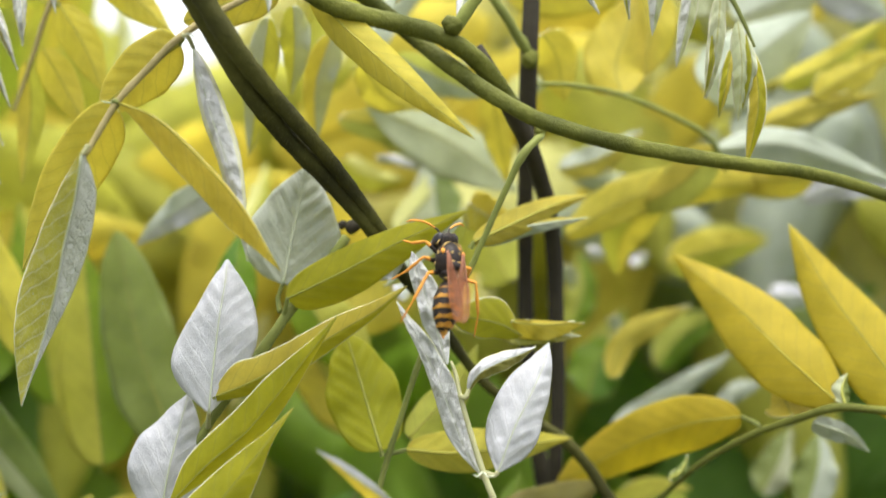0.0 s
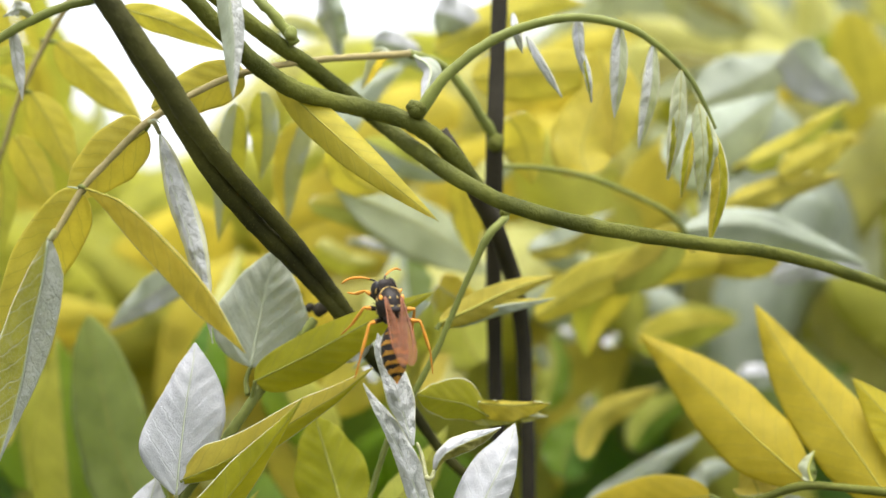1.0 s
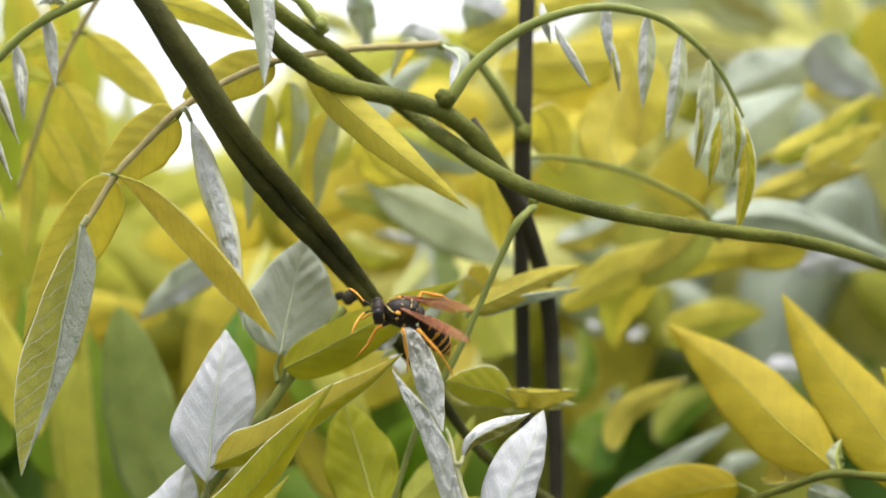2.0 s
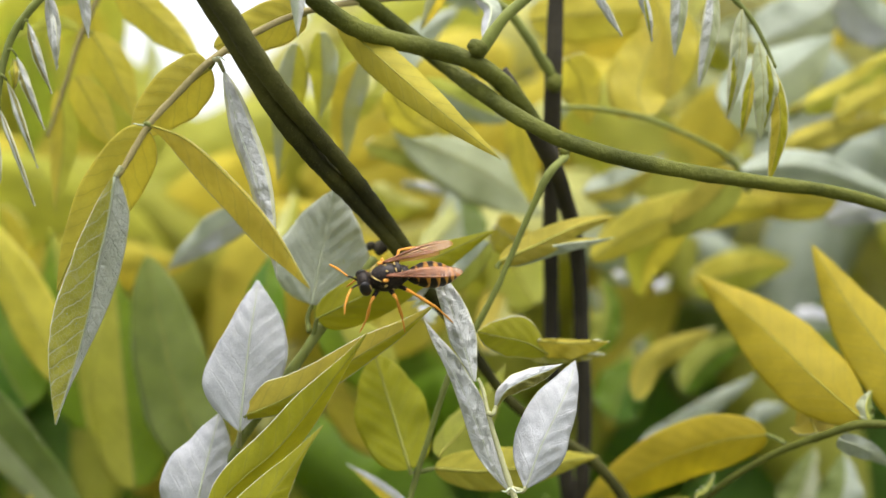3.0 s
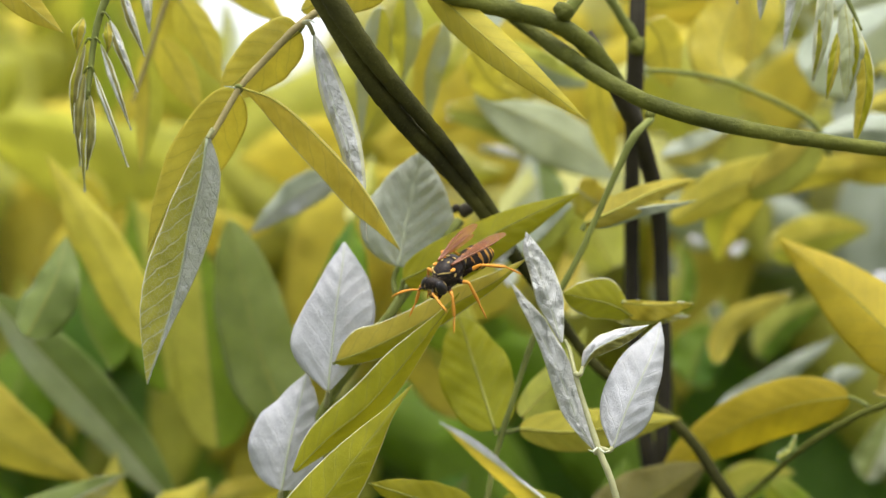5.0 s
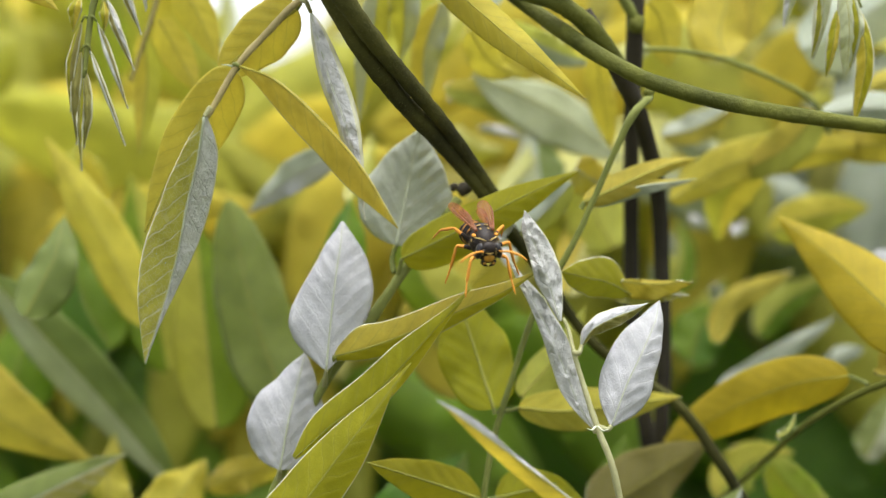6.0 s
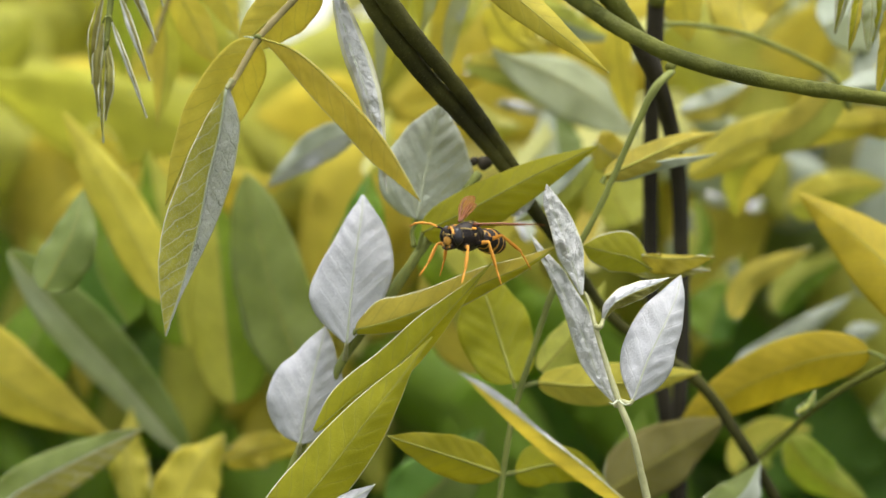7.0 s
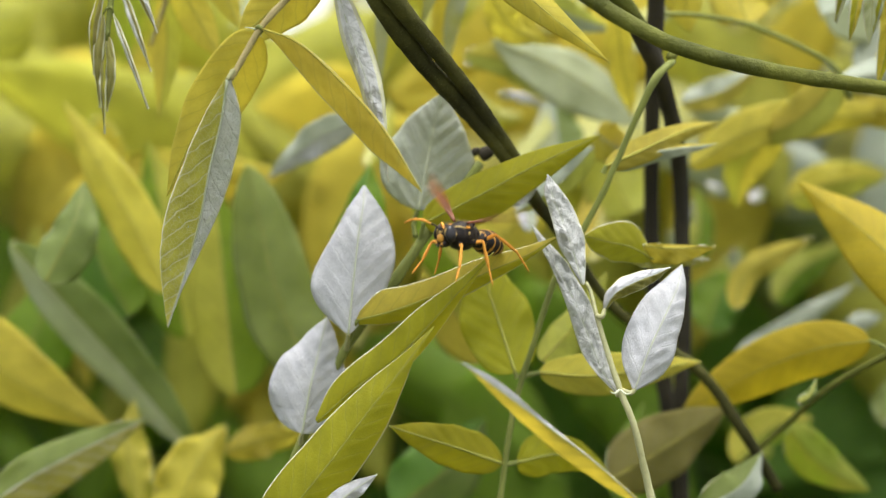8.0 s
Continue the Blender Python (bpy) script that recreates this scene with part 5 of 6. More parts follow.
lone_leaf([at(42.6, 104.0, -3.7), at(44.7, 108.0, -2.3), at(47.1, 114.0, -0.9)], (1.3, 18), (1.3, 18), "ovate", ("silver", "grey", "grey"), "small pale leaf added as a highlight speck in the foliage behind", group='leaves of the foliage behind')
lone_leaf([at(-16.2, 60.0, -22.4), at(-25.5, 64.0, -13.6), at(-30.6, 70.0, 2.5)], (6, 18), (7.2, 18), "ovate", ("fresh", "lime", "lime"), "lime leaf in the foliage behind", group='leaves of the foliage behind')
lone_leaf([at(-16.4, 64.0, -36.4), at(-25.8, 68.0, -22.9), at(-28.6, 74.0, -13.9)], (7.3, 18), (7.3, 18), "ovate", ("yellow", "lime", "lime"), "lime leaf in the foliage behind", group='leaves of the foliage behind')
lone_leaf([at(-35.5, 60.0, -66.5), at(-25.2, 64.0, -59.0), at(-17.2, 70.0, -49.2)], (8.6, 18), (8.6, 18), "ovate", ("green", "dull", "green"), "lime leaf in the foliage behind", group='leaves of the foliage behind')
lone_leaf([at(12.4, 56.0, -65.8), at(13.9, 60.0, -55.0), at(15.5, 66.0, -45.3)], (6, 18), (6, 18), "ovate", ("fresh", "fresh", "green"), "bright lime leaf in the foliage behind", group='leaves of the foliage behind')
# dark khaki skin paints in the shade that lies on this leaf
lone_leaf([at(7.1, 40.0, -57.9), at(18.2, 44.0, -51.9), at(30.9, 50.0, -44.9)], (7.1, 18), (6.9, 18), "ovate", ("khaki", "khaki", "olive"), "broad leaf with shade put into its colour in the foliage behind", group='leaves of the foliage behind')
lone_leaf([at(23.3, 30.0, -61.7), at(31.1, 34.0, -58.1), at(36.1, 40.0, -52.5)], (4, 18), (4.5, 18), "long", ("dull", "grey", "dull"), "dull grey leaf tip in the foliage behind", group='leaves of the foliage behind')
lone_leaf([at(44.5, 60.0, -50.5), at(50.8, 64.0, -57.8), at(62.3, 70.0, -64.5)], (4.8, 18), (4.8, 18), "ovate", ("lime", "yellow", "green"), "yellow-green leaf in the foliage behind", group='leaves of the foliage behind')
lone_leaf([at(34.4, 70.0, -58.6), at(42.0, 74.0, -52.0), at(52.4, 80.0, -50.3)], (5, 18), (5, 18), "ovate", ("yellow", "lime", "green"), "yellow leaf in the foliage behind", group='leaves of the foliage behind')

lone_leaf([at(33.4, 108.0, -34.6), at(37.1, 112.0, -24.5), at(42.4, 118.0, -13.5)], (5.5, 18), (5.5, 18), "ovate", ("lime", "fresh", "green"), "fresh green leaf in the foliage behind", group='leaves of the foliage behind')
lone_leaf([at(48.8, 112.0, -27.1), at(55.9, 116.0, -19.4), at(67.5, 122.0, -14.3)], (4.5, 18), (4.5, 18), "ovate", ("lime", "fresh", "green"), "lime-green leaf in the foliage behind", group='leaves of the foliage behind')
lone_leaf([at(29.6, 116.0, -18.0), at(32.7, 120.0, -8.8), at(31.9, 126.0, 0.6)], (4.0, 18), (4.0, 18), "ovate", ("lime", "fresh", "green"), "lime leaf in the foliage behind", group='leaves of the foliage behind')
# thin silver blade stands in for light glinting along a leaf edge
lone_leaf([at(-14.6, 86.0, 19.6), at(-8.5, 90.0, 18.9), at(-1.6, 94.0, 16.3)], (1.1, 18), (1.1, 18), "long", ("silver", "silver", "grey"), "narrow silver leaf added as an edge glint in the foliage behind", group='leaves of the foliage behind')
lone_leaf([at(-21.3, 84.0, 25.9), at(-14.6, 88.0, 28.1), at(-8.5, 94.0, 26.0)], (1.5, 18), (1.5, 18), "long", ("silver", "pale", "grey"), "pale leaf in the foliage behind", group='leaves of the foliage behind')
lone_leaf([at(-21.8, 96.0, 19.3), at(-16.2, 100.0, 15.7), at(-8.6, 106.0, 16.0)], (3.3, 18), (3.3, 18), "ovate", ("pale", "lime", "lime"), "pale lime leaf in the foliage behind", group='leaves of the foliage behind')
lone_leaf([at(-28.7, 96.0, 34.5), at(-22.5, 100.0, 41.3), at(-16.3, 108.0, 51.3)], (3.6, 18), (3.6, 18), "long", ("pale", "lime", "lime"), "pale lime leaf in the foliage behind", group='leaves of the foliage behind')
lone_leaf([at(26.4, 92.0, 18.9), at(34.3, 96.0, 15.3), at(46.4, 102.0, 14.9)], (2.8, 18), (2.8, 18), "long", ("sage", "grey", "grey"), "grey-green leaf in the foliage behind", group='leaves of the foliage behind')
lone_leaf([at(40.3, 94.0, 10.2), at(49.6, 98.0, 13.4), at(60.7, 104.0, 11.8)], (2.5, 18), (2.5, 18), "long", ("pale", "lime", "lime"), "pale lime leaf in the foliage behind", group='leaves of the foliage behind')
lone_leaf([at(52.9, 104.0, -2.3), at(62.6, 108.0, 2.8), at(75.4, 114.0, 2.9)], (3.4, 18), (3.4, 18), "long", ("lime", "pale", "lime"), "pale lime leaf in the foliage behind", group='leaves of the foliage behind')
lone_leaf([at(-113.8, 100.0, -8.3), at(-112.2, 104.0, -20.0), at(-108.5, 110.0, -32.0)], (4.4, 18), (4.4, 18), "ovate", ("sage", "dull", "dull"), "greyish leaf in the foliage behind", group='leaves of the foliage behind')
lone_leaf([at(-108.5, 110.0, 16.6), at(-106.8, 114.0, 3.5), at(-106.9, 120.0, -11.2)], (5.3, 18), (5.3, 18), "long", ("yellow", "lime", "lime"), "tall yellow leaf in the foliage behind", group='leaves of the foliage behind')
lone_leaf([at(68.6, 88.0, -52.8), at(73.2, 92.0, -45.9), at(76.9, 98.0, -39.0)], (4.3, 18), (4.3, 18), "ovate", ("dull", "sage", "dull"), "dull pale leaf in the foliage behind", group='leaves of the foliage behind')

lone_leaf([at(-104.7, 128.0, 84.1), at(-102.1, 132.0, 68.2), at(-102.8, 138.0, 52.2)], (6.0, 18), (6.0, 18), "long", ("yellow", "lime", "lime"), "tall yellow leaf in the foliage behind", group='leaves of the foliage behind')
lone_leaf([at(-90.7, 118.0, 83.3), at(-90.2, 122.0, 73.2), at(-88.1, 128.0, 61.8)], (4.8, 18), (4.8, 18), "long", ("lime", "yellow", "lime"), "yellow leaf in the foliage behind", group='leaves of the foliage behind')
lone_leaf([at(-111.1, 132.0, 64.1), at(-107.2, 136.0, 47.8), at(-109.3, 142.0, 28.7)], (5.5, 18), (5.5, 18), "long", ("lime", "lime", "fresh"), "tall lime leaf in the foliage behind", group='leaves of the foliage behind')
lone_leaf([at(62.3, 86.0, 49.3), at(74.2, 90.0, 54.7), at(84.8, 96.0, 61.2)], (7.6, 18), (7.6, 18), "ovate", ("grey", "sage", "grey"), "large silver-grey leaf in the foliage behind", group='leaves of the foliage behind')
lone_leaf([at(70.0, 90.0, 29.9), at(79.5, 94.0, 32.7), at(90.8, 100.0, 33.1)], (5.5, 18), (5.5, 18), "ovate", ("silver", "sage", "grey"), "large silver-grey leaf in the foliage behind", group='leaves of the foliage behind')
lone_leaf([at(66.6, 76.0, 33.3), at(79.0, 78.0, 39.1), at(94.7, 82.0, 48.5)], (1.4, 18), (1.4, 18), "long", ("yellow", "yellow", "grey"), "narrow yellow leaf in the foliage behind", group='leaves of the foliage behind')
lone_leaf([at(76.9, 74.0, 33.1), at(86.1, 78.0, 36.6), at(97.5, 82.0, 41.2)], (1.7, 18), (1.7, 18), "long", ("yellow", "yellow", "lime"), "narrow yellow leaf in the foliage behind", group='leaves of the foliage behind')
lone_leaf([at(98.7, 140.0, 73.0), at(106.3, 144.0, 58.0), at(108.7, 150.0, 40.2)], (5.6, 18), (5.6, 18), "long", ("lime", "sage", "fresh"), "lime leaf in the foliage behind", group='leaves of the foliage behind')
lone_leaf([at(62.4, 140.0, 86.0), at(74.1, 144.0, 78.2), at(87.9, 150.0, 74.8)], (5.6, 18), (5.6, 18), "long", ("khaki", "sage", "olive"), "dull brownish leaf in the foliage behind", group='leaves of the foliage behind')

lone_leaf([at(-95.5, 150.0, 82.0), at(-92.7, 154.0, 65.3), at(-93.3, 160.0, 45.6)], (6.0, 18), (6.0, 18), "long", ("lime", "yellow", "lime"), "tall lime leaf in the foliage behind", group='leaves of the foliage behind')
lone_leaf([at(-104.1, 150.0, 76.3), at(-100.6, 154.0, 59.6), at(-103.4, 160.0, 39.9)], (5.7, 18), (5.7, 18), "long", ("yellow", "lime", "lime"), "tall yellow leaf in the foliage behind", group='leaves of the foliage behind')
lone_leaf([at(-80.0, 130.0, 39.8), at(-77.3, 134.0, 48.4), at(-79.2, 140.0, 61.8)], (3.0, 18), (3.0, 18), "long", ("lime", "sage", "lime"), "lime leaf against the bright gap", group='leaves of the foliage behind')
lone_leaf([at(-36.3, 130.0, 72.4), at(-29.7, 134.0, 75.8), at(-19.0, 140.0, 72.6)], (3.0, 18), (3.0, 18), "long", ("pale", "sage", "lime"), "pale leaf against the sky in the foliage behind", group='leaves of the foliage behind')

lone_leaf([at(3.6, 62.0, -16.3), at(7.6, 74.0, -4.8), at(12.1, 92.0, 5.2)], (4.8, 18), (4.8, 18), "ovate", ("yellow", "pale", "lime"), "bright yellow leaf in the foliage behind", group='leaves of the foliage behind')
lone_leaf([at(-9.6, 74.0, 3.6), at(-2.3, 84.0, 12.4), at(3.0, 100.0, 23.3)], (3.7, 18), (3.7, 18), "ovate", ("pale", "sage", "grey"), "pale bluish leaf in the foliage behind", group='leaves of the foliage behind')
lone_leaf([at(10.7, 74.0, 26.2), at(17.3, 84.0, 34.3), at(27.0, 98.0, 42.1)], (3.2, 18), (3.2, 18), "long", ("pale", "sage", "grey"), "pale leaf in the foliage behind", group='leaves of the foliage behind')
lone_leaf([at(-4.8, 80.0, 32.8), at(1.5, 90.0, 40.0), at(10.9, 104.0, 45.4)], (3.0, 18), (3.0, 18), "long", ("yellow", "pale", "grey"), "yellow leaf in the foliage behind", group='leaves of the foliage behind')
lone_leaf([at(25.7, 70.0, 3.4), at(33.6, 78.0, 8.3), at(46.0, 90.0, 10.0)], (2.4, 18), (2.4, 18), "long", ("yellow", "pale", "grey"), "yellow leaf in the foliage behind", group='leaves of the foliage behind')
lone_leaf([at(-42.5, 80.0, 3.8), at(-39.5, 88.0, 11.4), at(-39.0, 98.0, 19.5)], (2.5, 18), (2.5, 18), "long", ("pale", "lime", "lime"), "pale lime leaf in the foliage behind", group='leaves of the foliage behind')

# ---- the mass of foliage behind: leaves past counting, far out of focus ----
def foliage(name, skin, count, seed, depth, low, high, sizes, span, label):
    """Leaves of one colour in a loose bank; low and high: the bank's height range in degrees as seen over 1.5 m, taken at x."""
    rng = np.random.RandomState(seed)
    V, F, M, U, base = [], [], [], [], 0
    for k in range(count):
        y = rng.uniform(*depth)
        dist = y + 300
        x = rng.uniform(*span) * dist
        top = high(x / dist)
        size = rng.uniform(*sizes) * (0.8 + 0.4 * min(dist, 1000) / 600)
        foot = max(low * dist, -1440)
        z = rng.uniform(foot, max(top * dist - 0.7 * size, foot + 10))
        droop = rng.uniform(-2.6, 0.6)
        way = np.array([math.cos(droop) * rng.choice((-1, 1)), rng.uniform(-0.4, 0.4), math.sin(droop)])
        way /= np.linalg.norm(way)
        a = np.array([x, y, 1500 + z]) / 1000
        b = a + way * size / 1000
        mid = (a + b) / 2 + np.array([0, rng.uniform(-4, 4), rng.uniform(1, 6)]) / 1000
        over = max((p[2] - 1.5) - high(p[0] / (p[1] + 0.3)) * (p[1] + 0.3) for p in (a, mid, b))
        if over > 0:
            a, mid, b = (p - np.array([0, 0, over]) for p in (a, mid, b))
        w = size * rng.uniform(0.16, 0.26)
        v, f, m, uv, _, _ = blade_arrays([a, mid, b], (w, rng.uniform(-10, 50)), (w, rng.uniform(-10, 50)), rng.choice(("ovate", "long", "ovate", "lance")), 11, 2, 0.0, 1.0, k)
        V.append(v), F.append(f + base), M.append(m), U.append(uv)
        base += len(v)
    me = mesh_of(name, np.concatenate(V), np.concatenate(F), np.zeros(sum(len(m) for m in M)), np.concatenate(U))
    return tagged(part(name, me, SKIN[skin], None), label, "foliage", "", "stuff")


def crown_line(x):
    """How high the bank reaches (rise over run): lower in the middle, with a bright gap open above x of about -0.17."""
    gap = math.exp(-((x + 0.172) / 0.044) ** 4)
    side = 0.05 / (1 + math.exp((x + 0.215) / 0.012))
    return 0.245 + 0.035 * math.tanh((x - 0.05) / 0.06) - 0.162 * gap + side + 0.012 * math.sin(x * 60)


def slope(drop):
    return lambda x: crown_line(x) - drop


W_ALL, W_LEFT, W_RIGHT = (-0.42, 0.40), (-0.42, 0.0), (0.0, 0.40)
foliage("yellow_foliage", "yellow", 130, 3, (130, 480), -0.03, slope(0.0), (45, 75), W_LEFT, "blurred bank of yellow-green climber leaves")
foliage("yellow_foliage", "yellow", 50, 13, (130, 480), 0.0, slope(0.0), (40, 65), W_RIGHT, "blurred bank of yellow-green climber leaves")
foliage("lime_foliage", "fresh", 130, 4, (130, 560), -0.12, slope(0.13), (45, 80), W_LEFT, "blurred bank of lime-green climber leaves")
foliage("lime_foliage", "lime", 200, 24, (130, 560), -0.02, slope(0.0), (45, 80), W_LEFT, "blurred bank of lime-green climber leaves")
foliage("lime_foliage", "lime", 150, 14, (130, 560), -0.04, slope(0.02), (45, 80), W_RIGHT, "blurred bank of lime-green climber leaves")
foliage("green_foliage", "green", 380, 5, (160, 700), -0.34, slope(0.19), (50, 90), W_ALL, "blurred bank of green climber leaves")
foliage("green_foliage", "green", 130, 25, (140, 600), -0.2, slope(0.2), (45, 80), (0.11, 0.40), "blurred bank of green climber leaves")
foliage("dull_foliage", "dull", 160, 15, (140, 600), -0.30, slope(0.12), (45, 80), W_ALL, "blurred bank of dull green climber leaves")
foliage("grey_foliage", "grey", 55, 6, (120, 420), 0.0, slope(0.0), (40, 65), (0.09, 0.40), "scattered pale grey-green climber leaves")
foliage("sage_foliage", "sage", 45, 36, (110, 320), 0.02, slope(0.0), (35, 60), (0.02, 0.40), "scattered sage-green climber leaves")
foliage("grey_foliage", "grey", 20, 16, (120, 420), -0.10, slope(0.05), (40, 60), (0.06, 0.40), "scattered pale grey-green climber leaves")
foliage("pale_foliage", "pale", 60, 33, (120, 420), 0.02, slope(0.0), (40, 65), (0.0, 0.40), "blurred bank of pale lime climber leaves")
foliage("pale_foliage", "pale", 26, 43, (150, 460), 0.03, slope(0.0), (40, 65), (-0.14, 0.0), "blurred bank of pale lime climber leaves")
foliage("low_foliage", "green", 700, 53, (130, 800), -2.9, lambda x: -0.27, (60, 100), (-0.6, 0.6), "green climber leaves down to the soil")
foliage("low_foliage", "dark", 420, 63, (800, 1750), -1.2, lambda x: -0.30, (110, 190), (-0.6, 0.6), "deep green climber leaves down to the soil")
foliage("far_foliage", "lime", 480, 7, (800, 1700), -0.02, slope(0.03), (110, 190), W_ALL, "lime-green leaves at the back of the climber")
foliage("far_foliage", "fresh", 160, 27, (800, 1700), -0.15, slope(0.16), (110, 190), W_LEFT, "fresh green leaves at the back of the climber")
foliage("far_foliage", "dark", 520, 17, (800, 1700), -0.5, slope(0.20), (110, 190), W_ALL, "deep green leaves at the back of the climber")


# ---- the paper wasp: forward +y, up +z, millimetres ----
def gloss(name, colour, rough=0.35, spec=0.5, second=None, trans=0.0):
    mat, nt, bsdf, out = shader(name)
    geo = nt.nodes.new("ShaderNodeTexCoord").outputs["Object"]
    fac = ramp_node(nt, noise_node(nt, geo, 900, 4, 0.7), 0.3, 0.75)
    nt.links.new(mix_colour(nt, fac, colour, second or tuple(c * 0.7 for c in colour)), bsdf.inputs["Base Color"])
    bsdf.inputs["Roughness"].default_value, bsdf.inputs["Specular IOR Level"].default_value = rough, spec
    hump = nt.nodes.new("ShaderNodeBump")
    hump.inputs["Strength"].default_value, hump.inputs["Distance"].default_value = 0.35, 0.0001
    nt.links.new(noise_node(nt, geo, 6000, 2), hump.inputs["Height"])
    nt.links.new(hump.outputs[0], bsdf.inputs["Normal"])
    if trans:
        clear = nt.nodes.new("ShaderNodeBsdfTransparent")
        clear.inputs[0].default_value = (1.0, 0.87, 0.74, 1)
        mix = nt.nodes.new("ShaderNodeMixShader")
        mix.inputs[0].default_value = trans
        nt.links.new(bsdf.outputs[0], mix.inputs[1])
        nt.links.new(clear.outputs[0], mix.inputs[2])
        nt.links.new(mix.outputs[0], out.inputs["Surface"])
    return mat


CHITIN = gloss("black_chitin", (0.009, 0.007, 0.006), 0.5, 0.22, (0.022, 0.014, 0.010))
BAND = gloss("yellow_chitin", (0.52, 0.27, 0.04), 0.5, 0.25, (0.30, 0.13, 0.022))
CREAM = gloss("pale_yellow_marking", (0.56, 0.41, 0.14), 0.55, 0.2, (0.32, 0.21, 0.06))
ORANGE = gloss("orange_chitin", (0.68, 0.27, 0.025), 0.5, 0.25, (0.60, 0.29, 0.05))
EYE_MAT = gloss("dark_compound_eye", (0.014, 0.012, 0.012), 0.28, 0.35)
WING = gloss("smoky_amber_wing", (0.32, 0.135, 0.052), 0.3, 0.55, (0.19, 0.075, 0.028), 0.68)
WING_VEIN = gloss("brown_wing_vein", (0.20, 0.065, 0.02), 0.4, 0.4)
HAIR = gloss("brown_hair", (0.13, 0.10, 0.06), 0.6, 0.1)


def blob(rx, ry, rz, segs=20, rings=14, squash=None):
    verts, faces = [], []
    for i in range(rings + 1):
        th = math.pi * i / rings
        for j in range(segs):
            ph = 2 * math.pi * j / segs
            p = Vector((rx * math.sin(th) * math.cos(ph), ry * math.cos(th), rz * math.sin(th) * math.sin(ph)))
            verts.append((squash(p) if squash else p) / 1000)
    for i in range(rings):
        for j in range(segs):
            k = (j + 1) % segs
            faces.append((i * segs + j, (i + 1) * segs + j, (i + 1) * segs + k, i * segs + k))
    return verts, faces


def placed(data, x, y, z, rx=0, ry=0, rz=0):
    m = pose(x / 1000, y / 1000, z / 1000, rx, ry, rz)
    return [m @ Vector(v) for v in data[0]], data[1]


def pt(x, y, z):
    return Vector((x, y, z)) / 1000


def lathe(stations, segs=28):
    """Rings along y: (y, centre z, half width, half height)."""
    verts, faces = [], []
    for y, zc, rx, rz in stations:
        for j in range(segs):
            a = 2 * math.pi * j / segs
            verts.append(pt(rx * math.cos(a), y, zc + rz * math.sin(a)))
    for i in range(len(stations) - 1):
        for j in range(segs):
            k = (j + 1) % segs
            faces.append((i * segs + j, i * segs + k, (i + 1) * segs + k, (i + 1) * segs + j))
    faces += [tuple(range(segs))[::-1], tuple(range((len(stations) - 1) * segs, len(stations) * segs))]
    return verts, faces


def wing_half(s, width):
    """The wing's breadth along its length: a narrow root, widest past the middle, a rounded tip."""
    grow = min(1.0, s / 0.6)
    root = 0.24 + 0.76 * grow * grow * (3 - 2 * grow)
    tip = math.sqrt(max(0.02, 1 - ((s - 0.74) / 0.27) ** 2)) if s > 0.74 else 1.0
    return width * root * tip


def wing_data(length, width, lift):
    """A pleated wing that runs back along -y from its hinge, thin but solid, with a stiff front edge."""
    verts, faces = [], []
    n, m = 26, 8
    for layer in (0, 1):
        for i in range(n + 1):
            s = i / n
            w = wing_half(s, width)
            for j in range(m + 1):
                u = j / m
                x = (u - 0.38) * w
                z = lift * math.sin(s * 2.4) * 0.3 + 0.26 * abs(((u * 2.5) % 1) - 0.5) * (1 - 0.6 * s) - 0.04 * layer
                verts.append(pt(x, -s * length, z))
    c, half = m + 1, (n + 1) * (m + 1)
    for i in range(n):
        for j in range(m):
            a = i * c + j
            faces.append((a, a + 1, a + c + 1, a + c))
            faces.append((a + half, a + half + c, a + half + c + 1, a + half + 1))
    for i in range(n):
        for a in (i * c, i * c + m):
            faces.append((a, a + c, a + half + c, a + half))
    for j in range(m):
        for a in (j, n * c + j):
            faces.append((a, a + 1, a + half + 1, a + half))
    return verts, faces


def hairs(centre, radii, count, length, seed, keep):
    """Short fine hairs standing on an ellipsoid, bent a little at random."""
    rng = np.random.RandomState(seed)
    verts, faces = [], []
    while len(verts) < 4 * count:
        d = rng.normal(0, 1, 3)
        d /= np.linalg.norm(d)
        if not keep(d):
            continue
        nor = d / np.array(radii)
        nor /= np.linalg.norm(nor)
        foot = np.array(centre) + d * np.array(radii) * 0.985
        tip = foot + (nor + rng.normal(0, 0.35, 3)) * length * rng.uniform(0.5, 1.1)
        side = np.cross(nor, rng.normal(0, 1, 3))
        side *= 0.028 / np.linalg.norm(side)
        other = np.cross(nor, side)
        k = len(verts)
        verts += [pt(*(foot + side)), pt(*(foot - 0.5 * side + 0.8 * other)), pt(*(foot - 0.5 * side - 0.8 * other)), pt(*tip)]
        faces += [(k, k + 1, k + 3), (k + 1, k + 2, k + 3), (k + 2, k, k + 3)]
    return verts, faces


def sub(name, data, material, parent, label=""):
    """A part whose shape is given in the space of the part that carries it."""
    ob = part(name, data, material, parent, label)
    ob.matrix_parent_inverse = Matrix()
    return ob


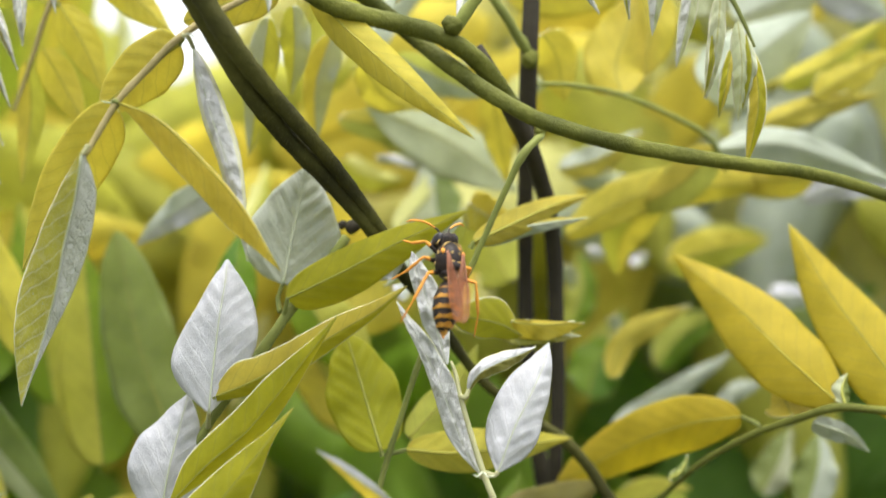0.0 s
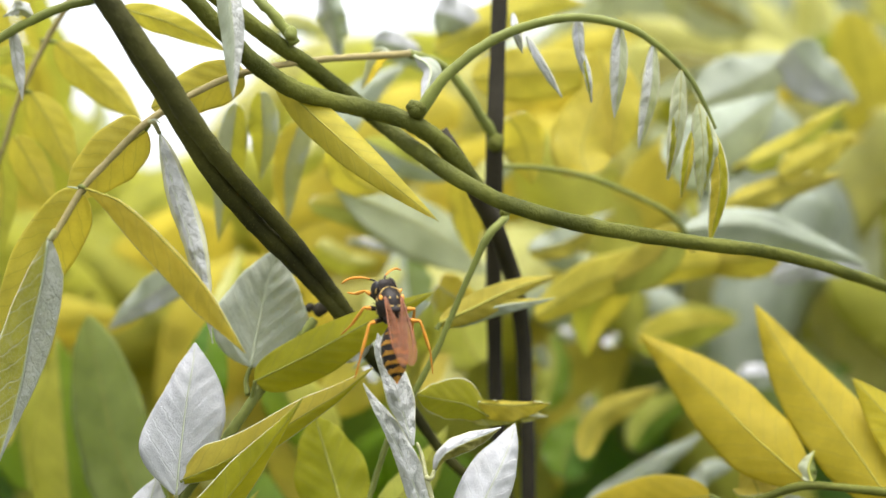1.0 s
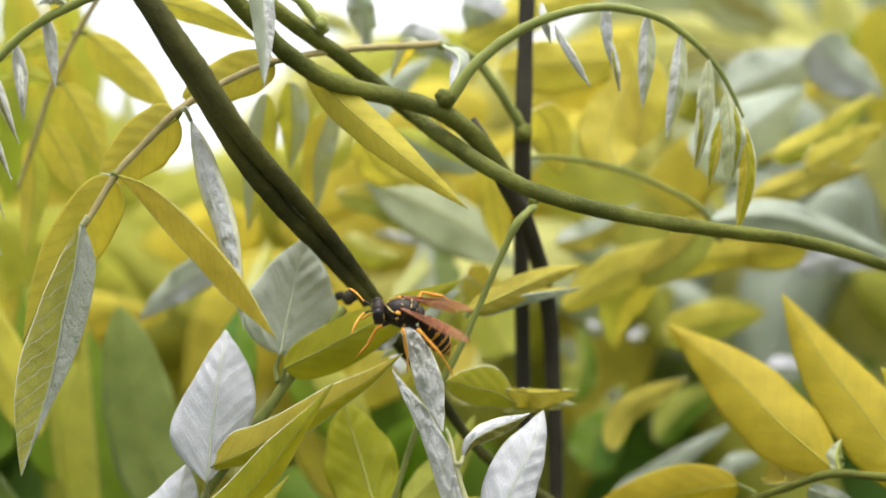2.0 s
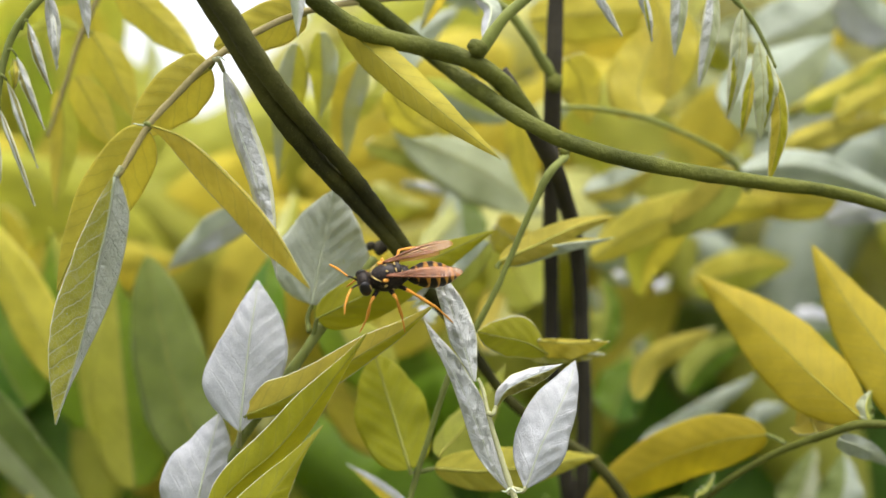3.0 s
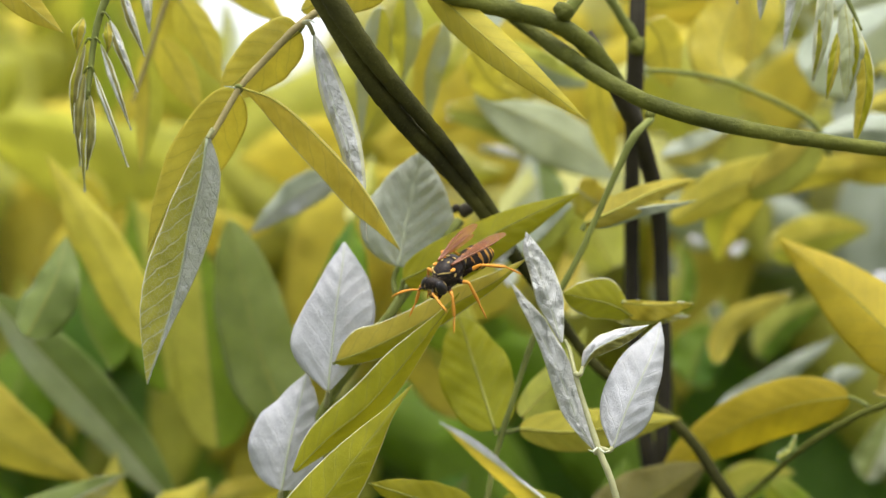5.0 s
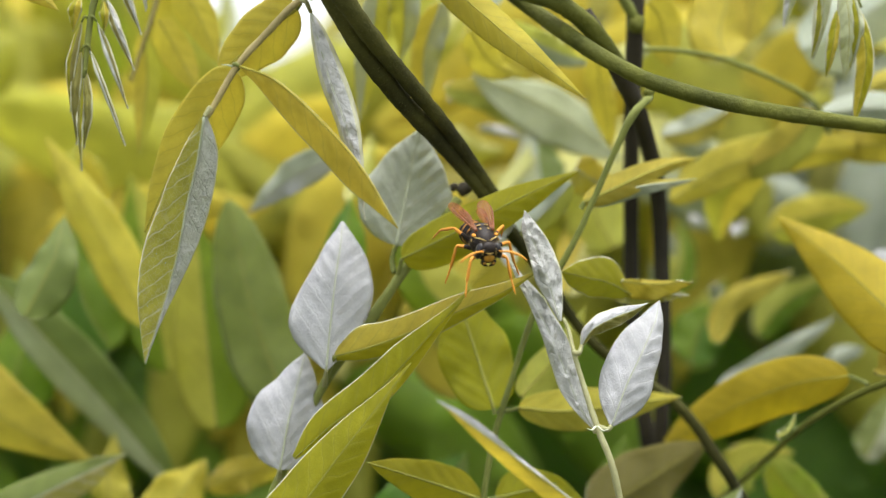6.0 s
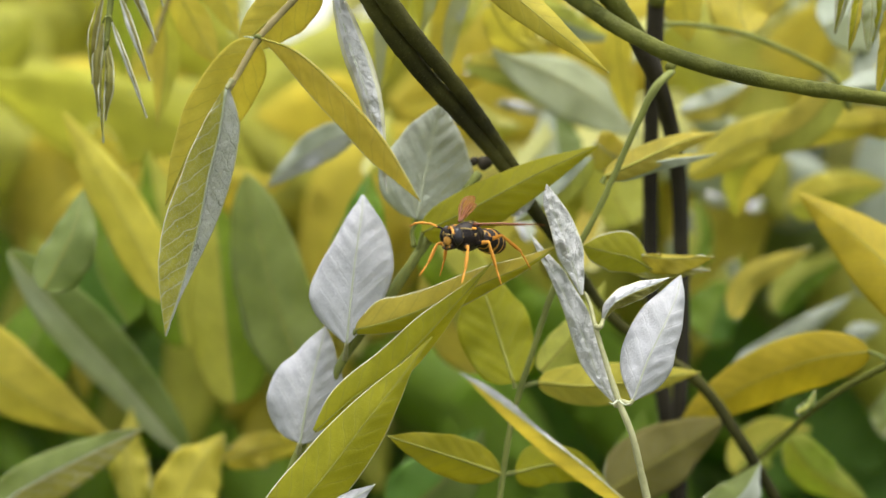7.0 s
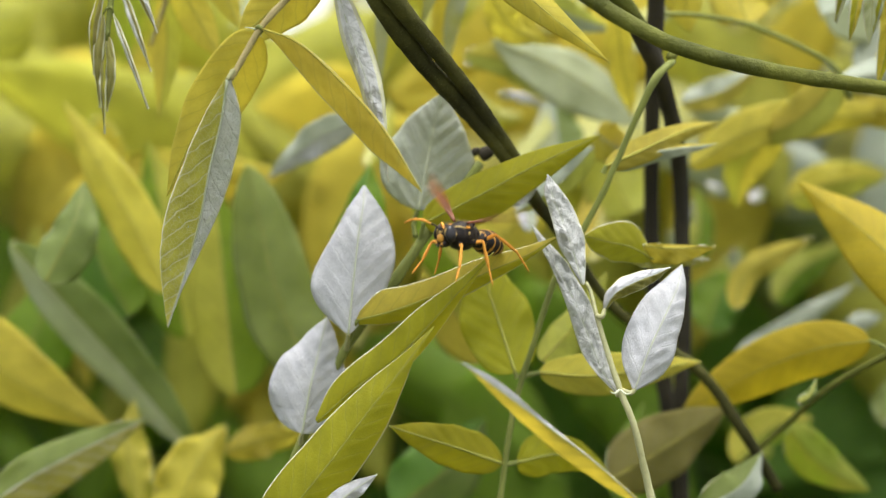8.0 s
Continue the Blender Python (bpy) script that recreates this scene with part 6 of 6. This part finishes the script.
def banded_ring(stations, first, segs=36):
    """A ring of the abdomen, black in front and yellow behind, the border notched on the back and the sides."""
    verts, faces = lathe(stations, segs)
    me = bpy.data.meshes.new("abdomen_segment")
    me.from_pydata([tuple(v) for v in verts], [], faces)
    me.polygons.foreach_set("use_smooth", [True] * len(me.polygons))
    tint = []
    for f in range(len(faces)):
        u, a = (f // segs + 0.5) / (len(stations) - 1), 2 * math.pi * (f % segs + 0.5) / segs
        border = first + 0.10 * math.cos(2 * a) + 0.09 * math.cos(6 * a)
        tint.append(1 if u > border and u < 0.97 else 0)
    me.polygons.foreach_set("material_index", tint)
    return me


def build_wasp():
    w = tagged(new("wasp"), "black and yellow paper wasp with orange legs and amber wings", "wasp")
    thorax = part("thorax", blob(2.15, 3.0, 2.2, 28, 20, lambda p: Vector((p.x * (1 - 0.05 * abs(p.y)), p.y, p.z * (1.08 if p.z < 0 else 0.98) + 0.1 * math.cos(p.y)))), CHITIN, w)
    part("scutellum", placed(blob(1.15, 0.75, 0.5), 0, -1.35, 1.82, -22), CHITIN, thorax)
    part("propodeum", placed(blob(1.45, 1.0, 1.35), 0, -2.3, 0.25, 25), CHITIN, thorax)
    part("down", hairs((0, 0, 0.05), (2.15, 3.0, 2.2), 320, 0.5, 3, lambda d: d[1] > -0.8), HAIR, thorax, "short pale hairs")
    for sx in (-1, 1):
        part("collar", tube([pt(sx * 0.25, 2.62, 1.15), pt(sx * 1.1, 2.15, 1.35), pt(sx * 1.75, 1.35, 1.25)], [0.06, 0.11, 0.07], 14, 8), CREAM, thorax, "pale yellow collar line")
        part("marking", placed(blob(0.14, 0.22, 0.08), sx * 0.62, 0.35, 2.22, 0, sx * 16, sx * 15), CREAM, thorax)
        part("marking", placed(blob(0.38, 0.13, 0.09), sx * 0.62, -1.05, 2.24, 14, sx * 14), CREAM, thorax)
        part("marking", placed(blob(0.30, 0.11, 0.09), sx * 0.55, -1.95, 1.87, 40, sx * 14), CREAM, thorax)
        part("marking", placed(blob(0.10, 0.30, 0.26), sx * 2.07, 0.75, 0.55, 0, 0, sx * -12), CREAM, thorax)
        part("marking", placed(blob(0.10, 0.20, 0.26), sx * 2.08, -0.55, -0.55), CREAM, thorax)
        part("marking", placed(blob(0.22, 0.16, 0.70), sx * 0.85, -3.12, 0.45, 28), CREAM, thorax)
        part("tegula", placed(blob(0.34, 0.46, 0.22), sx * 1.72, 0.75, 1.4), ORANGE, thorax, "orange wing scale")
    # head
    head = part("head", placed(blob(1.9, 1.15, 1.8, 28, 18, lambda p: Vector((p.x * (1 - 0.16 * max(0, -p.z)), p.y, p.z * (1.12 if p.z < 0 else 0.9)))), 0, 3.5, -0.15, -8), CHITIN, w)
    HEAD.append(head)
    part("neck", tube([pt(0, 2.2, 0), pt(0, 3.0, -0.1)], [0.7, 0.7], 6, 10), CHITIN, w)
    part("clypeus", placed(blob(0.86, 0.30, 0.74), 0, 4.40, -0.80, -8), BAND, head, "yellow face plate")
    part("forehead_band", tube([pt(-0.8, 4.42, 0.25), pt(0, 4.60, 0.05), pt(0.8, 4.42, 0.25)], [0.10, 0.17, 0.10], 14, 8), CREAM, head, "pale line between the antennae")
    part("down", hairs((0, 3.5, -0.1), (1.9, 1.15, 1.75), 160, 0.4, 5, lambda d: d[2] > 0.1 and abs(d[0]) < 0.7), HAIR, head, "short pale hairs")
    for sx in (-1, 1):
        part("compound_eye", placed(blob(0.62, 0.95, 1.34), sx * 1.48, 3.68, 0.08, 0, sx * -14), EYE_MAT, head, "dark glossy compound eye")
        part("orbit_mark", tube([pt(sx * 1.02, 4.42, 0.75), pt(sx * 0.98, 4.55, 0.3), pt(sx * 1.05, 4.45, -0.3)], [0.05, 0.11, 0.05], 10, 7), CREAM, head, "pale rim of the eye")
        part("temple_mark", tube([pt(sx * 1.55, 2.95, 0.7), pt(sx * 1.75, 2.95, 0.0), pt(sx * 1.45, 3.1, -0.8)], [0.08, 0.17, 0.08], 10, 7), CREAM, head, "pale line behind the eye")
        part("mandible", tube([pt(sx * 0.85, 3.9, -1.45), pt(sx * 0.72, 4.25, -1.85), pt(sx * 0.1, 4.4, -2.2)], [0.40, 0.34, 0.1], 10, 8), CHITIN, head, "dark mandible")
        part("mandible_mark", placed(blob(0.24, 0.12, 0.26), sx * 0.72, 4.45, -1.72, 0, sx * 20), BAND, head)
        ant = part("antenna", tube([pt(sx * 0.42, 4.5, 0.35), pt(sx * 0.9, 5.1, 0.9), pt(sx * 1.25, 5.7, 1.05)], [0.13, 0.15, 0.16], 12, 8), CHITIN, head, "antenna with black base")
        part("flagellum", tube([pt(sx * 1.25, 5.7, 1.05), pt(sx * 2.5, 6.5, 1.35), pt(sx * 4.0, 7.4, 1.15), pt(sx * 5.1, 7.9, 0.5)], [0.13, 0.17, 0.18, 0.10], 26, 8, 0.10), ORANGE, ant, "orange flagellum")
    small = Matrix.Translation((0, 0.0032, 0)) @ Matrix.Scale(0.98, 4) @ Matrix.Translation((0, -0.0032, 0))
    for ob in (head, *head.children_recursive):
        ob.data.transform(small)
    # abdomen: six overlapping rings on a thin waist, hinged at the waist
    hinge = Vector((0, -3.0, -0.35))
    edges = [(0.1, 0.36), (-1.5, 1.55), (-3.1, 2.02), (-4.7, 1.98), (-6.1, 1.62), (-7.3, 1.05), (-8.3, 0.25)]
    drop = lambda y: -0.012 * y * y
    abdomen = None
    for k in range(6):
        (y0, r0), (y1, r1) = edges[k], edges[k + 1]
        st = []
        for i in range(13):
            u = i / 12
            r = r0 + (r1 - r0) * (u ** 0.7 if k == 0 else u)
            r *= 1.0 + 0.06 * math.sin(math.pi * u) + (0.035 if 0.5 < u else 0.0)
            y = y0 + (y1 - y0) * (u * 1.08)
            st.append((y, drop(y), r * 0.98, r * 0.92))
        ring = banded_ring(st, 0.82 if k == 0 else 0.66 if k < 4 else 0.52)
        if abdomen is None:
            abdomen = part("abdomen", ring, [CHITIN, BAND], w, "abdomen with black and yellow rings")
            abdomen.matrix_basis = Matrix.Translation(hinge / 1000)
        else:
            sub("abdomen_segment", ring, [CHITIN, BAND], abdomen)
    sub("waist", tube([pt(0, 0.9, 0.15), pt(0, 0.3, 0), pt(0, -0.2, 0)], [0.5, 0.28, 0.36], 10, 10), CHITIN, abdomen)
    sub("sting_tip", placed(blob(0.24, 0.5, 0.22), 0, -8.3, -0.82, 10), ORANGE, abdomen)
    ABDOMEN.append(abdomen)
    # legs: (hinge, knee, ankle, foot) for the side +x
    for y0, knee, ankle, foot in ((1.5, (3.0, 3.2, -1.5), (3.7, 4.0, -4.5), (4.3, 5.2, -6.6)), (0.0, (4.0, -0.2, -0.4), (4.9, -1.2, -4.2), (5.8, -1.6, -6.8)), (-1.6, (4.1, -3.0, 0.9), (5.7, -6.8, -1.2), (6.6, -9.4, -3.9))):
        for sx in (-1, 1):
            base = Vector((sx * 0.95, y0, -1.35))
            p = [Vector((sx * q[0], q[1], q[2])) - base for q in (knee, ankle, foot)]
            leg = part("leg", tube([pt(0, 0, 0), pt(*(p[0] * 0.35 + Vector((0, 0, 0.14)))), pt(*(p[0] * 0.66 + Vector((0, 0, 0.08))))], [0.34, 0.38, 0.32], 12, 9, 0.04), CHITIN, w, "black thigh of an orange leg")
            leg.matrix_basis = Matrix.Translation(base / 1000)
            sub("knee", tube([pt(*(p[0] * 0.62 + Vector((0, 0, 0.09)))), pt(*(p[0] * 0.85 + Vector((0, 0, 0.03)))), pt(*p[0])], [0.325, 0.28, 0.2], 10, 9, 0.04), ORANGE, leg)
            sub("shin", tube([pt(*p[0]), pt(*(p[0].lerp(p[1], 0.6))), pt(*p[1])], [0.19, 0.27, 0.2], 14, 8, 0.05), ORANGE, leg, "orange shin")
            sub("foot", tube([pt(*p[1]), pt(*p[1].lerp(p[2], 0.4)), pt(*p[1].lerp(p[2], 0.8)), pt(*p[2])], [0.13, 0.15, 0.12, 0.07], 20, 8, 0.16), ORANGE, leg, "jointed orange foot")
            LEGS.append(leg)
    for sx in (-1, 1):
        wing = part("forewing", wing_data(11.6, 2.15, 0.8), WING, w, "smoky amber forewing, pleated lengthwise")
        part("wing_edge", tube([pt(sx * 0.12, -0.1, 0.12), pt(sx * 0.55, -3.5, 0.3), pt(sx * 0.85, -7, 0.3), pt(sx * 0.75, -9.5, 0.25)], [0.2, 0.15, 0.12, 0.06], 20, 6), WING_VEIN, wing)
        for k, (a, b, c) in enumerate(((0.0, 0.15, 0.3), (-0.05, -0.2, -0.15), (-0.1, -0.5, -0.7))):
            part("wing_vein", tube([pt(sx * a, -0.4, 0.2), pt(sx * b, -4.5, 0.36), pt(sx * c, -9.6 + 0.8 * k, 0.28)], [0.09, 0.06, 0.03], 16, 6), WING_VEIN, wing)
        part("hindwing", placed(wing_data(8.2, 1.5, 0.5), -sx * 0.15, -0.9, -0.2, 0, 0, -sx * 5), WING, wing, "shorter amber hindwing")
        WINGS.append(wing)
    return w


LEGS, WINGS, HEAD, ABDOMEN = [], [], [], []
wasp = build_wasp()


def stance(head, forward, dorsal):
    """The pose of the wasp from the place of its head, the way it faces and the way its back points."""
    y = Vector(forward).normalized()
    x = y.cross(Vector(dorsal)).normalized()
    z = x.cross(y)
    m = Matrix((x, y, z)).transposed().to_4x4()
    m.translation = head - m.to_3x3() @ Vector((0, 0.0036, -0.0001)) * WASP_SIZE
    return m


WASP_SIZE = 1.1
for me in {o.data for o in wasp.children_recursive}:
    me.transform(Matrix.Scale(WASP_SIZE, 4))
for o in wasp.children_recursive:
    o.matrix_basis = Matrix.Translation(o.matrix_basis.translation * WASP_SIZE)


def motions():
    walk(wasp, [
        (0, stance(at(0.8, -4.0, 1.6), (-0.02, 0.43, 0.90), (0.5, -0.84, 0.3))),
        (0.5, stance(at(-0.2, -4.0, 5.8), (0.01, 0.40, 0.92), (0.36, -0.92, 0.3))),
        (1, stance(at(-3.5, -4.0, 7.6), (-0.16, 0.38, 0.91), (0.34, -0.92, 0.3))),
        (1.3, stance(at(-6.7, -4.0, 7.7), (-0.66, 0.00, 0.72), (0.6, -0.68, 0.4))),
        (1.5, stance(at(-7.4, -5.0, 5.7), (-0.86, 0.00, 0.46), (0.5, -0.68, 0.5))),
        (1.8, stance(at(-10.2, -5.0, 0.7), (-0.95, -0.10, 0.24), (0.35, -0.66, 0.62))),
        (2, stance(at(-9.6, -5.0, 1.3), (-0.96, -0.10, 0.18), (0.28, -0.66, 0.68))),
        (2.2, stance(at(-10.2, -5.0, 0.5), (-0.98, -0.14, -0.04), (0.15, -0.64, 0.74))),
        (3.3, stance(at(-19.1, -6.0, -3.5), (-0.93, -0.33, -0.17), (-0.08, -0.82, 0.55))),
        (3.5, stance(at(-19.0, -6.0, -4.5), (-0.87, -0.43, -0.26), (-0.12, -0.80, 0.56))),
        (3.7, stance(at(-19.0, -6.0, -5.1), (-0.84, -0.46, -0.29), (-0.12, -0.80, 0.56))),
        (4, stance(at(-21.8, -6.0, -4.0), (-0.96, -0.20, -0.18), (-0.08, -0.80, 0.58))),
        (4.3, stance(at(-22.5, -6.0, -3.9), (-0.96, -0.24, -0.13), (-0.08, -0.78, 0.6))),
        (4.5, stance(at(-21.7, -6.5, -6.7), (-0.85, -0.48, -0.24), (-0.16, -0.74, 0.64))),
        (4.7, stance(at(-21.5, -7.0, -9.2), (-0.76, -0.54, -0.36), (-0.22, -0.70, 0.66))),
        (5.8, stance(at(-13.3, -9.0, -7.2), (0.14, -0.90, -0.40), (0.05, -0.5, 0.86))),
        (6, stance(at(-11.2, -9.0, -7.3), (0.24, -0.89, -0.38), (0.08, -0.5, 0.86))),
        (6.2, stance(at(-14.5, -9.0, -7.2), (0.00, -0.90, -0.43), (0, -0.46, 0.88))),
        (6.4, stance(at(-17.7, -9.0, -8.3), (-0.36, -0.85, -0.36), (-0.08, -0.42, 0.9))),
        (6.6, stance(at(-20.2, -9.0, -10.1), (-0.45, -0.87, -0.18), (-0.1, -0.36, 0.92))),
        (6.8, stance(at(-20.6, -9.0, -9.5), (-0.54, -0.84, -0.04), (-0.05, -0.3, 0.95))),
        (7, stance(at(-20.8, -8.0, -9.3), (-0.55, -0.83, 0.02), (0, -0.24, 1))),
        (7.2, stance(at(-20.6, -8.0, -9.5), (-0.57, -0.82, 0.02), (0, -0.2, 1))),
        (7.3, stance(at(-22.4, -8.0, -8.7), (-0.69, -0.72, 0.05), (0, -0.2, 1))),
        (7.5, stance(at(-23.7, -8.0, -10.4), (-0.65, -0.76, 0.03), (0, -0.2, 1))),
        (7.6, stance(at(-22.3, -8.0, -9.9), (-0.55, -0.84, 0.06), (0, -0.2, 1))),
        (7.7, stance(at(-22.0, -8.0, -10.1), (-0.50, -0.87, 0.03), (0, -0.2, 1))),
        (7.8, stance(at(-22.2, -8.0, -12.1), (-0.57, -0.82, 0.05), (0, -0.2, 1))),
        (7.9, stance(at(-22.4, -8.0, -12.1), (-0.57, -0.82, 0.05), (0, -0.2, 1))),
        (8, stance(at(-22.1, -8.0, -10.6), (-0.60, -0.80, 0.07), (0, -0.2, 1))),
    ])
    # the abdomen bends down while it turns round on the leaf tip
    root = ABDOMEN[0].matrix_basis.translation.copy()
    walk(ABDOMEN[0], [(t, pose(*root, bend, 0, swing)) for t, bend, swing in ((0.0, 6, 0), (1.0, 8, 0), (1.3, 22, 0), (1.5, 36, 0), (1.8, 44, 0), (2.2, 42, 0), (3.3, -4, 0), (4.0, -6, 0), (4.7, 2, 4), (5.8, 12, 0), (6.4, 10, 4), (7.0, 2, 6), (7.5, 0, 8), (8.0, 2, 6))])
    # the wings lie back, then open before take-off
    for wing, sx in zip(WINGS, (-1, 1)):
        def hinge(out_turn, lift, roll=0):
            return pose(sx * 0.0012 * WASP_SIZE, 0.0006 * WASP_SIZE, 0.0019 * WASP_SIZE, -lift, roll, sx * out_turn)
        rest = [(0.0, hinge(-4, 3)), (1.0, hinge(-3, 3)), (1.5, hinge(8, -14)), (1.8, hinge(12, -14)), (2.2, hinge(12, -6)), (3.3, hinge(8, 1)), (4.6, hinge(9, 1)), (5.8, hinge(6, 1)), (6.5, hinge(14, 4))]
        if sx > 0:
            spread = [(6.9, hinge(24, 16)), (7.2, hinge(32, 22)), (7.5, hinge(39, 22)), (7.6, hinge(58, 34)), (7.7, hinge(66, 38)), (7.9, hinge(72, 40)), (7.967, hinge(74, 60)), (8.0, hinge(66, 30))]
        else:
            spread = [(6.9, hinge(34, 3)), (7.2, hinge(42, 10)), (7.5, hinge(45, 13)), (7.7, hinge(47, 21)), (7.9, hinge(46, 18)), (7.967, hinge(52, 44)), (8.0, hinge(46, 14))]
        walk(wing, rest + spread)
    # two leaflets give way under the wasp
    for blade, base, turn in ((folded, at(-50.3, 4.0, -47.9), 4.6), (perch, at(-40.6, 12.0, -30.1), 7.5)):
        low = Matrix.Translation(base) @ Matrix.Rotation(radians(turn), 4, "Y") @ Matrix.Translation(-base)
        walk(blade, [(0.0, Matrix()), (4.6, Matrix()), (5.8, low), (8.0, low)])
    # it turns its head while it looks about
    neck = Matrix.Translation(Vector((0, 0.0026, 0)) * WASP_SIZE)
    walk(HEAD[0], [(t, neck @ pose(0, 0, 0, nod, 0, turn) @ neck.inverted()) for t, turn, nod in ((0.0, 8, -35), (0.5, 12, -40), (1.0, 12, -45), (1.5, 12, -30), (2.0, 8, -15), (3.3, 0, -20), (3.7, 12, -28), (4.3, 5, -12), (4.6, 10, -25), (5.8, -5, -5), (6.5, 5, -8), (7.0, -12, 2), (7.3, -18, 4), (8.0, -14, 4))])
    # the legs step as it turns on the leaf
    for k, leg in enumerate(LEGS):
        base = leg.matrix_basis.translation.copy()
        rows = []
        for i in range(21):
            t = 0.4 * i
            pace = 1.0 if 1.0 < t < 7.4 else 0.35
            swing = 9 * pace * math.sin(t * 5.2 + k * 2.1)
            lift = 7 * pace * math.cos(t * 5.2 + k * 2.1)
            rows.append((t, pose(*base, lift * 0.6, lift * (1 if k % 2 else -1) * 0.5, swing)))
        walk(leg, rows)


motions()
